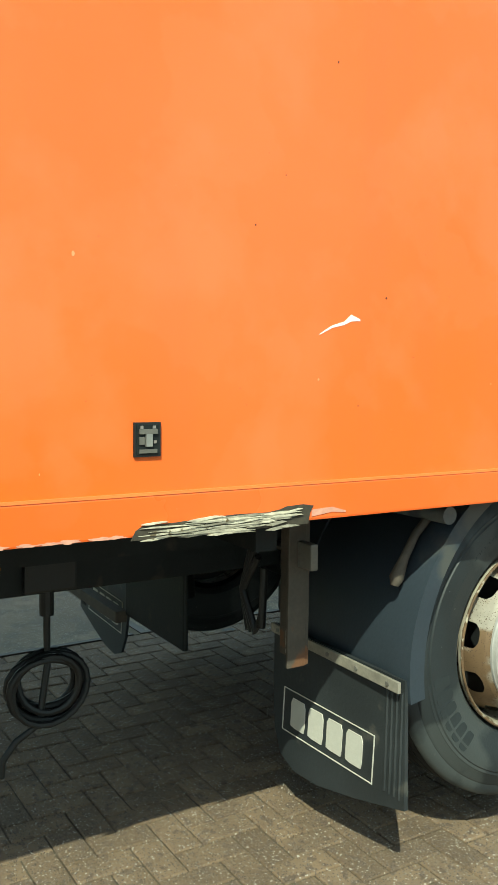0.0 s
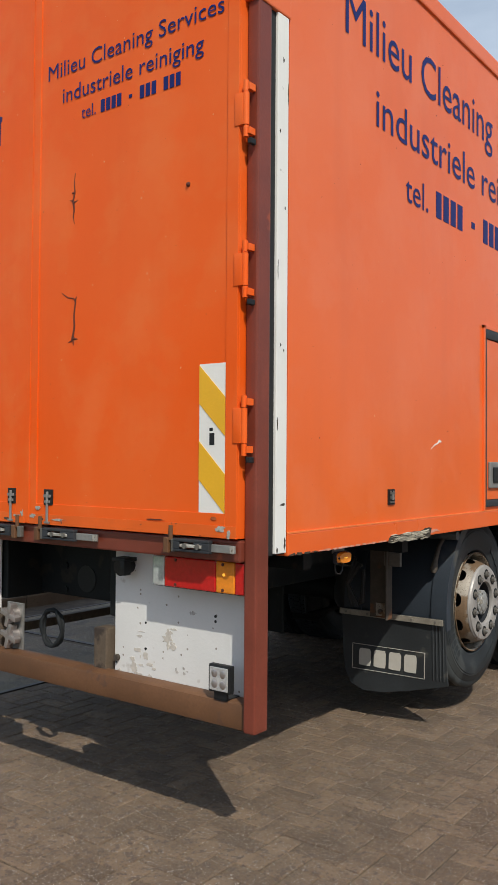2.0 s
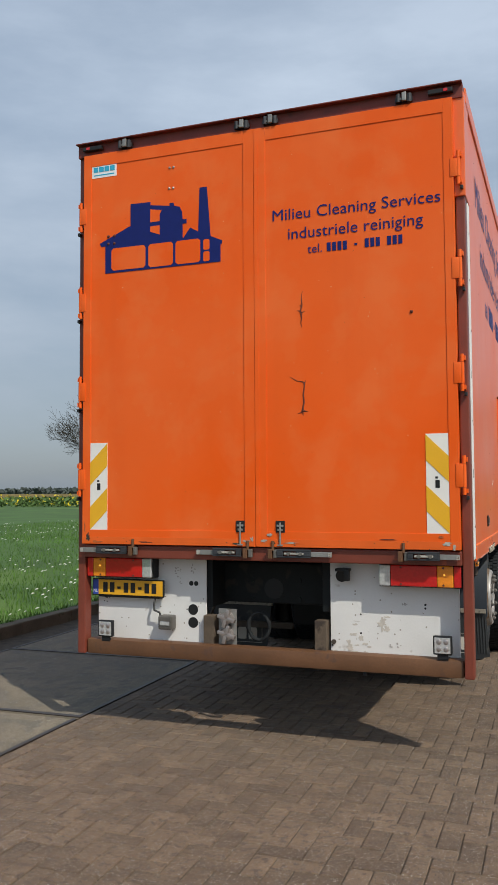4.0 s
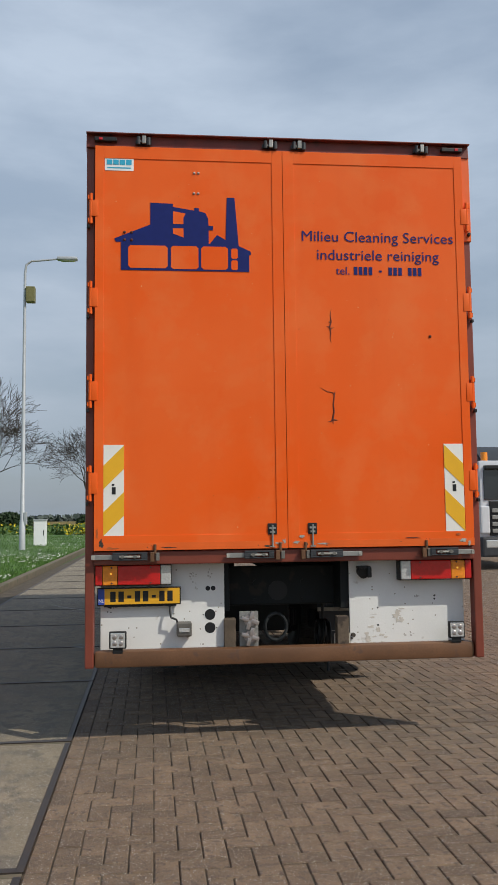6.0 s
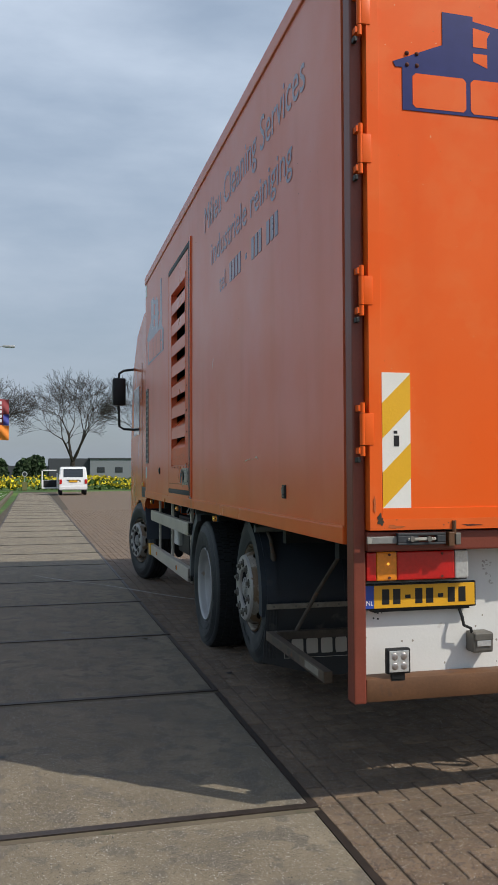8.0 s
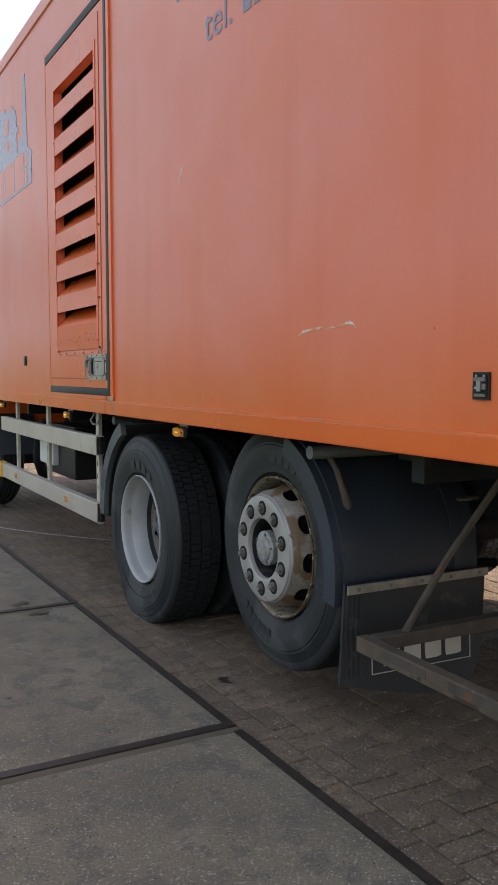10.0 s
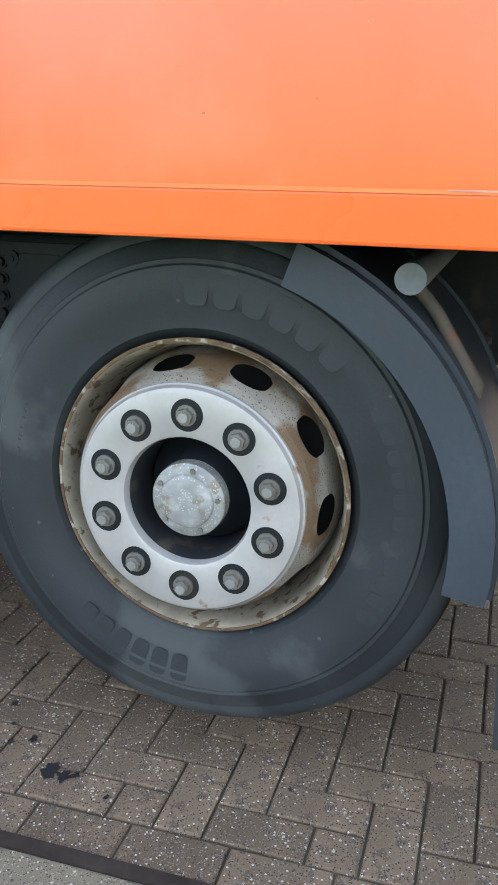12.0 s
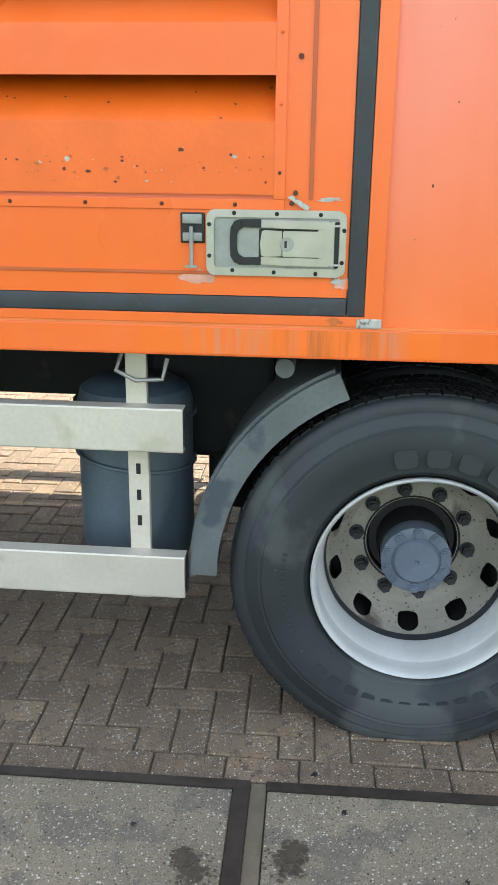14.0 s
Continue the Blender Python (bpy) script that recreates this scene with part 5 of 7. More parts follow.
# narrow vent further forward
vent = part("side_vent", boxes((-1.272, -1.26, 6.98, 6.995, 1.54, 2.44), (-1.272, -1.26, 7.15, 7.165, 1.54, 2.44), (-1.272, -1.26, 6.98, 7.165, 2.42, 2.44), (-1.272, -1.26, 6.98, 7.165, 1.54, 1.56)), STEEL, truck, "narrow grey slatted vent")
part("vent_back", boxes((-1.2635, -1.2605, 6.99, 7.155, 1.55, 2.43)), BLACK, vent)
for k in range(13):
    part("vent_slat", boxes((-1.271, -1.262, 6.995, 7.15, 1.575 + k * 0.066, 1.600 + k * 0.066)), STEEL, vent)
part("white_square", boxes((-1.2625, -1.26, 7.14, 7.26, 3.60, 3.74), (-1.2625, -1.26, 7.13, 7.25, 1.36, 1.50)), STICKER_W, cargo)

# offside hatch
hy0, hy1, hz0, hz1 = 2.185, 3.10, 1.203, 2.262
hb = bmesh.new()
for r in ((hy0, hy0 + 0.02, hz0, hz1), (hy1 - 0.02, hy1, hz0, hz1), (hy0, hy1, hz1 - 0.02, hz1)):
    box(hb, 1.255, 1.274, *r, bev=0.002)
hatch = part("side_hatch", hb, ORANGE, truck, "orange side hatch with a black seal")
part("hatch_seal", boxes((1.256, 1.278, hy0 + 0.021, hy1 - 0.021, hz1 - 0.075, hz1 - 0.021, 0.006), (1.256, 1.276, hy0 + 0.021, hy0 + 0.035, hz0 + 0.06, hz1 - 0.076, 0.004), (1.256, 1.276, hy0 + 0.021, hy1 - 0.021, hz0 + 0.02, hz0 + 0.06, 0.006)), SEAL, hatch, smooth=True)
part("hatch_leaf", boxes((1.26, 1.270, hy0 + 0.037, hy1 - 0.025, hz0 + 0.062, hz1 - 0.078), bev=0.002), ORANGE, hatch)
part("hatch_latch", boxes((1.27, 1.285, hy0 + 0.06, hy0 + 0.26, 1.33, 1.48), bev=0.006), STEEL, hatch)
part("latch_grip", boxes((1.284, 1.292, hy0 + 0.10, hy0 + 0.22, 1.36, 1.45), bev=0.006), BLACK, hatch)

# chips and rust on the foot of the louvre panel, rivets along its lower bead
rnd = random.Random(77)
for k in range(90):
    u, v = rnd.uniform(4.22, 5.0), rnd.gauss(1.560, 0.018)
    r = 0.0012 + 0.0055 * rnd.random() ** 3
    blotch("rust_chip", lv, lambda a, b, w: (-1.2721 - w, a, b), u, v, r * rnd.uniform(0.7, 1.6), r, (CRACK, RUST_RUN, BARE, PINK)[rnd.choice((0, 0, 1, 1, 2, 3))], 300 + k)
for u in (4.29, 4.46, 4.64, 4.82, 4.97):
    bm = bmesh.new()
    bmesh.ops.create_uvsphere(bm, u_segments=8, v_segments=5, radius=0.005, matrix=Matrix.Translation((-1.2745, u, 1.478)))
    part("pop_rivet", bm, CRACK, lv, smooth=True)
for u, v in ((4.152, 1.505), (4.160, 1.482), (4.147, 1.79), (4.15, 1.98), (4.147, 2.2)):
    bm = bmesh.new()
    tube(bm, [(-1.2755, u, v), (-1.2695, u, v)], 0.006, 10)
    part("panel_screw", bm, CRACK, lv)
bm = bmesh.new()
prism(bm, [(4.160, 1.500), (4.170, 1.495), (4.126, 1.466), (4.117, 1.474)], 0.004, lambda a, b, w: (-1.2745 - w, a, b))
part("bent_tab", bm, BARE, lv, "bent bare metal tab")


# ---- wheels ----
SIDE = [(-0.098, 0.293), (-0.112, 0.300), (-0.127, 0.312), (-0.134, 0.318), (-0.137, 0.345), (-0.146, 0.375), (-0.149, 0.405), (-0.147, 0.432), (-0.143, 0.436), (-0.143, 0.444), (-0.139, 0.448), (-0.134, 0.474), (-0.128, 0.480), (-0.127, 0.492), (-0.121, 0.509), (-0.111, 0.517)]
HALF_TREAD = [(-0.100, 0.520), (-0.072, 0.522), (-0.070, 0.509), (-0.062, 0.509), (-0.060, 0.522), (-0.026, 0.523), (-0.024, 0.510), (-0.016, 0.510), (-0.014, 0.523)]


def squash(bm, height, seg_top=True):
    """Flattens a tyre where it stands on the ground, height below its hub."""
    for v in bm.verts:
        low = 0.16 - height - v.co.z
        if low > 0:
            v.co.x *= 1.0 + 0.16 * min(1.0, low / 0.16) ** 1.5
        if v.co.z < -height:
            v.co.z = -height


def tyre_parts(wheel, height, x=0.0, blocks=False, size=1.0):
    bm = bmesh.new()
    inner = [(-o, r) for o, r in reversed(SIDE)]
    lathe(bm, SIDE + [(-0.100, 0.519)], 112)
    lathe(bm, [(0.100, 0.519)] + inner, 112)
    for v in bm.verts:
        v.co.y, v.co.z = v.co.y * size, v.co.z * size
    squash(bm, height)
    for v in bm.verts:
        v.co.x += x
    t = part("tyre", bm, TYRE, wheel, "scuffed dark grey tyre", smooth=True)
    bm = bmesh.new()
    if blocks:
        # lugs of a drive axle tyre
        lathe(bm, [(-0.111, 0.512), (-0.10, 0.512), (0.10, 0.512), (0.111, 0.512)], 112)
        n = 84
        for row, (x0, x1) in enumerate(((-0.108, -0.062), (-0.057, -0.004), (0.004, 0.057), (0.062, 0.108))):
            for k in range(n):
                a = (k + 0.5 * (row % 2)) * math.tau / n
                m_ = Matrix.Rotation(a, 4, "X")
                box(bm, x0, x1, -0.0155, 0.0155, 0.505, 0.5225, m=m_)
    else:
        lathe(bm, HALF_TREAD + [(-o, r) for o, r in reversed(HALF_TREAD)], 112)
    for v in bm.verts:
        v.co.y, v.co.z = v.co.y * size, v.co.z * size
    squash(bm, height)
    for v in bm.verts:
        v.co.x += x
    part("tread", bm, TREAD, t, smooth=not blocks)
    return t


def ring_marks(tyre, r, h, a0, a1, n, fill=0.7, x=-0.1475, material=TYRE_MARK):
    """Raised maker's marking on a sidewall as plain bars along an arc."""
    bm = bmesh.new()
    for k in range(n):
        c = radians(a0 + (a1 - a0) * (k + 0.5) / n)
        d = radians(abs(a1 - a0)) / n * fill / 2
        q = []
        for a in range(16):
            e, f = math.cos(a * math.tau / 16), math.sin(a * math.tau / 16)
            rr = r + h / 2 * math.copysign(abs(f) ** 0.5, f)
            aa = c + d * math.copysign(abs(e) ** 0.5, e)
            q.append((rr * math.cos(aa), rr * math.sin(aa)))
        prism(bm, q, 0.0012, lambda u, v, w: (x - w, u, v))
    part("raised_marking", bm, material, tyre)


def ring_text(tyre, words, r, h, a0, a1, x=-0.1475):
    cu = bpy.data.curves.new("size_marking", "FONT")
    cu.body, cu.resolution_u = words, 2
    tmp = new("lettering_form", cu)
    me = bpy.data.meshes.new_from_object(tmp.evaluated_get(bpy.context.evaluated_depsgraph_get()))
    bpy.data.objects.remove(tmp)
    bm = bmesh.new()
    bm.from_mesh(me)
    lo, hi = min(v.co.x for v in bm.verts), max(v.co.x for v in bm.verts)
    for v in bm.verts:
        a = radians(a0 + (a1 - a0) * (v.co.x - lo) / (hi - lo))
        rr = r + v.co.y / 0.69 * h
        v.co = Vector((x, rr * math.cos(a), rr * math.sin(a)))
    part("size_marking", bm, TYRE_MARK, tyre)


def holed_cone(prof, holes, r0, r1, half, along=0, seg=240, cut=6, turn=0.0):
    """A turned shell with a ring of rounded hand holes between two of its radii (or two offsets)."""
    bm = bmesh.new()
    fine = []
    for p, q in zip(prof, prof[1:]):
        fine += [(p[0] + (q[0] - p[0]) * k / cut, p[1] + (q[1] - p[1]) * k / cut) for k in range(cut)]
    fine.append(prof[-1])
    mid, reach = (r0 + r1) / 2, abs(r1 - r0) / 2
    rings = [[bm.verts.new((o, r * math.cos(k * math.tau / seg), r * math.sin(k * math.tau / seg))) for k in range(seg)] for o, r in fine]
    per = seg / holes
    for i in range(len(rings) - 1):
        w = (fine[i][along] + fine[i + 1][along]) / 2
        for k in range(seg):
            a = ((k + 0.5) % per - per / 2) / per * math.tau / holes * fine[i][1]
            if (abs((w - mid) / reach)) ** 2.4 + abs(a / half) ** 2.4 < 1:
                continue
            bm.faces.new((rings[i][k], rings[i + 1][k], rings[i + 1][(k + 1) % seg], rings[i][(k + 1) % seg]))
    # round the ragged edge of each hole
    for _ in range(3):
        for v in [v for v in bm.verts if v.is_boundary and 0 < len(v.link_edges) < 5]:
            near = [e.other_vert(v) for e in v.link_edges if e.is_boundary]
            if len(near) == 2 and not (abs(v.co.x - prof[0][0]) < 1e-5 or abs(v.co.x - prof[-1][0]) < 1e-5):
                v.co = v.co * 0.4 + (near[0].co + near[1].co) * 0.3
    for v in [v for v in bm.verts if not v.link_faces]:
        bm.verts.remove(v)
    bmesh.ops.rotate(bm, verts=bm.verts, cent=(0, 0, 0), matrix=Matrix.Rotation(radians(turn), 3, "X"))
    return bm


def wheel_nut(wheel, a, r, x, length=0.03, rad=0.0165, material=NUT):
    bm = bmesh.new()
    y, z = r * math.cos(a), r * math.sin(a)
    tube(bm, [(x, y, z), (x - 0.005, y, z)], rad * 1.30, 14)
    tube(bm, [(x - 0.005, y, z), (x - length * 0.75, y, z)], rad, 6)
    nut = part("wheel_nut", bm, material, wheel)
    bm = bmesh.new()
    tube(bm, [(x - length * 0.7, y, z), (x - length, y, z)], rad * 0.62, 10)
    part("stud_end", bm, STEEL if material is NUT else material, nut)


def convex_wheel(m_, height):
    """Front style wheel: the disc stands out past the tyre."""
    bm = bmesh.new()
    lathe(bm, [(-0.180, 0.222), (-0.196, 0.215), (-0.199, 0.205), (-0.199, 0.132), (-0.196, 0.125), (-0.188, 0.1225), (-0.178, 0.1215)], 72)
    wheel = part("wheel", bm, RIM, truck, "silver steel wheel with a rusty rim", smooth=True)
    wheel.matrix_basis = m_
    bm = holed_cone([(-0.180, 0.222), (-0.165, 0.232), (-0.145, 0.240), (-0.125, 0.246), (-0.10, 0.251), (-0.08, 0.255), (-0.055, 0.259), (-0.02, 0.263)], 10, -0.150, -0.080, 0.040, turn=-13)
    part("wheel_bowl", bm, RUST, wheel, "rust-stained wheel bowl with hand holes", smooth=True)
    bm = bmesh.new()
    lathe(bm, [(-0.120, 0.2915), (-0.132, 0.292), (-0.137, 0.2885), (-0.134, 0.285), (-0.122, 0.280), (-0.110, 0.277), (-0.085, 0.275), (-0.05, 0.272), (0.0, 0.264), (0.10, 0.262)], 96)
    part("rim_lip", bm, RUST_LIP, wheel, "rusted rim lip", smooth=True)
    bm = bmesh.new()
    lathe(bm, [(0.02, 0.262), (0.02, 0.06)], 48)
    part("brake_backing", bm, BLACK, wheel)
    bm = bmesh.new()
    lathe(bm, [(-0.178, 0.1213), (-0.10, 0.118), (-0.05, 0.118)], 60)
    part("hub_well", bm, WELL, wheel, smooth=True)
    bm = bmesh.new()
    tube(bm, [(-0.1345, 0.2905 * math.cos(k * math.tau / 96), 0.2905 * math.sin(k * math.tau / 96)) for k in range(97)], 0.0042, 6, cap=False)
    part("rim_edge", bm, RIM_EDGE, wheel, "rusty outer edge of the rim", smooth=True)
    # disc edge between bowl and face
    bm = bmesh.new()
    lathe(bm, [(-0.1805, 0.2235), (-0.186, 0.2225), (-0.1885, 0.2190), (-0.190, 0.2185)], 72)
    part("disc_edge", bm, RIM, wheel, smooth=True)
    t = tyre_parts(wheel, height, size=0.980)
    ring_marks(t, 0.385, 0.062, 86, 136, 6, 0.80)
    ring_marks(t, 0.385, 0.062, 272, 312, 6, 0.80)
    ring_marks(t, 0.392, 0.040, 148, 214, 11, 0.72)
    ring_text(t, "295/80R22.5 154/149M", 0.375, 0.020, 332, 385)
    bm = bmesh.new()
    lathe(bm, [(-0.06, 0.118), (-0.085, 0.112), (-0.10, 0.095), (-0.12, 0.080), (-0.155, 0.074), (-0.165, 0.070)], 40)
    part("hub", bm, BRACKET, wheel, smooth=True)
    bm = bmesh.new()
    rings = lathe(bm, [(-0.150, 0.0725), (-0.184, 0.0715), (-0.188, 0.066), (-0.189, 0.052), (-0.194, 0.050), (-0.197, 0.044), (-0.199, 0.02), (-0.1995, 0.004)], 40)
    bm.faces.new(rings[-1])
    cap = part("hub_cap", bm, CAP, wheel, "battered grey hub cap", smooth=True)
    for k in range(5):
        a = k * math.tau / 5 + 0.5
        bm = bmesh.new()
        tube(bm, [(-0.187, 0.060 * math.cos(a), 0.060 * math.sin(a)), (-0.193, 0.060 * math.cos(a), 0.060 * math.sin(a))], 0.0055, 6)
        part("cap_bolt", bm, NUT, wheel)
    for k in range(10):
        a = (k + 0.536) * math.tau / 10
        bm = bmesh.new()
        y, z = 0.1675 * math.cos(a), 0.1675 * math.sin(a)
        tube(bm, [(-0.1985, y, z), (-0.2003, y, z)], 0.0305, 24)
        part("nut_recess", bm, CHASSIS, wheel)
        wheel_nut(wheel, a, 0.1675, -0.1995, 0.022, 0.0152)
    return wheel


def dished_wheel(m_, height):
    """Drive axle wheel pair with a deep white dish."""
    bm = bmesh.new()
    lathe(bm, [(-0.120, 0.2985), (-0.133, 0.299), (-0.138, 0.295), (-0.134, 0.290), (-0.120, 0.285), (-0.107, 0.2825), (-0.080, 0.2815), (-0.074, 0.279), (-0.070, 0.275), (-0.03, 0.270), (-0.024, 0.2675), (0.020, 0.262)], 96)
    wheel = part("wheel", bm, RIM_WHITE, truck, "deep-dished white wheel with a blue-grey hub", smooth=True)
    wheel.matrix_basis = m_
    bm = holed_cone([(0.012, 0.2625), (0.040, 0.257), (0.070, 0.248), (0.096, 0.236), (0.118, 0.221), (0.135, 0.205), (0.145, 0.190), (0.148, 0.172), (0.148, 0.142), (0.148, 0.136)], 10, 0.222, 0.254, 0.033, 1)
    part("wheel_disc", bm, DISC, wheel, "grimy wheel disc with hand holes", smooth=True)
    # black sleeve added behind the disc so its hand holes read dark
    bm = bmesh.new()
    lathe(bm, [(0.022, 0.2635), (0.21, 0.2635), (0.21, 0.06)], 48)
    part("brake_drum", bm, BLACK, wheel)
    bm = bmesh.new()
    lathe(bm, [(0.010, 0.2612), (0.022, 0.2592), (0.036, 0.2562)], 96)
    part("dirt_ring", bm, WELL, wheel, "black dirt where the disc meets the dish", smooth=True)
    bm = bmesh.new()
    rings = lathe(bm, [(0.1465, 0.1445), (0.1472, 0.140), (0.150, 0.134), (0.165, 0.128), (0.165, 0.106), (0.06, 0.1025)], 40)
    part("grease_ring", bm, BLACK, wheel, smooth=True)
    bm = bmesh.new()
    rings = lathe(bm, [(0.16, 0.098), (0.022, 0.100), (0.008, 0.100), (0.005, 0.096), (0.004, 0.070), (-0.003, 0.067), (-0.009, 0.060), (-0.010, 0.008), (-0.004, 0.005)], 40)
    bm.faces.new(rings[-1])
    part("hub", bm, HUB, wheel, "blue-grey hub flange", smooth=True)
    for k in range(10):
        a = (k + 0.5) * math.tau / 10
        wheel_nut(wheel, a, 0.085, 0.005, 0.014, 0.0125, HUB)
        wheel_nut(wheel, (k + 0.2) * math.tau / 10, 0.1675, 0.148, 0.036, 0.0175, WELL)
    t = tyre_parts(wheel, height, blocks=True)
    ring_marks(t, 0.360, 0.050, 73, 126, 4, 0.72)
    ring_marks(t, 0.385, 0.036, 317, 229, 11, 0.72)
    ring_marks(t, 0.375, 0.014, 12, -28, 16, 0.6)
    tyre_parts(wheel, height, x=0.335, blocks=True).name = "inner_tyre"
    return wheel


def at_left(x, y, z, turn=0.0):
    return Matrix.Translation((x, y, z)) @ Matrix.Rotation(radians(turn), 4, "X")


def at_right(x, y, z, turn=0.0):
    return Matrix.Translation((x, y, z)) @ Matrix.Rotation(math.pi, 4, "Z") @ Matrix.Rotation(radians(turn), 4, "X")


TAG_Y, TAG_Z, DRV_Y, DRV_Z, FRT_Y = 2.401, 0.6415, 3.788, 0.496, 8.25
tag = convex_wheel(at_left(-0.975, TAG_Y, TAG_Z), 0.80)
copy_thing(tag, at_right(0.975, TAG_Y + 0.05, TAG_Z, 40))
STEER = Matrix.Rotation(radians(13), 4, "Z")
copy_thing(tag, Matrix.Translation((-1.09, FRT_Y, 0.52)) @ STEER @ at_left(0, 0, 0, 100))
copy_thing(tag, Matrix.Translation((1.05, FRT_Y, 0.52)) @ STEER @ at_right(0, 0, 0, 200))
drive = dished_wheel(at_left(-1.045, DRV_Y, DRV_Z), DRV_Z)
copy_thing(drive, at_right(1.045, DRV_Y, DRV_Z))


# ---- mudguards and flaps ----
def arc_sheet(bm, yc, zc, r, a0, a1, x0, x1, thick=0.006, n=16):
    rows = []
    for i in range(n + 1):
        a = radians(a0 + (a1 - a0) * i / n)
        c, s = math.cos(a), math.sin(a)
        rows.append([bm.verts.new((x, yc + rr * c, zc + rr * s)) for x, rr in ((x0, r), (x1, r), (x1, r + thick), (x0, r + thick))])
    for p, q in zip(rows, rows[1:]):
        for k in range(4):
            bm.faces.new((p[k], p[(k + 1) % 4], q[(k + 1) % 4], q[k]))
    bm.faces.new(rows[0])
    bm.faces.new(list(reversed(rows[-1])))


for s in (-1, 1):
    DY = 0.07 if s > 0 else -0.005                 # the offside guard sits a little further forward
    GY, GZ, GR = (TAG_Y + 0.09, TAG_Z, 0.570) if s > 0 else (2.388, 0.612, 0.530)
    bm = bmesh.new()
    x0, x1 = sorted((s * 0.52, s * 1.155))
    arc_sheet(bm, GY, GZ, GR, 112, 186, x0, x1)
    guard = part("mudguard", bm, FENDER, truck, "blue-grey plastic mudguard", smooth=True)
    bm = bmesh.new()
    x0, x1 = sorted((s * 1.150, s * (1.172 if s > 0 else 1.182)))
    arc_sheet(bm, GY, GZ, GR - (0.035 if s > 0 else 0.068), 110, 189, x0, x1, 0.052 if s > 0 else 0.074, 28)
    part("mudguard_lip", bm, FENDER, guard, smooth=True)
    for a, b, t in ((1.08, 1.150, 0.010), (0.60, 0.64, 0.008)):
        bm = bmesh.new()
        x0, x1 = sorted((s * a, s * b))
        arc_sheet(bm, GY, GZ, GR + 0.007, 110, 189, x0, x1, t)
        part("mudguard_rib", bm, FENDER, guard, smooth=True)
    # support tube and hooked rod
    bm = bmesh.new()
    tube(bm, [(s * 0.5, 2.022, 1.068), (s * 1.185, 2.022, 1.068)], 0.025, 18)
    part("support_tube", bm, DUSTY, guard, smooth=True)
    bm = bmesh.new()
    tube(bm, [(s * 1.10, 2.022, 1.05), (s * 1.09, 1.985, 1.005), (s * 1.09, 1.945, 0.94), (s * 1.09, 1.918, 0.885), (s * 1.09, 1.912, 0.865)], [0.012, 0.012, 0.013, 0.021, 0.012], 10)
    part("stay_rod", bm, RUSTBAR, guard, smooth=True)
    # flap
    poly = [(1.160, 0.615), (1.190, 0.262), (0.97, 0.205), (0.80, 0.170), (0.68, 0.165), (0.60, 0.195), (0.56, 0.27), (0.545, 0.36), (0.525, 0.615)]
    bm = bmesh.new()
    prism(bm, poly, 0.012, lambda u, v, w: (s * u, 1.830 + DY - w - 0.05 * (0.6 - v) + 0.03 * (u - 0.85), v))
    flap = part("mudflap", bm, FLAP, truck, "black rubber mudflap with a pale printed block")
    part("flap_strip", boxes((min(s * 0.515, s * 1.165), max(s * 0.515, s * 1.165), 1.800 + DY, 1.810 + DY, 0.585, 0.617), bev=0.002), DULL_STRIP, flap, "riveted dull aluminium strip")
    for u in (0.56, 0.70, 0.84, 0.98, 1.12):
        bm = bmesh.new()
        tube(bm, [(s * u, 1.796 + DY, 0.601), (s * u, 1.802 + DY, 0.601)], 0.007, 8)
        part("strip_rivet", bm, NUT, flap)

    def on_flap(u, v, w):
        return (s * u, 1.8175 + DY - w - 0.05 * (0.6 - v) + 0.03 * (u - 0.85), v)
    for u in (1.095, 1.115, 1.135, 1.155):
        bm = bmesh.new()
        tube(bm, [on_flap(u, 0.58, 0.0), on_flap(u + 0.012, 0.285, 0.0)], 0.005, 6)
        part("flap_rib", bm, FLAP, flap)
    bm = bmesh.new()
    for u0, u1, v0, v1 in ((0.605, 1.055, 0.4215, 0.424), (0.605, 1.055, 0.281, 0.2835), (0.605, 0.6075, 0.2835, 0.4215), (1.0525, 1.055, 0.2835, 0.4215)):
        prism(bm, [(u0, v0), (u1, v0), (u1, v1), (u0, v1)], 0.003, on_flap)
    part("printed_frame", bm, PRINT_W, flap)
    for k in range(4):
        bm = bmesh.new()
        u0 = 0.650 + k * 0.094
        prism(bm, [(u0, 0.309), (u0 + 0.022, 0.305), (u0 + 0.07, 0.305), (u0 + 0.074, 0.325), (u0 + 0.074, 0.385), (u0 + 0.066, 0.401), (u0 + 0.008, 0.401), (u0, 0.387)], 0.003, on_flap)
        part("printed_block", bm, PRINT_W, flap)
    # guard ahead of the drive wheel
    bm = bmesh.new()
    x0, x1 = sorted((s * 0.62, s * 1.19))
    arc_sheet(bm, DRV_Y, DRV_Z, 0.612, 67, 0, x0, x1, 0.008)
    g2 = part("front_mudguard", bm, DUSTY, truck, "scuffed dusty grey mudguard", smooth=True)
    bm = bmesh.new()
    x0, x1 = sorted((s * 1.17, s * 1.20))
    arc_sheet(bm, DRV_Y, DRV_Z, 0.554, 67, 0, x0, x1, 0.072, 22)
    part("mudguard_lip", bm, DUSTY, g2, smooth=True)
    bm = bmesh.new()
    arc_sheet(bm, DRV_Y, DRV_Z, 0.6205, 66, -2, min(s * 1.12, s * 1.1695), max(s * 1.12, s * 1.1695), 0.014)
    part("mudguard_rib", bm, DUSTY, g2, smooth=True)
    bm = bmesh.new()
    tube(bm, [(s * 0.5, 4.17, 1.078), (s * 1.19, 4.17, 1.078)], 0.025, 14)
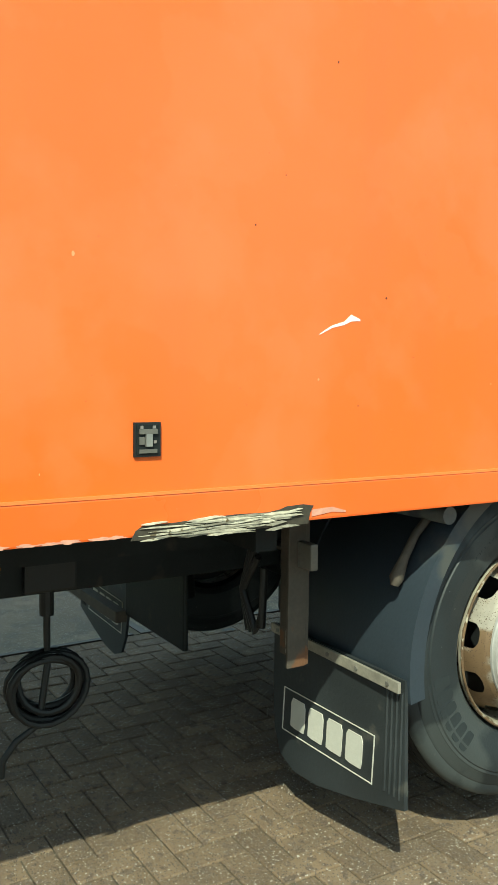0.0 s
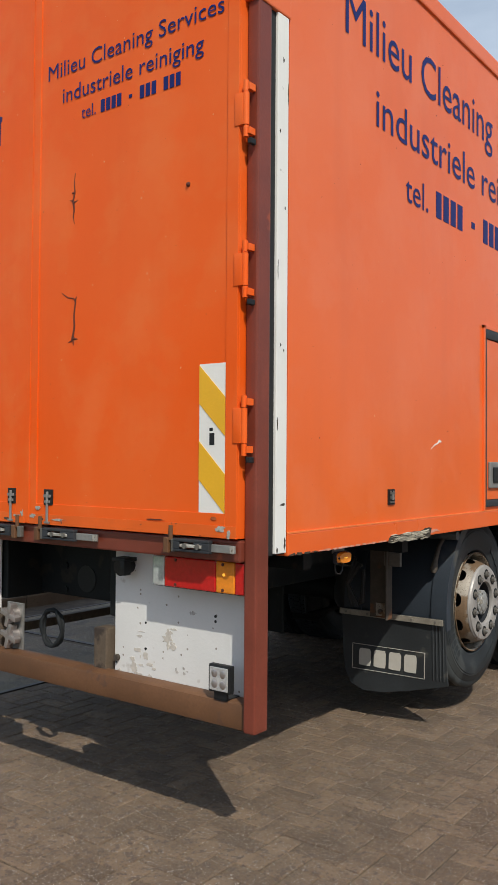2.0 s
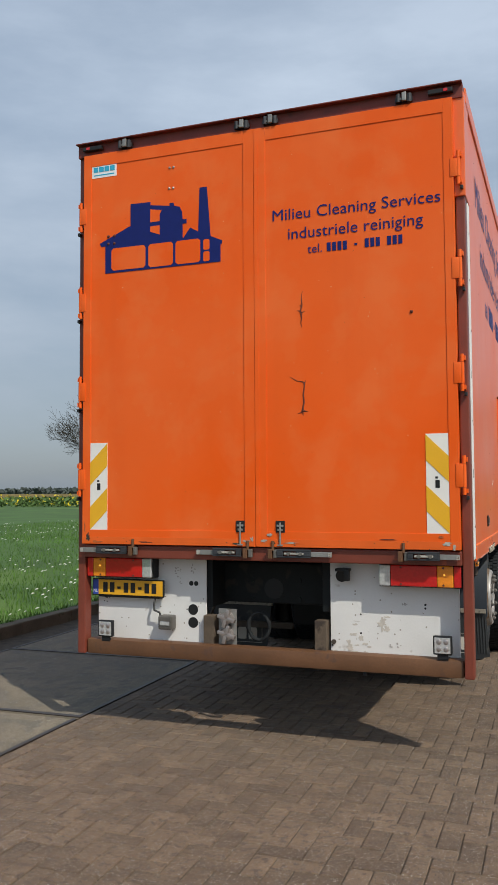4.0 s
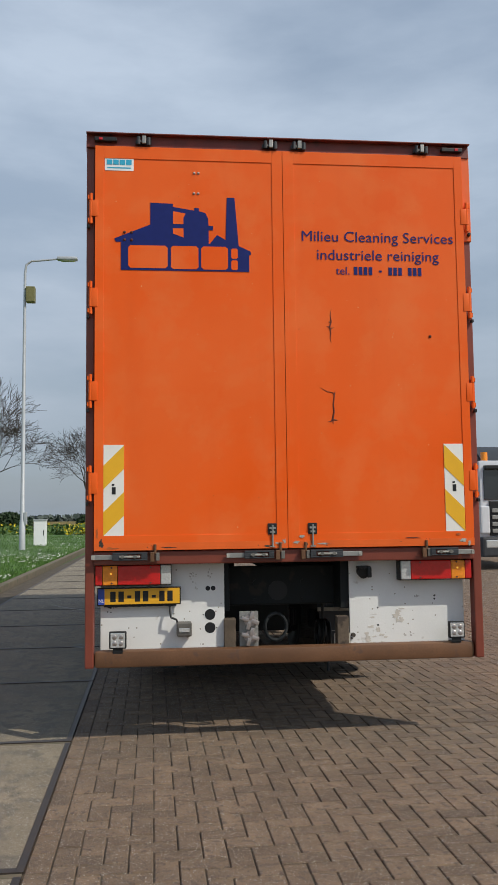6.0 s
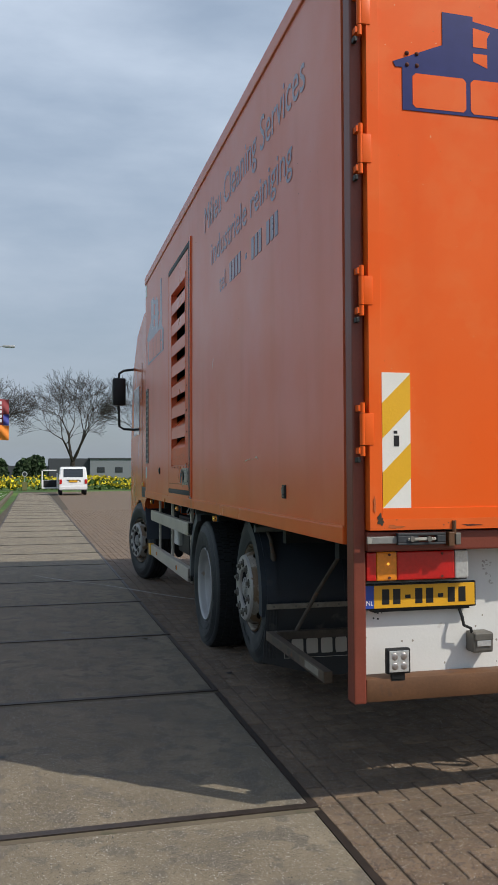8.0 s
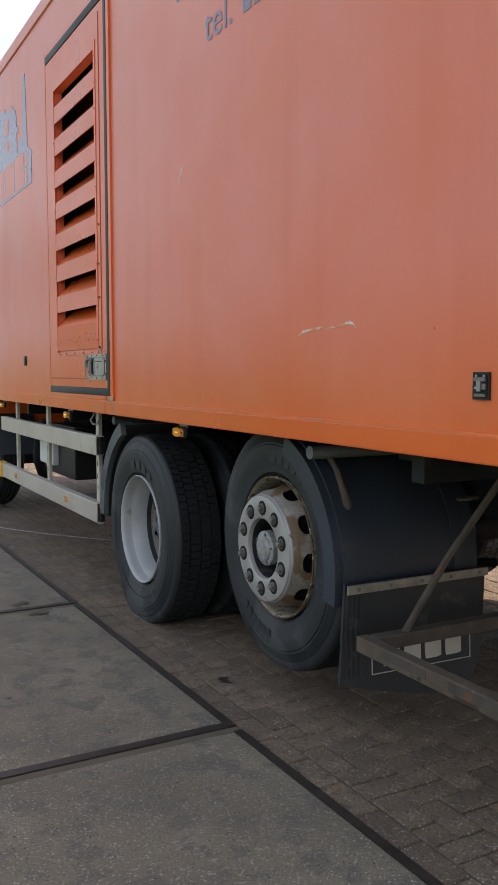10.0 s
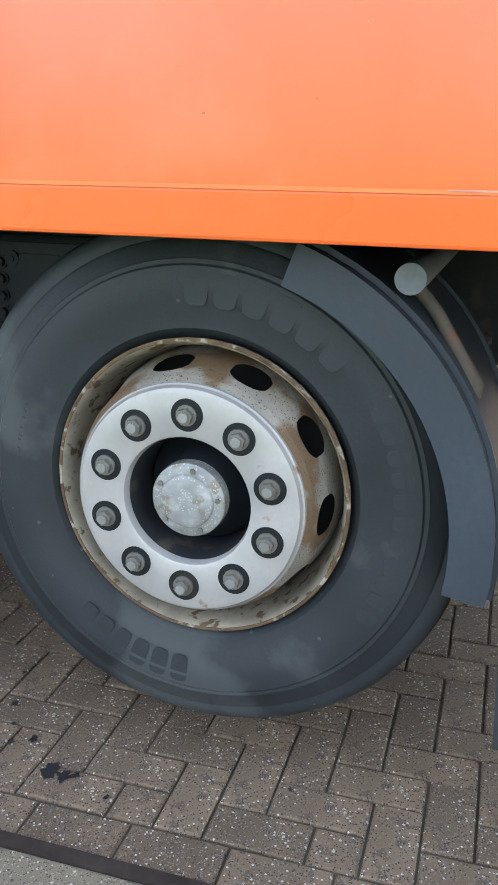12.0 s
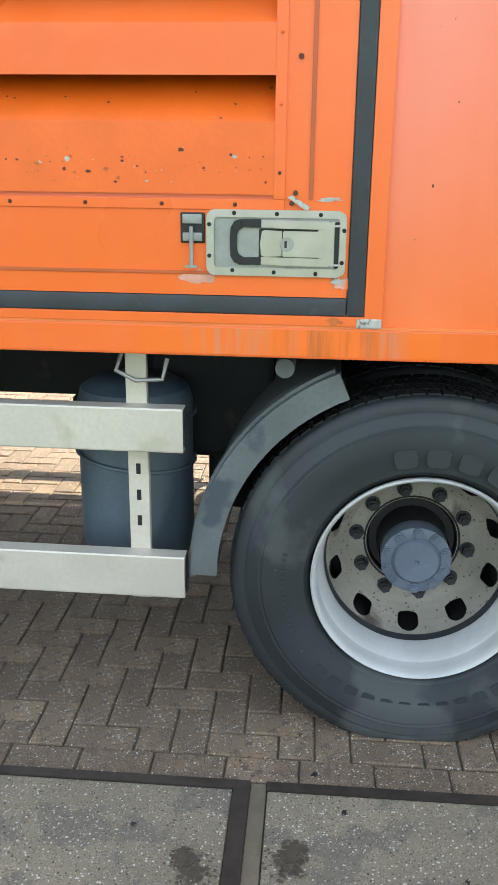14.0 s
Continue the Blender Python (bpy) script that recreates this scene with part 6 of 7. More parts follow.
    part("support_tube", bm, DUSTY, g2, smooth=True)

# ---- chassis ----
for s in (-1, 1):
    a, b = sorted((s * 0.36, s * 0.44))
    part("frame_rail", boxes((a, b, 0.17, 8.9, 0.79, 1.10), bev=0.006), CHASSIS, truck)
    a, b = sorted((s * 0.30, s * 1.15))
    for y in (0.55, 1.45, 5.2, 6.4):
        part("cross_bearer", boxes((a, b, y - 0.03, y + 0.03, 1.02, 1.115)), CHASSIS, truck)
    # hanger bracket between the axles
    X = s * 0.445
    outline = [(3.242, 0.79), (3.252, 1.03), (2.952, 1.03), (2.962, 0.79), (3.037, 0.30), (3.172, 0.30)]
    bm = bmesh.new()
    loops = [outline] + [[(3.097 + r * math.cos(k * math.tau / 28), z + r * math.sin(k * math.tau / 28)) for k in range(28)] for z, r in ((0.69, 0.064), (0.50, 0.036))]
    for x in (X, X + s * 0.02):
        es = []
        for lp in loops:
            vs = [bm.verts.new((x, *p)) for p in lp]
            es += [bm.edges.new((vs[k], vs[(k + 1) % len(vs)])) for k in range(len(vs))]
        bmesh.ops.triangle_fill(bm, edges=es, use_beauty=True)
    bm.verts.ensure_lookup_table()
    half, at = len(bm.verts) // 2, 0
    for lp in loops:
        for k in range(len(lp)):
            q = (k + 1) % len(lp)
            bm.faces.new((bm.verts[at + k], bm.verts[at + q], bm.verts[half + at + q], bm.verts[half + at + k]))
        at += len(lp)
    br = part("hanger_bracket", bm, BRACKET, truck, "dark cast suspension bracket with two round holes")
    for p, q, r in (((3.242, 0.79), (3.172, 0.30), 0.016), ((2.962, 0.79), (3.037, 0.30), 0.016), ((3.252, 0.80), (2.952, 0.80), 0.013), ((3.252, 1.03), (3.252, 0.80), 0.013), ((2.952, 1.03), (2.952, 0.80), 0.013), ((3.187, 0.29), (3.017, 0.29), 0.016)):
        bm = bmesh.new()
        tube(bm, [(X + s * 0.028, *p), (X + s * 0.028, *q)], r, 8)
        part("bracket_rib", bm, BRACKET, br, smooth=True)
    for z, r in ((0.69, 0.068), (0.50, 0.040)):
        bm = bmesh.new()
        tube(bm, [(X + s * 0.021, 3.097 + r * math.cos(k * math.tau / 28), z + r * math.sin(k * math.tau / 28)) for k in range(29)], 0.005, 6)
        part("hole_rim", bm, BRACKET, br, smooth=True)
    for y in (3.217, 2.979):
        for k in range(4):
            z = 0.838 + k * 0.046
            bm = bmesh.new()
            tube(bm, [(X + s * 0.02, y, z), (X + s * 0.026, y, z)], 0.019, 14)
            tube(bm, [(X + s * 0.026, y, z), (X + s * 0.040, y, z)], 0.0145, 6)
            part("bracket_bolt", bm, BRACKET, br)
    for y, z in ((3.182, 0.985), (3.182, 0.842), (3.017, 0.985), (3.017, 0.838)):
        bm = bmesh.new()
        tube(bm, [(X + s * 0.02, y, z), (X + s * 0.030, y, z)], 0.021, 16)
        tube(bm, [(X + s * 0.030, y, z), (X + s * 0.034, y, z)], 0.009, 10)
        part("plate_stud", bm, BRACKET, br)
    part("reflector", boxes((min(X + s * 0.028, X + s * 0.036), max(X + s * 0.028, X + s * 0.036), 3.066, 3.111, 0.822, 0.858), bev=0.002), AMBER, br, "amber reflector")
    part("reflector", boxes((min(X + s * 0.028, X + s * 0.036), max(X + s * 0.028, X + s * 0.036), 3.111, 3.156, 0.822, 0.858), bev=0.002), AMBER, br, "amber reflector")
    bm = bmesh.new()
    prism(bm, [(3.032, 0.85), (3.042, 0.82), (3.157, 0.815), (3.162, 0.85), (3.192, 0.86), (3.192, 0.965), (3.167, 0.97), (3.157, 1.0), (3.037, 1.0), (3.032, 0.97), (3.007, 0.965), (3.007, 0.86)], 0.007, lambda u, v, w: (X + s * (0.0205 + w), u, v))
    part("back_plate", bm, BRACKET, br)
    bm = bmesh.new()
    tube(bm, [(X, 2.75, 0.34), (X, 2.92, 0.31), (X, 3.097, 0.285), (X, 3.29, 0.31), (X, 3.6, 0.34)], [0.03, 0.022, 0.045, 0.022, 0.03], 10)
    part("torque_arm", bm, CHASSIS, truck, smooth=True)
    # round bolted plates on the frame either side of the bracket
    for yc in (3.36, 2.90):
        bm = bmesh.new()
        tube(bm, [(s * 0.455, yc, 0.93), (s * 0.468, yc, 0.93)], 0.125, 28)
        rp = part("round_plate", bm, CHASSIS, truck)
        for k in range(9):
            a = k * math.tau / 9
            bm = bmesh.new()
            p = (yc + 0.098 * math.cos(a), 0.93 + 0.098 * math.sin(a))
            tube(bm, [(s * 0.468, *p), (s * 0.474, *p)], 0.017, 12)
            tube(bm, [(s * 0.474, *p), (s * 0.486, *p)], 0.012, 6)
            part("plate_bolt", bm, BRACKET, rp)
    # side plate of the frame with bolts
    part("side_plate", boxes((min(s * 0.44, s * 0.455), max(s * 0.44, s * 0.455), 2.7, 4.1, 0.86, 1.05), bev=0.01), CHASSIS, truck)
    for k in range(7):
        bm = bmesh.new()
        y = 2.78 + k * 0.2
        tube(bm, [(s * 0.455, y, 0.99 - 0.05 * (k % 2)), (s * 0.472, y, 0.99 - 0.05 * (k % 2))], 0.018, 8)
        part("frame_bolt", bm, CHASSIS, truck)
    # air bellows
    for y in (3.43, 4.15, 2.05):
        bm = bmesh.new()
        prof = [(0.60, 0.05), (0.60, 0.11), (0.64, 0.13), (0.72, 0.13), (0.76, 0.12), (0.80, 0.13), (0.85, 0.12), (0.86, 0.05)]
        rings = []
        for z, r in prof:
            rings.append([bm.verts.new((s * 0.52 + r * math.cos(k * math.tau / 20), y + r * math.sin(k * math.tau / 20), z)) for k in range(20)])
        for a, b in zip(rings, rings[1:]):
            for k in range(20):
                bm.faces.new((a[k], a[(k + 1) % 20], b[(k + 1) % 20], b[k]))
        bel = part("air_bellows", bm, BLACK, truck, smooth=True)
        bm = bmesh.new()
        tube(bm, [(s * 0.52, y, 0.858), (s * 0.52, y, 0.868), (s * 0.52, y, 0.876)], [0.145, 0.145, 0.135], 28)
        part("bellows_plate", bm, NUT, bel, "worn steel top plate", smooth=True)
        bm = bmesh.new()
        tube(bm, [(s * 0.52, y, 0.60), (s * 0.52, y, 0.44)], [0.05, 0.06], 14)
        part("bellows_foot", bm, CHASSIS, bel, smooth=True)
for y in (TAG_Y, DRV_Y, FRT_Y):
    bm = bmesh.new()
    z = {TAG_Y: TAG_Z, DRV_Y: DRV_Z, FRT_Y: 0.5}[y]
    tube(bm, [(-0.9, y, z), (-0.3, y, z), (0.3, y, z), (0.9, y, z)], [0.09, 0.08, 0.08, 0.09], 14)
    if y == DRV_Y:
        bmesh.ops.create_uvsphere(bm, u_segments=18, v_segments=12, radius=0.22, matrix=Matrix.Translation((0, y, z)))
    part("axle", bm, CHASSIS, truck, smooth=True)
# rear cross member with its round hole, spare air tank under the tail
part("cross_member", boxes((-0.42, 0.42, 0.38, 0.42, 0.80, 1.06), bev=0.01), CHASSIS, truck)
bm = bmesh.new()
tube(bm, [(-0.02, 0.376, 0.895), (-0.02, 0.379, 0.895)], 0.065, 24)
part("tow_hole", bm, BLACK, truck)
for dx in (-0.15, 0.17):
    for z in (0.83, 0.95):
        bm = bmesh.new()
        tube(bm, [(-0.02 + dx, 0.37, z), (-0.02 + dx, 0.379, z)], 0.018, 10)
        part("member_bolt", bm, CHASSIS, truck)
tb = part("tail_bracket", boxes((0.80, 0.93, 1.72, 1.735, 0.62, 1.11), bev=0.004), RUSTBAR, truck, "grimy hanging steel bracket")
part("bracket_flange", boxes((0.925, 0.935, 1.66, 1.72, 0.62, 1.11), bev=0.003), RUSTBAR, tb)
part("bracket_clip", boxes((0.90, 1.0, 1.69, 1.715, 0.91, 0.985), bev=0.006), NUT, tb)
bm = bmesh.new()
tube(bm, [(0.87, 1.705, 0.655), (0.87, 1.72, 0.655)], 0.014, 10)
part("bracket_bolt", bm, RUSTBAR, tb)
part("bracket_scab", boxes((0.84, 0.925, 1.715, 1.7185, 0.63, 0.70), bev=0.001), RUST, tb)
part("hanging_beam", boxes((0.60, 0.66, 0.60, 1.80, 0.93, 1.05)), CHASSIS, truck)
for k in range(3):
    bm = bmesh.new()
    tube(bm, [(0.74 + 0.015 * k, 1.66, 0.95 - 0.02 * k), (0.70, 1.65, 0.80), (0.72 + 0.02 * k, 1.66, 0.68), (0.78, 1.67, 0.70 + 0.02 * k), (0.79, 1.67, 0.88)], 0.012, 8)
    part("tied_hose", bm, BLACK, truck, "black hose tied under the body", smooth=True)
# dark lumber under the tail floor
for x, y0, y1, z0 in ((0.95, 0.30, 1.75, 1.06), (0.05, 0.42, 1.9, 1.05), (-0.95, 0.30, 1.75, 1.06)):
    part("floor_bearer", boxes((x - 0.04, x + 0.04, y0, y1, z0, 1.118)), CHASSIS, truck)
bm = bmesh.new()
box(bm, 0.37, 0.47, 1.05, 1.21, 0.80, 1.08, bev=0.008)
tube(bm, [(0.42, 1.13, 0.82), (0.42, 1.13, 0.72)], 0.022, 10)
part("cable_box", bm, BLACK, truck)
# coiled black hose that hangs from it
bm = bmesh.new()
pts = [(0.42, 1.13, 0.86), (0.42, 1.13, 0.70), (0.42, 1.13, 0.63)]
rnd = random.Random(3)
for k in range(7 * 20 + 1):
    a = math.pi / 2 - k * math.tau / 20
    r = 0.102 + 0.018 * math.sin(k * 0.083 * 1.9) + 0.006 * math.sin(k * 0.7)
    pts.append((0.42 + 0.035 * math.sin(k * 0.137), 1.13 + r * math.cos(a) * 1.05, 0.505 + r * 0.9 * math.sin(a)))
pts += [(0.43, 1.10, 0.39), (0.43, 1.03, 0.35), (0.43, 0.99, 0.30), (0.43, 0.985, 0.25)]
tube(bm, pts, 0.011, 8)
part("hose_coil", bm, BLACK, truck, "coiled black hose hanging under the body", smooth=True)
bm = bmesh.new()
pts = [(-0.10, 0.20, 0.75 + 0)]
for k in range(33):
    a = k * math.tau / 16
    pts.append((-0.06 + 0.07 * math.cos(a), 0.20 + 0.01 * math.sin(k), 0.68 + 0.085 * math.sin(a)))
tube(bm, pts[1:], 0.010, 8)
part("cable_loop", bm, TREAD, truck, "black cable loop", smooth=True)
# short bar and brace behind the nearside flap
bar = part("underrun_bar", boxes((-1.198, -1.152, 0.62, 1.700, 0.420, 0.474), bev=0.005), OLD_BEAM, truck, "scraped brown steel side bar behind the flap")
part("cross_tie", boxes((-1.150, -0.30, 1.640, 1.690, 0.428, 0.476), bev=0.005), RUSTBAR, bar)
part("bar_end", boxes((-1.190, -1.160, 1.7002, 1.7025, 0.428, 0.466)), BLACK, bar)
for y in (0.80, 1.12, 1.44):
    part("worn_patch", boxes((-1.1995, -1.1982, y - 0.10, y + 0.12, 0.424 + 0.01 * y, 0.468), bev=0.0005), DULL_STRIP if y < 1 else RUSTBAR, bar)
bm = bmesh.new()
tube(bm, [(-1.02, 1.665, 0.470), (-0.90, 1.60, 0.72), (-0.72, 1.48, 1.06)], 0.013, 8)
part("brace", bm, RUSTBAR, bar, smooth=True)
# dark plate added in front of the rear axle to block the bright view through
part("gear_guard", boxes((-0.30, 0.24, 1.68, 1.70, 0.46, 0.82), bev=0.01), CHASSIS, truck)

# ---- side guard ----
for s in (-1, 1):
    bm = bmesh.new()
    guard = None
    for z0, z1 in ((0.850, 0.968), (0.430, 0.552)):
        a, b = sorted((s * 1.190, s * 1.215))
        bm = bmesh.new()
        prism(bm, [(1.165, z0), (1.213, z0), (1.215, z0 + 0.004), (1.215, z1 - 0.004), (1.213, z1), (1.165, z1), (1.165, z1 - 0.004), (1.209, z1 - 0.005), (1.209, z0 + 0.005), (1.165, z0 + 0.004)], 2.692, lambda u, v, w: (s * u, 4.428 + w, v))
        ob = part("guard_rail", bm, ALU, truck if guard is None else guard, "dull aluminium side guard rail")
        guard = guard or ob
        part("rail_end", boxes((min(s * 1.166, s * 1.189), max(s * 1.166, s * 1.189), 4.425, 4.4278, z0 + 0.005, z1 - 0.005)), BLACK, guard)
    for y in (4.558, 5.75, 6.75):
        a, b = sorted((s * 1.140, s * 1.164))
        part("guard_post", boxes((a, b, y - 0.028, y + 0.028, 0.40, 1.112), bev=0.003), ALU, guard)
        for k in range(3):
            part("post_slot", boxes((min(s * 1.1635, s * 1.165), max(s * 1.1635, s * 1.165), y - 0.006, y + 0.006, 0.62 + k * 0.075, 0.65 + k * 0.075)), BLACK, guard)
    bm = bmesh.new()
    tube(bm, [(s * 1.17, 4.593, 1.10), (s * 1.19, 4.603, 1.06), (s * 1.19, 4.553, 1.035), (s * 1.19, 4.483, 1.04), (s * 1.17, 4.473, 1.09)], 0.006, 8)
    part("locking_pin", bm, STEEL, guard, smooth=True)
    part("yellow_cap", boxes((min(s * 1.17, s * 1.23), max(s * 1.17, s * 1.23), 7.12, 7.25, 0.425, 0.56), bev=0.008), TAPE_Y, guard, "yellow end cap")
    for y in (5.1, 6.6):
        part("side_reflector", boxes((min(s * 1.214, s * 1.220), max(s * 1.214, s * 1.220), y - 0.03, y + 0.03, 0.47, 0.51), bev=0.002), AMBER, guard)
# unidentified dark box between tank and wheel, and a block added over a sunlit gap
part("air_drier", boxes((-0.74, -0.50, 4.22, 4.60, 0.68, 1.09), bev=0.02), CHASSIS, truck)
part("wheel_bracket", boxes((-0.72, -0.55, 4.20, 4.43, 0.50, 0.70), bev=0.02), CHASSIS, truck)
# upright tank behind the guard
bm = bmesh.new()
rings = []
for z, r in ((0.40, 0.12), (0.42, 0.16), (0.46, 0.172), (0.90, 0.172), (0.94, 0.16), (0.965, 0.12), (0.97, 0.03)):
    rings.append([bm.verts.new((-0.86 + r * math.cos(k * math.tau / 36), 4.63 + r * math.sin(k * math.tau / 36), z)) for k in range(36)])
for a, b in zip(rings, rings[1:]):
    for k in range(36):
        bm.faces.new((a[k], a[(k + 1) % 36], b[(k + 1) % 36], b[k]))
bm.faces.new(rings[-1])
tank = part("upright_tank", bm, DRUM, truck, "blue-grey upright tank with a strap", smooth=True)
for z in (0.73, 0.88):
    bm = bmesh.new()
    tube(bm, [(-0.86 + 0.178 * math.cos(k * math.tau / 36), 4.63 + 0.178 * math.sin(k * math.tau / 36), z + 0.02 * math.sin(k * math.tau / 36)) for k in range(37)], 0.006, 6)
    part("tank_strap", bm, DRUM, tank, smooth=True)
part("tank_box", boxes((-1.0, -0.45, 5.6, 6.3, 0.55, 0.95), bev=0.01), BLACK, truck)
part("battery_box", boxes((-1.05, -0.75, 6.05, 6.45, 0.62, 0.86), bev=0.02), WHITE, truck, "white plastic canister")
bm = bmesh.new()
tube(bm, [(-0.95, 6.6, 0.95), (-1.0, 6.62, 0.80), (-0.98, 6.75, 0.6), (-0.9, 6.9, 0.45)], 0.05, 12)
part("exhaust_pipe", bm, CHASSIS, truck, smooth=True)

# ---- cab ----
bm = bmesh.new()
outline = [(7.42, 1.10), (7.42, 3.55), (7.9, 3.56), (8.7, 3.38), (9.25, 2.95), (9.45, 2.35), (9.55, 1.75), (9.55, 0.62), (9.0, 0.62), (8.98, 0.80), (8.78, 1.02), (8.55, 1.10), (8.25, 1.10), (8.02, 1.02), (7.85, 0.82), (7.80, 1.10)]
prism(bm, outline, 2.42, lambda u, v, w: (-1.21 + w, u, v))
bmesh.ops.bevel(bm, geom=[e for e in bm.edges if abs(e.verts[0].co.x - e.verts[1].co.x) < 0.01], offset=0.05, segments=3, affect="EDGES")
cab = part("cab", bm, ORANGE_CAB, truck, "orange sleeper cab", smooth=True)
for s in (-1, 1):
    x0, x1 = sorted((s * 1.205, s * 1.214))
    part("side_window", boxes((x0, x1, 8.42, 9.12, 1.95, 2.62), bev=0.003), GLASS_DARK, cab)
    part("rear_quarter_panel", boxes((x0, x1, 7.58, 7.98, 2.05, 2.85), bev=0.003), ORANGE_CAB, cab)
    part("door_gap", boxes((x0, min(x1, s * 1.2125) if s > 0 else x1, 8.10, 8.115, 1.15, 2.9)), BLACK, cab)
    part("step_panel", boxes((min(s * 1.19, s * 1.225), max(s * 1.19, s * 1.225), 7.45, 8.0, 1.11, 1.24), bev=0.006), FENDER, cab)
    bm = bmesh.new()
    x0, x1 = sorted((s * 0.75, s * 1.20))
    arc_sheet(bm, FRT_Y, 0.52, 0.60, 10, 175, x0, x1, 0.012, 20)
    part("wheel_arch", bm, FENDER, cab, smooth=True)
    part("indicator", boxes((min(s * 1.21, s * 1.228), max(s * 1.21, s * 1.228), 7.88, 7.98, 1.25, 1.30), bev=0.003), AMBER, cab)
mir = bmesh.new()
box(mir, -1.52, -1.33, 9.10, 9.22, 2.40, 2.80, bev=0.03)
mirror = part("door_mirror", mir, BLACK, cab, "black door mirror on bent arms", smooth=True)
bm = bmesh.new()
tube(bm, [(-1.20, 9.12, 2.93), (-1.36, 9.15, 2.91), (-1.42, 9.16, 2.87), (-1.43, 9.16, 2.80)], 0.018, 10)
tube(bm, [(-1.20, 9.12, 2.05), (-1.36, 9.15, 2.06), (-1.42, 9.16, 2.10), (-1.43, 9.16, 2.40)], 0.018, 10)
part("mirror_arm", bm, BLACK, cab, smooth=True)


# ---- surroundings ----
def white_van():
    v = thing("delivery_van", "small white van with its driver's door open", "van", at=(-0.58, 51.5, 0))
    bm = bmesh.new()
    outline = [(0.0, 0.32), (0.0, 0.85), (0.06, 1.10), (0.22, 1.72), (0.35, 1.80), (2.7, 1.80), (3.3, 1.15), (4.3, 0.95), (4.4, 0.35)]
    prism(bm, outline, 1.76, lambda a, b, w: (-0.88 + w * (1.0), a, b))
    for q in bm.verts:
        if q.co.z > 1.0:
            q.co.x *= 1.0 - 0.13 * (q.co.z - 1.0)
    bmesh.ops.bevel(bm, geom=list(bm.edges), offset=0.045, segments=2, affect="EDGES")
    part("body", bm, VAN_W, v, smooth=True)
    gl = boxes((-0.60, 0.60, -0.012, 0.012, -0.26, 0.26), bev=0.01)
    bmesh.ops.transform(gl, matrix=Matrix.Translation((0, 0.125, 1.40)) @ Matrix.Rotation(radians(-14), 4, "X"), verts=gl.verts)
    part("rear_window", gl, GLASS_DARK, v)
    for s in (-1, 1):
        part("tail_lamp", boxes((s * 0.78 - 0.075, s * 0.78 + 0.075, -0.03, 0.05, 0.72, 1.0), bev=0.02), REDLENS, v)
        for y in (0.75, 3.5):
            bm = bmesh.new()
            lathe(bm, [(-0.09, 0.19), (-0.1, 0.28), (-0.08, 0.315), (0.08, 0.315), (0.1, 0.28), (0.09, 0.19)], 28, closed=True)
            wh = part("wheel", bm, TREAD, v, smooth=True)
            wh.location = (s * 0.76, y, 0.315)
    part("bumper", boxes((-0.86, 0.86, -0.06, 0.1, 0.36, 0.58), bev=0.03), VAN_W, v)
    part("number_plate", boxes((-0.26, 0.26, -0.03, 0.01, 0.82, 0.93), bev=0.004), PLATE_Y, v)
    part("plate_trim", boxes((-0.40, 0.40, -0.02, 0.02, 0.94, 0.98), bev=0.004), BLACK, v)
    bm = bmesh.new()
    tube(bm, [(0.42, -0.01, 0.90), (0.42, 0.02, 0.90)], 0.06, 16)
    part("tailgate_badge", bm, CHROME, v)
    dm = Matrix.Translation((-0.90, 2.9, 0)) @ Matrix.Rotation(radians(-72), 4, "Z")
    bm = bmesh.new()
    for r in ((-0.03, 0.03, -1.1, -1.02, 0.40, 1.55), (-0.03, 0.03, -1.02, 0.0, 0.38, 0.95), (-0.03, 0.03, -1.02, -0.1, 1.55, 1.62), (-0.03, 0.03, -0.08, 0.0, 0.95, 1.4)):
        box(bm, *r, bev=0.01, m=dm)
    part("open_door", bm, VAN_W, v, "white front door standing open")
    bm = bmesh.new()
    box(bm, -0.040, 0.040, -0.98, -0.1, 0.48, 0.93, m=dm)
    part("door_lining", bm, BLACK, v)


white_van()


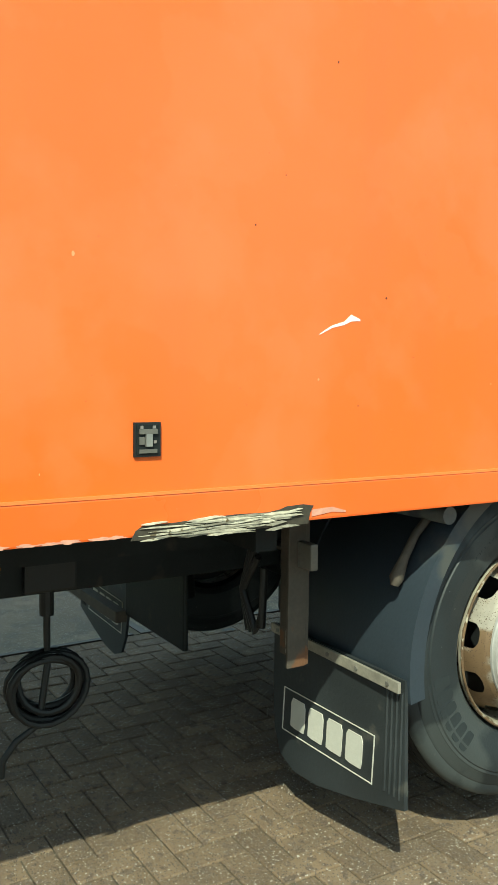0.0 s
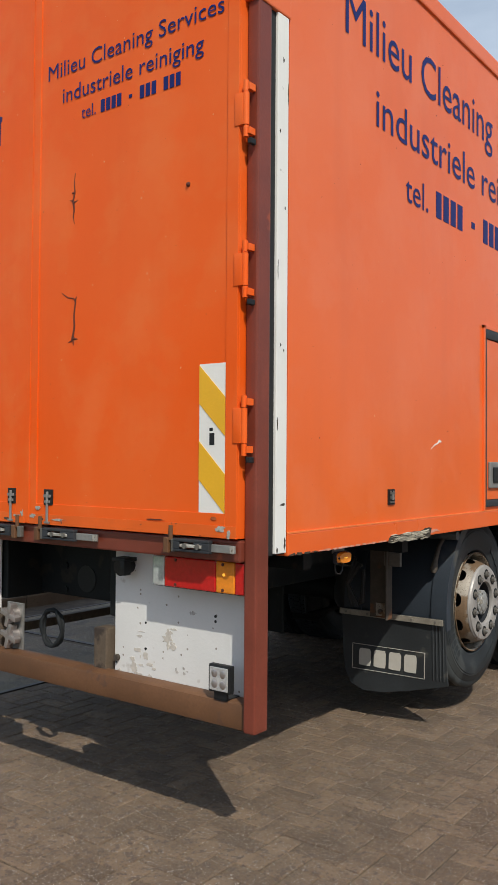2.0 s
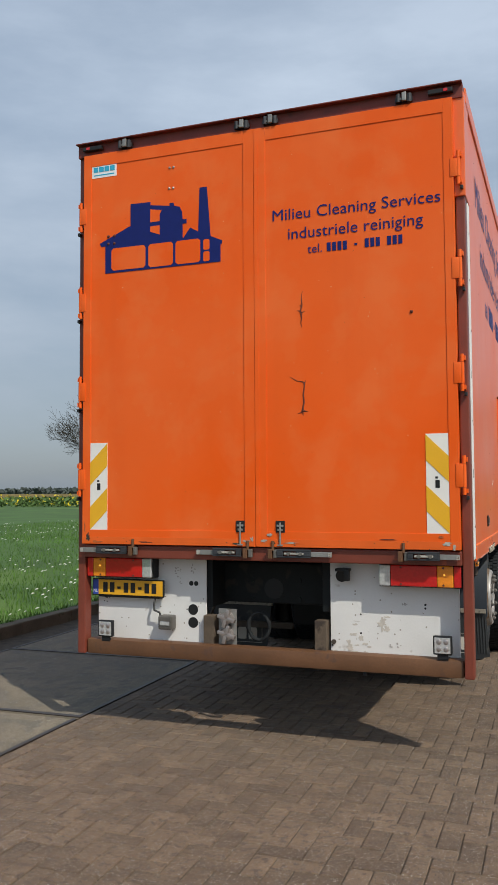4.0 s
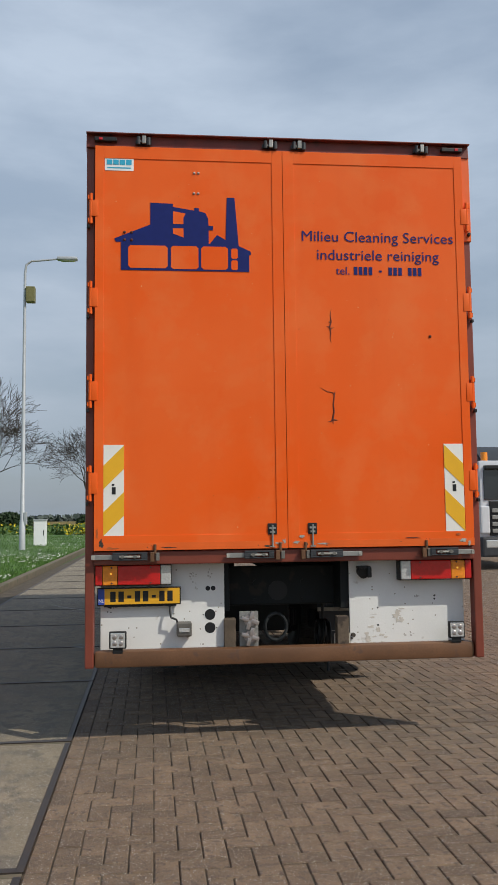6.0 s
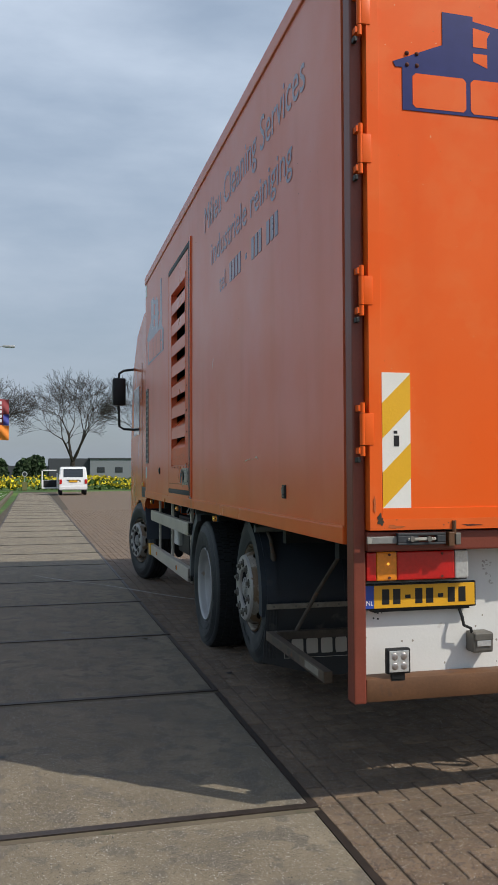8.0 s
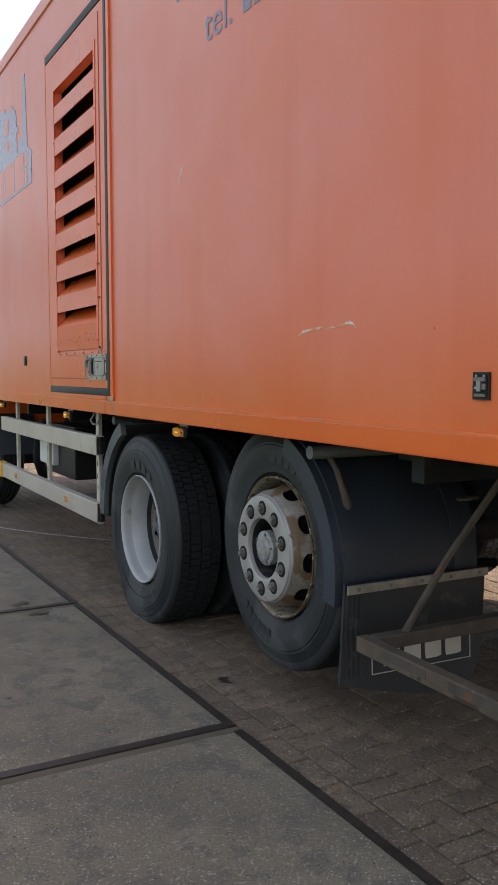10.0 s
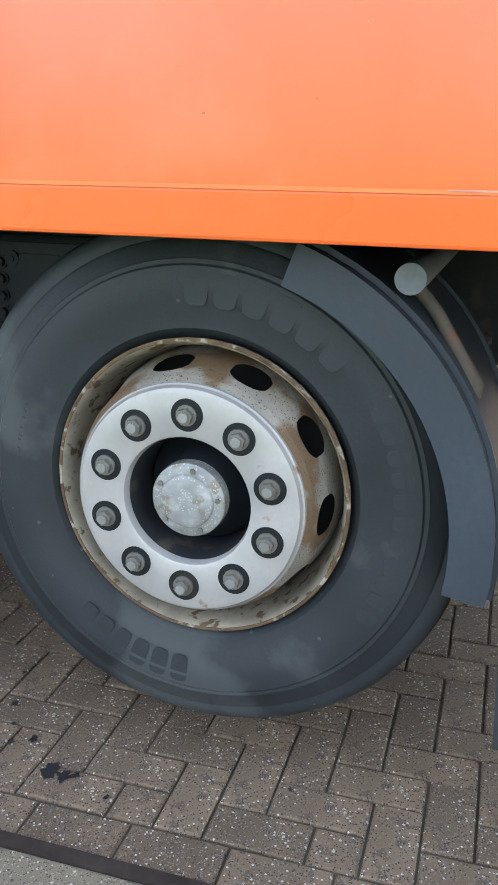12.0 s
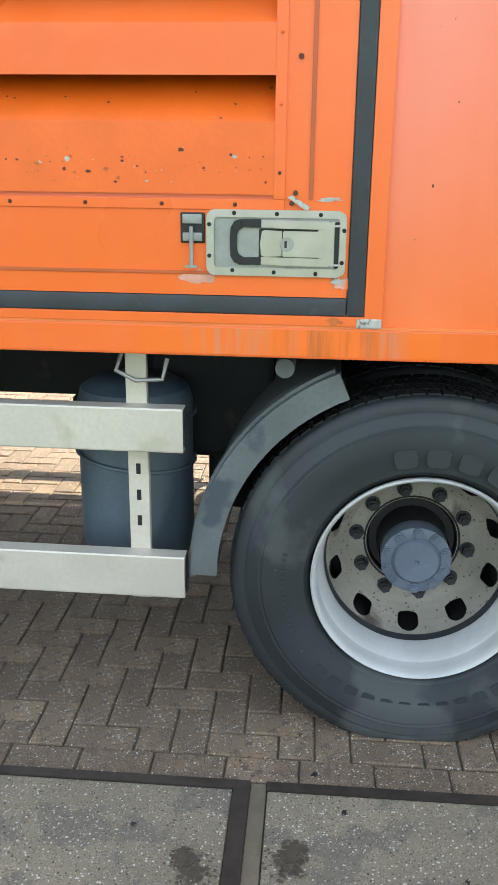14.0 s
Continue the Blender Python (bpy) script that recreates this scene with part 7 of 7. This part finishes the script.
def parked_lorry():
    v = thing("parked_lorry", "white lorry cab with a dark grille parked in the yard", "truck", at=(8.4, 15.5, 0))
    bm = bmesh.new()
    box(bm, -1.22, 1.22, 0.02, 2.1, 0.75, 2.75, bev=0.08)
    part("cab", bm, LORRY_W, v, "white lorry cab", smooth=True)
    part("windscreen", boxes((-1.12, 1.12, -0.01, 0.06, 1.75, 2.52), bev=0.02), GLASS_DARK, v)
    gr = part("grille", boxes((-1.0, 1.0, -0.04, 0.04, 0.85, 1.72), bev=0.02), BLACK, v, "dark ribbed grille")
    for k in range(4):
        part("grille_bar", boxes((-0.95, 0.95, -0.07, -0.035, 0.92 + k * 0.17, 1.02 + k * 0.17), bev=0.012), STEEL, gr)
    part("bumper", boxes((-1.24, 1.24, -0.12, 0.3, 0.32, 0.82), bev=0.05), SEAL, v)
    for s in (-1, 1):
        part("corner_panel", boxes((s * 1.12 - 0.12, s * 1.12 + 0.12, -0.05, 0.2, 0.9, 1.6), bev=0.04), LORRY_W, v)
        part("headlamp", boxes((s * 0.95 - 0.2, s * 0.95 + 0.2, -0.13, -0.05, 0.55, 0.75), bev=0.03), CLEAR, v)
        part("mirror", boxes((s * 1.42 - 0.1, s * 1.42 + 0.1, 0.0, 0.12, 1.7, 2.4), bev=0.03), BLACK, v)
        bm = bmesh.new()
        lathe(bm, [(-0.13, 0.28), (-0.15, 0.4), (-0.12, 0.5), (0.12, 0.5), (0.15, 0.4), (0.13, 0.28)], 32, closed=True)
        wh = part("wheel", bm, TREAD, v, smooth=True)
        wh.location = (s * 1.05, 1.3, 0.5)
    bm = bmesh.new()
    prism(bm, [(0.25, 2.72), (0.7, 2.98), (1.9, 3.25), (2.05, 2.72)], 2.1, lambda a, b, w: (-1.05 + w, a, b))
    bmesh.ops.bevel(bm, geom=list(bm.edges), offset=0.05, segments=2, affect="EDGES")
    part("roof_deflector", bm, SEAL, v, smooth=True)
    part("sun_visor", boxes((-1.1, 1.1, -0.12, 0.05, 2.53, 2.62), bev=0.01), BLACK, v)
    bm = bmesh.new()
    tube(bm, [(-0.95, 0.35, 2.70), (-0.95, 0.35, 2.98)], 0.09, 14)
    part("beacon", bm, AMBER, v, "amber beacon", smooth=True)
    part("load_box", boxes((-1.25, 1.25, 2.4, 8.5, 1.0, 3.0), bev=0.03), LORRY_W, v)
    part("chassis", boxes((-0.5, 0.5, 0.3, 8.4, 0.5, 1.0)), CHASSIS, v)


parked_lorry()


def lamp_post(x, y, h, arm, head_box=False):
    p = thing("street_lamp", "tall galvanised street lamp with a short arm", "street lamp", "street lamps of the yard", at=(x, y, 0.1))
    bm = bmesh.new()
    tube(bm, [(0, 0, -0.3), (0, 0, 1.2), (0, 0, 1.25), (0, 0, h - 0.5), (0.05, 0, h - 0.15), (0.25, 0, h), (arm, 0, h + 0.12)], [0.13, 0.12, 0.09, 0.055, 0.05, 0.045, 0.035], 14)
    part("pole", bm, GALV, p, smooth=True)
    bm = bmesh.new()
    box(bm, arm - 0.1, arm + 0.75, -0.16, 0.16, h + 0.06, h + 0.20, bev=0.05)
    hd = part("lamp_head", bm, GALV, p, smooth=True)
    part("lamp_glass", boxes((arm + 0.05, arm + 0.65, -0.12, 0.12, h + 0.03, h + 0.065), bev=0.01), CLEAR, hd)
    if head_box:
        part("floodlight", boxes((0.06, 0.42, -0.18, 0.18, h - 1.75, h - 1.1), bev=0.03), OLIVE, p)
        part("fuse_box", boxes((0.06, 0.18, -0.1, 0.1, 1.1, 1.6), bev=0.01), GALV, p)


lamp_post(-6.45, 30.0, 12.0, 1.4, True)
lamp_post(-6.3, 58.0, 10.0, 1.2)


def flag_pole(x, y, lean, flag):
    p = thing("flagpole", "white flagpole with a long vertical banner" if flag else "bare white flagpole without any banner", "flagpole", "flagpoles by the verge", at=(x, y, 0))
    bm = bmesh.new()
    tube(bm, [(0, 0, -0.2), (lean * 0.5, 0, 4.0), (lean, 0, 7.6)], [0.06, 0.05, 0.035], 10)
    part("pole", bm, POLE_W, p, smooth=True)
    if flag:
        def cloth(u0, u1, v0, v1, material):
            bm = bmesh.new()
            n = 8
            g = [[bm.verts.new((lean + 0.04 + u0 + (u1 - u0) * i / n, 0.10 * math.sin(5 * (u0 + (u1 - u0) * i / n) + j * 0.7), v0 + (v1 - v0) * j / n - 0.08 * (u0 + (u1 - u0) * i / n))) for j in range(n + 1)] for i in range(n + 1)]
            for i in range(n):
                for j in range(n):
                    bm.faces.new((g[i][j], g[i + 1][j], g[i + 1][j + 1], g[i][j + 1]))
            part("banner", bm, material, p, smooth=True)
        cloth(0.0, 0.42, 5.3, 7.4, FLAG_R)
        cloth(0.42, 0.85, 6.2, 7.4, FLAG_R)
        cloth(0.42, 0.85, 5.3, 6.2, FLAG_B)
        cloth(0.0, 0.85, 4.1, 5.3, FLAG_O)
        bm = bmesh.new()
        for k in range(5):
            box(bm, lean + 0.14, lean + 0.34, -0.13, -0.11, 5.5 + k * 0.36, 5.74 + k * 0.36)
        part("banner_bars", bm, POLE_W, p)


flag_pole(-6.45, 68.0, 0.45, True)
flag_pole(-6.2, 67.0, 0.30, False)
flag_pole(-6.0, 68.5, 0.15, False)

cabinet = thing("utility_cabinet", "white metal utility cabinet standing in the grass", "cabinet", at=(-6.55, 35.8, 0.15))
part("cabinet_body", boxes((-0.28, 0.28, -0.2, 0.2, 0.0, 1.2), bev=0.01), STICKER_W, cabinet)
part("cabinet_lid", boxes((-0.31, 0.31, -0.23, 0.23, 1.2, 1.26), bev=0.01), GALV, cabinet)
part("cabinet_lock", boxes((0.16, 0.20, -0.215, -0.2, 0.5, 0.75), bev=0.004), BLACK, cabinet)
marker = thing("round_sign", "round sign on a low olive block", "sign", at=(-3.85, 68.0, 0.0))
part("block", boxes((-0.2, 0.2, -0.2, 0.2, 0.0, 0.68), bev=0.02), OLIVE, marker)
bm = bmesh.new()
tube(bm, [(0, 0, 0.68), (0, 0, 1.12)], 0.02, 8)
part("sign_post", bm, GALV, marker)
bm = bmesh.new()
tube(bm, [(0, -0.02, 1.32), (0, 0.02, 1.32)], 0.215, 28)
sg = part("sign_ring", bm, GALV, marker)
bm = bmesh.new()
tube(bm, [(0, -0.03, 1.32), (0, -0.021, 1.32)], 0.15, 28)
part("sign_face", bm, SEAL, sg)
hydrant = thing("red_hydrant", "small red hydrant post in the grass", "hydrant", at=(-6.0, 58.5, 0.1))
bm = bmesh.new()
tube(bm, [(0, 0, 0), (0, 0, 0.9), (0, 0, 1.0)], [0.16, 0.16, 0.08], 12)
part("post", bm, REDCAN, hydrant, smooth=True)


# bare trees
def bare_tree(name, seed, h, spread, label):
    rnd = random.Random(seed)
    t = thing(name, label, "tree", "bare trees along the field")
    trunk, twigs = bmesh.new(), bmesh.new()

    def grow(p, d, length, r, depth):
        pts, radii = [p], [r]
        q, dd = p.copy(), d.copy()
        n = 4 if depth < 3 else 3
        for i in range(n):
            bend = Vector((rnd.uniform(-1, 1), rnd.uniform(-1, 1), rnd.uniform(-0.35, 0.5))) * (0.10 if depth == 0 else 0.20)
            dd = (dd + bend).normalized()
            q = q + dd * length / n
            pts.append(q.copy())
            radii.append(max(0.011, r * (1 - 0.38 * (i + 1) / n)))
        tube(trunk if depth < 2 else twigs, pts, radii, 9 if depth < 2 else (5 if depth < 4 else 3), cap=False)
        if depth >= 6:
            return
        kids = 4 if depth == 0 else 3
        if depth >= 2 and rnd.random() < 0.6:
            kids += 1
        for k in range(kids):
            tilt = radians(rnd.uniform(22, 40)) if depth == 0 else radians(rnd.uniform(14, 48))
            az = k * math.tau / kids + rnd.uniform(-0.5, 0.5)
            u = dd.orthogonal().normalized()
            v = dd.cross(u)
            nd = (dd * math.cos(tilt) + (u * math.cos(az) + v * math.sin(az)) * math.sin(tilt))
            nd = (nd + Vector((nd.x * spread, nd.y * spread, 0.09))).normalized()
            start = pts[-1] if k < 2 else (pts[-2] if depth else pts[-1])
            grow(start, nd, length * (rnd.uniform(0.95, 1.2) if depth == 0 else rnd.uniform(0.62, 0.84)), max(0.011, radii[-1] * rnd.uniform(0.55, 0.72)), depth + 1)

    grow(Vector((0, 0, -0.2)), Vector((0.03, 0, 1)), h * 0.225, h * 0.030, 0)
    part("trunk", trunk, BARK, t, smooth=True)
    part("crown", twigs, BARK, t, "leafless crown of fine twigs")
    return t


tree_a = bare_tree("bare_tree", 11, 11.9, 0.19, "leafless tree with a forked trunk and wide crown")
tree_a.matrix_basis = pose(0.4, 81.0, 0.0)
tree_b = bare_tree("bare_tree", 23, 12.3, 0.17, "leafless spreading tree at the edge of the field")
tree_b.matrix_basis = pose(-7.9, 80.0, 0.0)
copy_thing(tree_a, pose(-13.9, 53.6, 0.0, 0, 0, 70))
copy_thing(tree_b, pose(9.0, 84.0, 0.0, 0, 0, 130))
copy_thing(tree_b, pose(-45.0, 75.0, 0.0, 0, 0, 200))
copy_thing(tree_a, pose(14.5, 62.0, 0.0, 0, 0, 200))


def clumps(name, material, count, region, size, zrange, label, category, seed, tri=False):
    """Many small leaf clumps in one object."""
    rnd = random.Random(seed)
    vs, fs = [], []
    for _ in range(count):
        x, y, z = region(rnd)
        r = size * rnd.uniform(0.5, 1.2)
        n = Vector((rnd.gauss(0, 1), rnd.gauss(0, 1), rnd.gauss(0, 1) + 0.6)).normalized()
        u = n.orthogonal().normalized()
        v = n.cross(u)
        i = len(vs)
        for k in range(5):
            a = k * math.tau / 5 + rnd.random()
            p = Vector((x, y, z)) + (u * math.cos(a) + v * math.sin(a)) * r * rnd.uniform(0.6, 1.0)
            vs.append(tuple(p))
        fs.append((i, i + 1, i + 2, i + 3, i + 4))
    me = bpy.data.meshes.new(name)
    me.from_pydata(vs, [], fs)
    me.materials.append(material)
    return tagged(new(name, me), label, category, kind="stuff")


def rape_spot(rnd):
    x, y = rnd.uniform(-9.5, 30) if rnd.random() < 0.85 else rnd.uniform(-60, -9), 70 + rnd.random() ** 1.5 * 14
    return x, y, 0.66 + 0.5 * noise.noise((x * 0.25, y * 0.2, 1)) + rnd.uniform(-0.5, 0.35)


clumps("rapeseed", RAPE, 6500, rape_spot, 0.16, None, "yellow flowering rapeseed beyond the yard", "crop", 5)
clumps("rapeseed_leaves", RAPE_LEAF, 9000, lambda r: (r.uniform(-60, 40), 69 + r.random() * 14, r.uniform(0.0, 0.9)), 0.24, None, "green stems and leaves under the rapeseed", "crop", 6)


def bush_spot(cx, cy, rx, h):
    def f(r):
        while True:
            x, y, z = r.uniform(-1, 1), r.uniform(-1, 1), r.uniform(0, 1)
            if x * x + y * y + z * z * 0.9 < 1 + 0.35 * noise.noise((x * 3 + cx, y * 3, z * 3)):
                return cx + x * rx, cy + y * rx * 0.6, z * h
    return f


for i, (cx, cy, rx, h) in enumerate(((-9.6, 150, 1.5, 3.9), (-5.6, 151, 1.7, 3.8), (-3.6, 152, 2.1, 4.4), (-14.5, 158, 2.6, 2.4), (-44, 150, 6.0, 3.4), (-30, 160, 5.0, 2.8), (-60, 160, 9.0, 3.2))):
    b = clumps("distant_tree", HEDGE, 1500, bush_spot(cx, cy, rx, h), 0.42, None, "dark green leafy tree far across the field", "tree", 40 + i)
clumps("treeline", HAZE, 9000, lambda r: (lambda x: (x, 330 + r.uniform(-6, 6), r.uniform(0, 2.9 + 1.8 * noise.noise((x * 0.03, 0, 3)))))(r.uniform(-330, 260)), 1.3, None, "hazy line of trees at the horizon", "treeline", 77)
solid("reed_bank", boxes((-200, 60, 200, 206, -0.05, 0.9), bev=0.0), FIELD_TAN, "strip of dry reeds across the field", "reeds", kind="structure")
hall = thing("industrial_hall", "low grey industrial hall far behind the field", "building", at=(13, 190, 0))
part("wall", boxes((-5.0, 22, 0, 30, 0, 4.4)), HALL, hall)
part("dark_wing", boxes((-14, -5.02, 2, 28, 0, 4.6)), HALL_DARK, hall)
for k in range(6):
    part("window", boxes((-3.5 + k * 4, -1.8 + k * 4, -0.05, 0.05, 1.4, 2.6)), GLASS_DARK, hall)
part("flat_roof", boxes((-5.2, 22.2, -0.2, 30.2, 4.4, 4.7)), HALL_DARK, hall)
part("low_shed", boxes((-24, -14.2, 4, 20, 0, 3.0)), HALL_DARK, hall)

# painted marks, stains and loose bits on the ground
def streak(name, pts, width, material, label, category="road marking", z=0.0045):
    bm = bmesh.new()
    vs = []
    for i, p in enumerate(pts):
        a, b = Vector(pts[max(i - 1, 0)]), Vector(pts[min(i + 1, len(pts) - 1)])
        d = (b - a).normalized()
        nrm = Vector((-d.y, d.x))
        w = width * (0.75 + 0.5 * noise.noise((p[0] * 3, p[1] * 3, 0)))
        vs.append((bm.verts.new((p[0] + nrm.x * w, p[1] + nrm.y * w, z)), bm.verts.new((p[0] - nrm.x * w, p[1] - nrm.y * w, z))))
    for a, b in zip(vs, vs[1:]):
        bm.faces.new((a[0], a[1], b[1], b[0]))
    solid(name, bm, material, label, category, kind="structure")


streak("painted_line", [(-2.6 + 0.2 * k, 8.95 - 0.31 * k - 0.06 * math.sin(k)) for k in range(11)], 0.014, CHALK, "worn white line across the slabs", z=0.0075)


def stain(x, y, r, seed, z=0.0035):
    rnd = random.Random(seed)
    bm = bmesh.new()
    ring = []
    for k in range(32):
        a = k * math.tau / 32
        f = r * (0.8 + 0.7 * noise.noise((math.cos(a) * 2 + seed, math.sin(a) * 2, 0)) + 0.25 * noise.noise((math.cos(a) * 7 + seed, math.sin(a) * 7, 3)))
        ring.append(bm.verts.new((x + f * math.cos(a), y + 0.75 * f * math.sin(a), z)))
    bm.faces.new(ring)
    solid("oil_stain", bm, OIL, "black oil spot on the paving", "stain", "oil spots", kind="structure")


for i, (x, y, r) in enumerate(((-1.206, 2.700, 0.032), (-1.215, 2.662, 0.024), (-1.200, 2.640, 0.012), (-1.108, 3.28, 0.014), (-1.311, 3.428, 0.010), (-1.365, 4.055, 0.013), (-1.125, 2.787, 0.014), (-1.150, 2.83, 0.012), (-1.09, 2.86, 0.009), (-1.24, 2.55, 0.009), (-1.26, 3.05, 0.010), (-1.12, 3.35, 0.008), (-1.2, 4.1, 0.010), (-1.28, 2.9, 0.007), (-1.1, 2.2, 0.008), (-1.02, 2.9, 0.012), (-0.95, 3.1, 0.010), (-0.9, 2.95, 0.009), (-1.0, 3.22, 0.011), (-1.08, 3.02, 0.008), (-0.86, 3.3, 0.012), (-1.05, 3.5, 0.007))):
    stain(x, y, r, 100 + i)
for i, (x, y, r) in enumerate(((-2.35, -0.3, 0.03), (-2.7, 1.2, 0.02), (-2.1, 2.9, 0.018), (-1.9, 5.1, 0.018), (-1.7, 3.7, 0.010), (-2.6, 4.6, 0.03), (-1.6, 4.5, 0.010), (-1.55, 3.6, 0.009), (-1.506, 3.978, 0.011), (-1.563, 3.539, 0.009))):
    stain(x, y, r, 200 + i, 0.0085)

for i, (x, y, r) in enumerate(((-1.69, 4.12, 0.06), (-1.65, 4.10, 0.04), (-1.73, 4.33, 0.06), (-1.69, 4.36, 0.03), (-2.3, 4.5, 0.05))):
    bm = bmesh.new()
    rnd = random.Random(i)
    for k in range(60):
        a, d = rnd.random() * math.tau, r * rnd.random() ** 0.7
        cx, cy, q = x + d * math.cos(a), y + d * math.sin(a), 0.004 + 0.012 * rnd.random() * (1 - d / r)
        bm.faces.new([bm.verts.new((cx + q * math.cos(j * math.tau / 7) * rnd.uniform(0.6, 1.1), cy + q * math.sin(j * math.tau / 7), 0.0082 + 0.00004 * k)) for j in range(7)])
    solid("wet_stain", bm, WET, "dark damp stain on the concrete slab", "stain", "damp stains", kind="stuff")

# ---- bricks, laid in herringbone ----
BW = 0.1015


def brick_shape(l, w, g=0.0027, c=0.0042, dep=0.05):
    """Vertices and faces of one worn brick, its top at z = 0."""
    a, b = l / 2 - g, w / 2 - g
    vs = [(-a + c, -b + c, 0), (a - c, -b + c, 0), (a - c, b - c, 0), (-a + c, b - c, 0), (-a, -b, -c), (a, -b, -c), (a, b, -c), (-a, b, -c), (-a, -b, -dep), (a, -b, -dep), (a, b, -dep), (-a, b, -dep)]
    fs = [(0, 1, 2, 3)] + [(k, k + 4, (k + 1) % 4 + 4, (k + 1) % 4) for k in range(4)] + [(k + 4, k + 8, (k + 1) % 4 + 8, (k + 1) % 4 + 4) for k in range(4)]
    return vs, fs


def brick_mesh(l, w):
    vs, fs = brick_shape(l, w)
    me = bpy.data.meshes.new("brick")
    me.from_pydata(vs, [], fs)
    me.materials.append(BRICK)
    return me


brick_x, brick_y = brick_mesh(2 * BW, BW), brick_mesh(BW, 2 * BW)
rnd = random.Random(12)
near, vs_all, fs_all = 0, [], []
flat_x, flat_y = brick_shape(2 * BW, BW), brick_shape(BW, 2 * BW)


def lay(x, y, along_x, cut=None):
    global near
    dz, rz = rnd.uniform(-0.0025, 0.0015), -LEAN + rnd.uniform(-0.008, 0.008)
    if -1.26 < x < -0.12 and 1.3 < y < 5.3 and near < 300 and cut is None:
        near += 1
        ob = new("brick", brick_x if along_x else brick_y)
        ob.parent = yard_bed
        ob.matrix_basis = Matrix.Translation((x, y, dz)) @ Matrix.Rotation(rz, 4, "Z")
        return
    vs, fs = (flat_x if along_x else flat_y) if cut is None else brick_shape(*cut)
    i = len(vs_all)
    for a, b, c in vs:
        vs_all.append((x + a - rz * b, y + b + rz * a, c + dz))
    for f in fs:
        fs_all.append(tuple(i + k for k in f))


ROW_X, ROW_Y = -1.282, 2.432                    # where the herringbone meets the edge course


def on_yard(p, q):
    """From the courses' own axes, which lean with the slabs, to the yard."""
    return ROW_X + p + LEAN * q, ROW_Y + q - LEAN * p


for k in range(-42, 136):
    lay(*on_yard(-BW / 2 - 0.001, 2 * BW * k + 0.142), False)
for i in range(-1, 82):
    for j in range(-83, 272):
        d = (i + j) % 4
        if d == 3:
            if i >= 0:
                lay(*on_yard((i + 1) * BW, (j + 0.5) * BW), True)
            else:
                lay(*on_yard(0.5 * BW, (j + 0.5) * BW), True, (BW, BW))
        elif d == 1 and i >= 0:
            lay(*on_yard((i + 0.5) * BW, (j + 1) * BW), False)
laid = bpy.data.meshes.new("laid_bricks")
laid.from_pydata(vs_all, [], fs_all)
laid.materials.append(BRICK)
rest = new("laid_bricks", laid)
rest.parent = yard_bed
tagged(rest, kind="stuff")
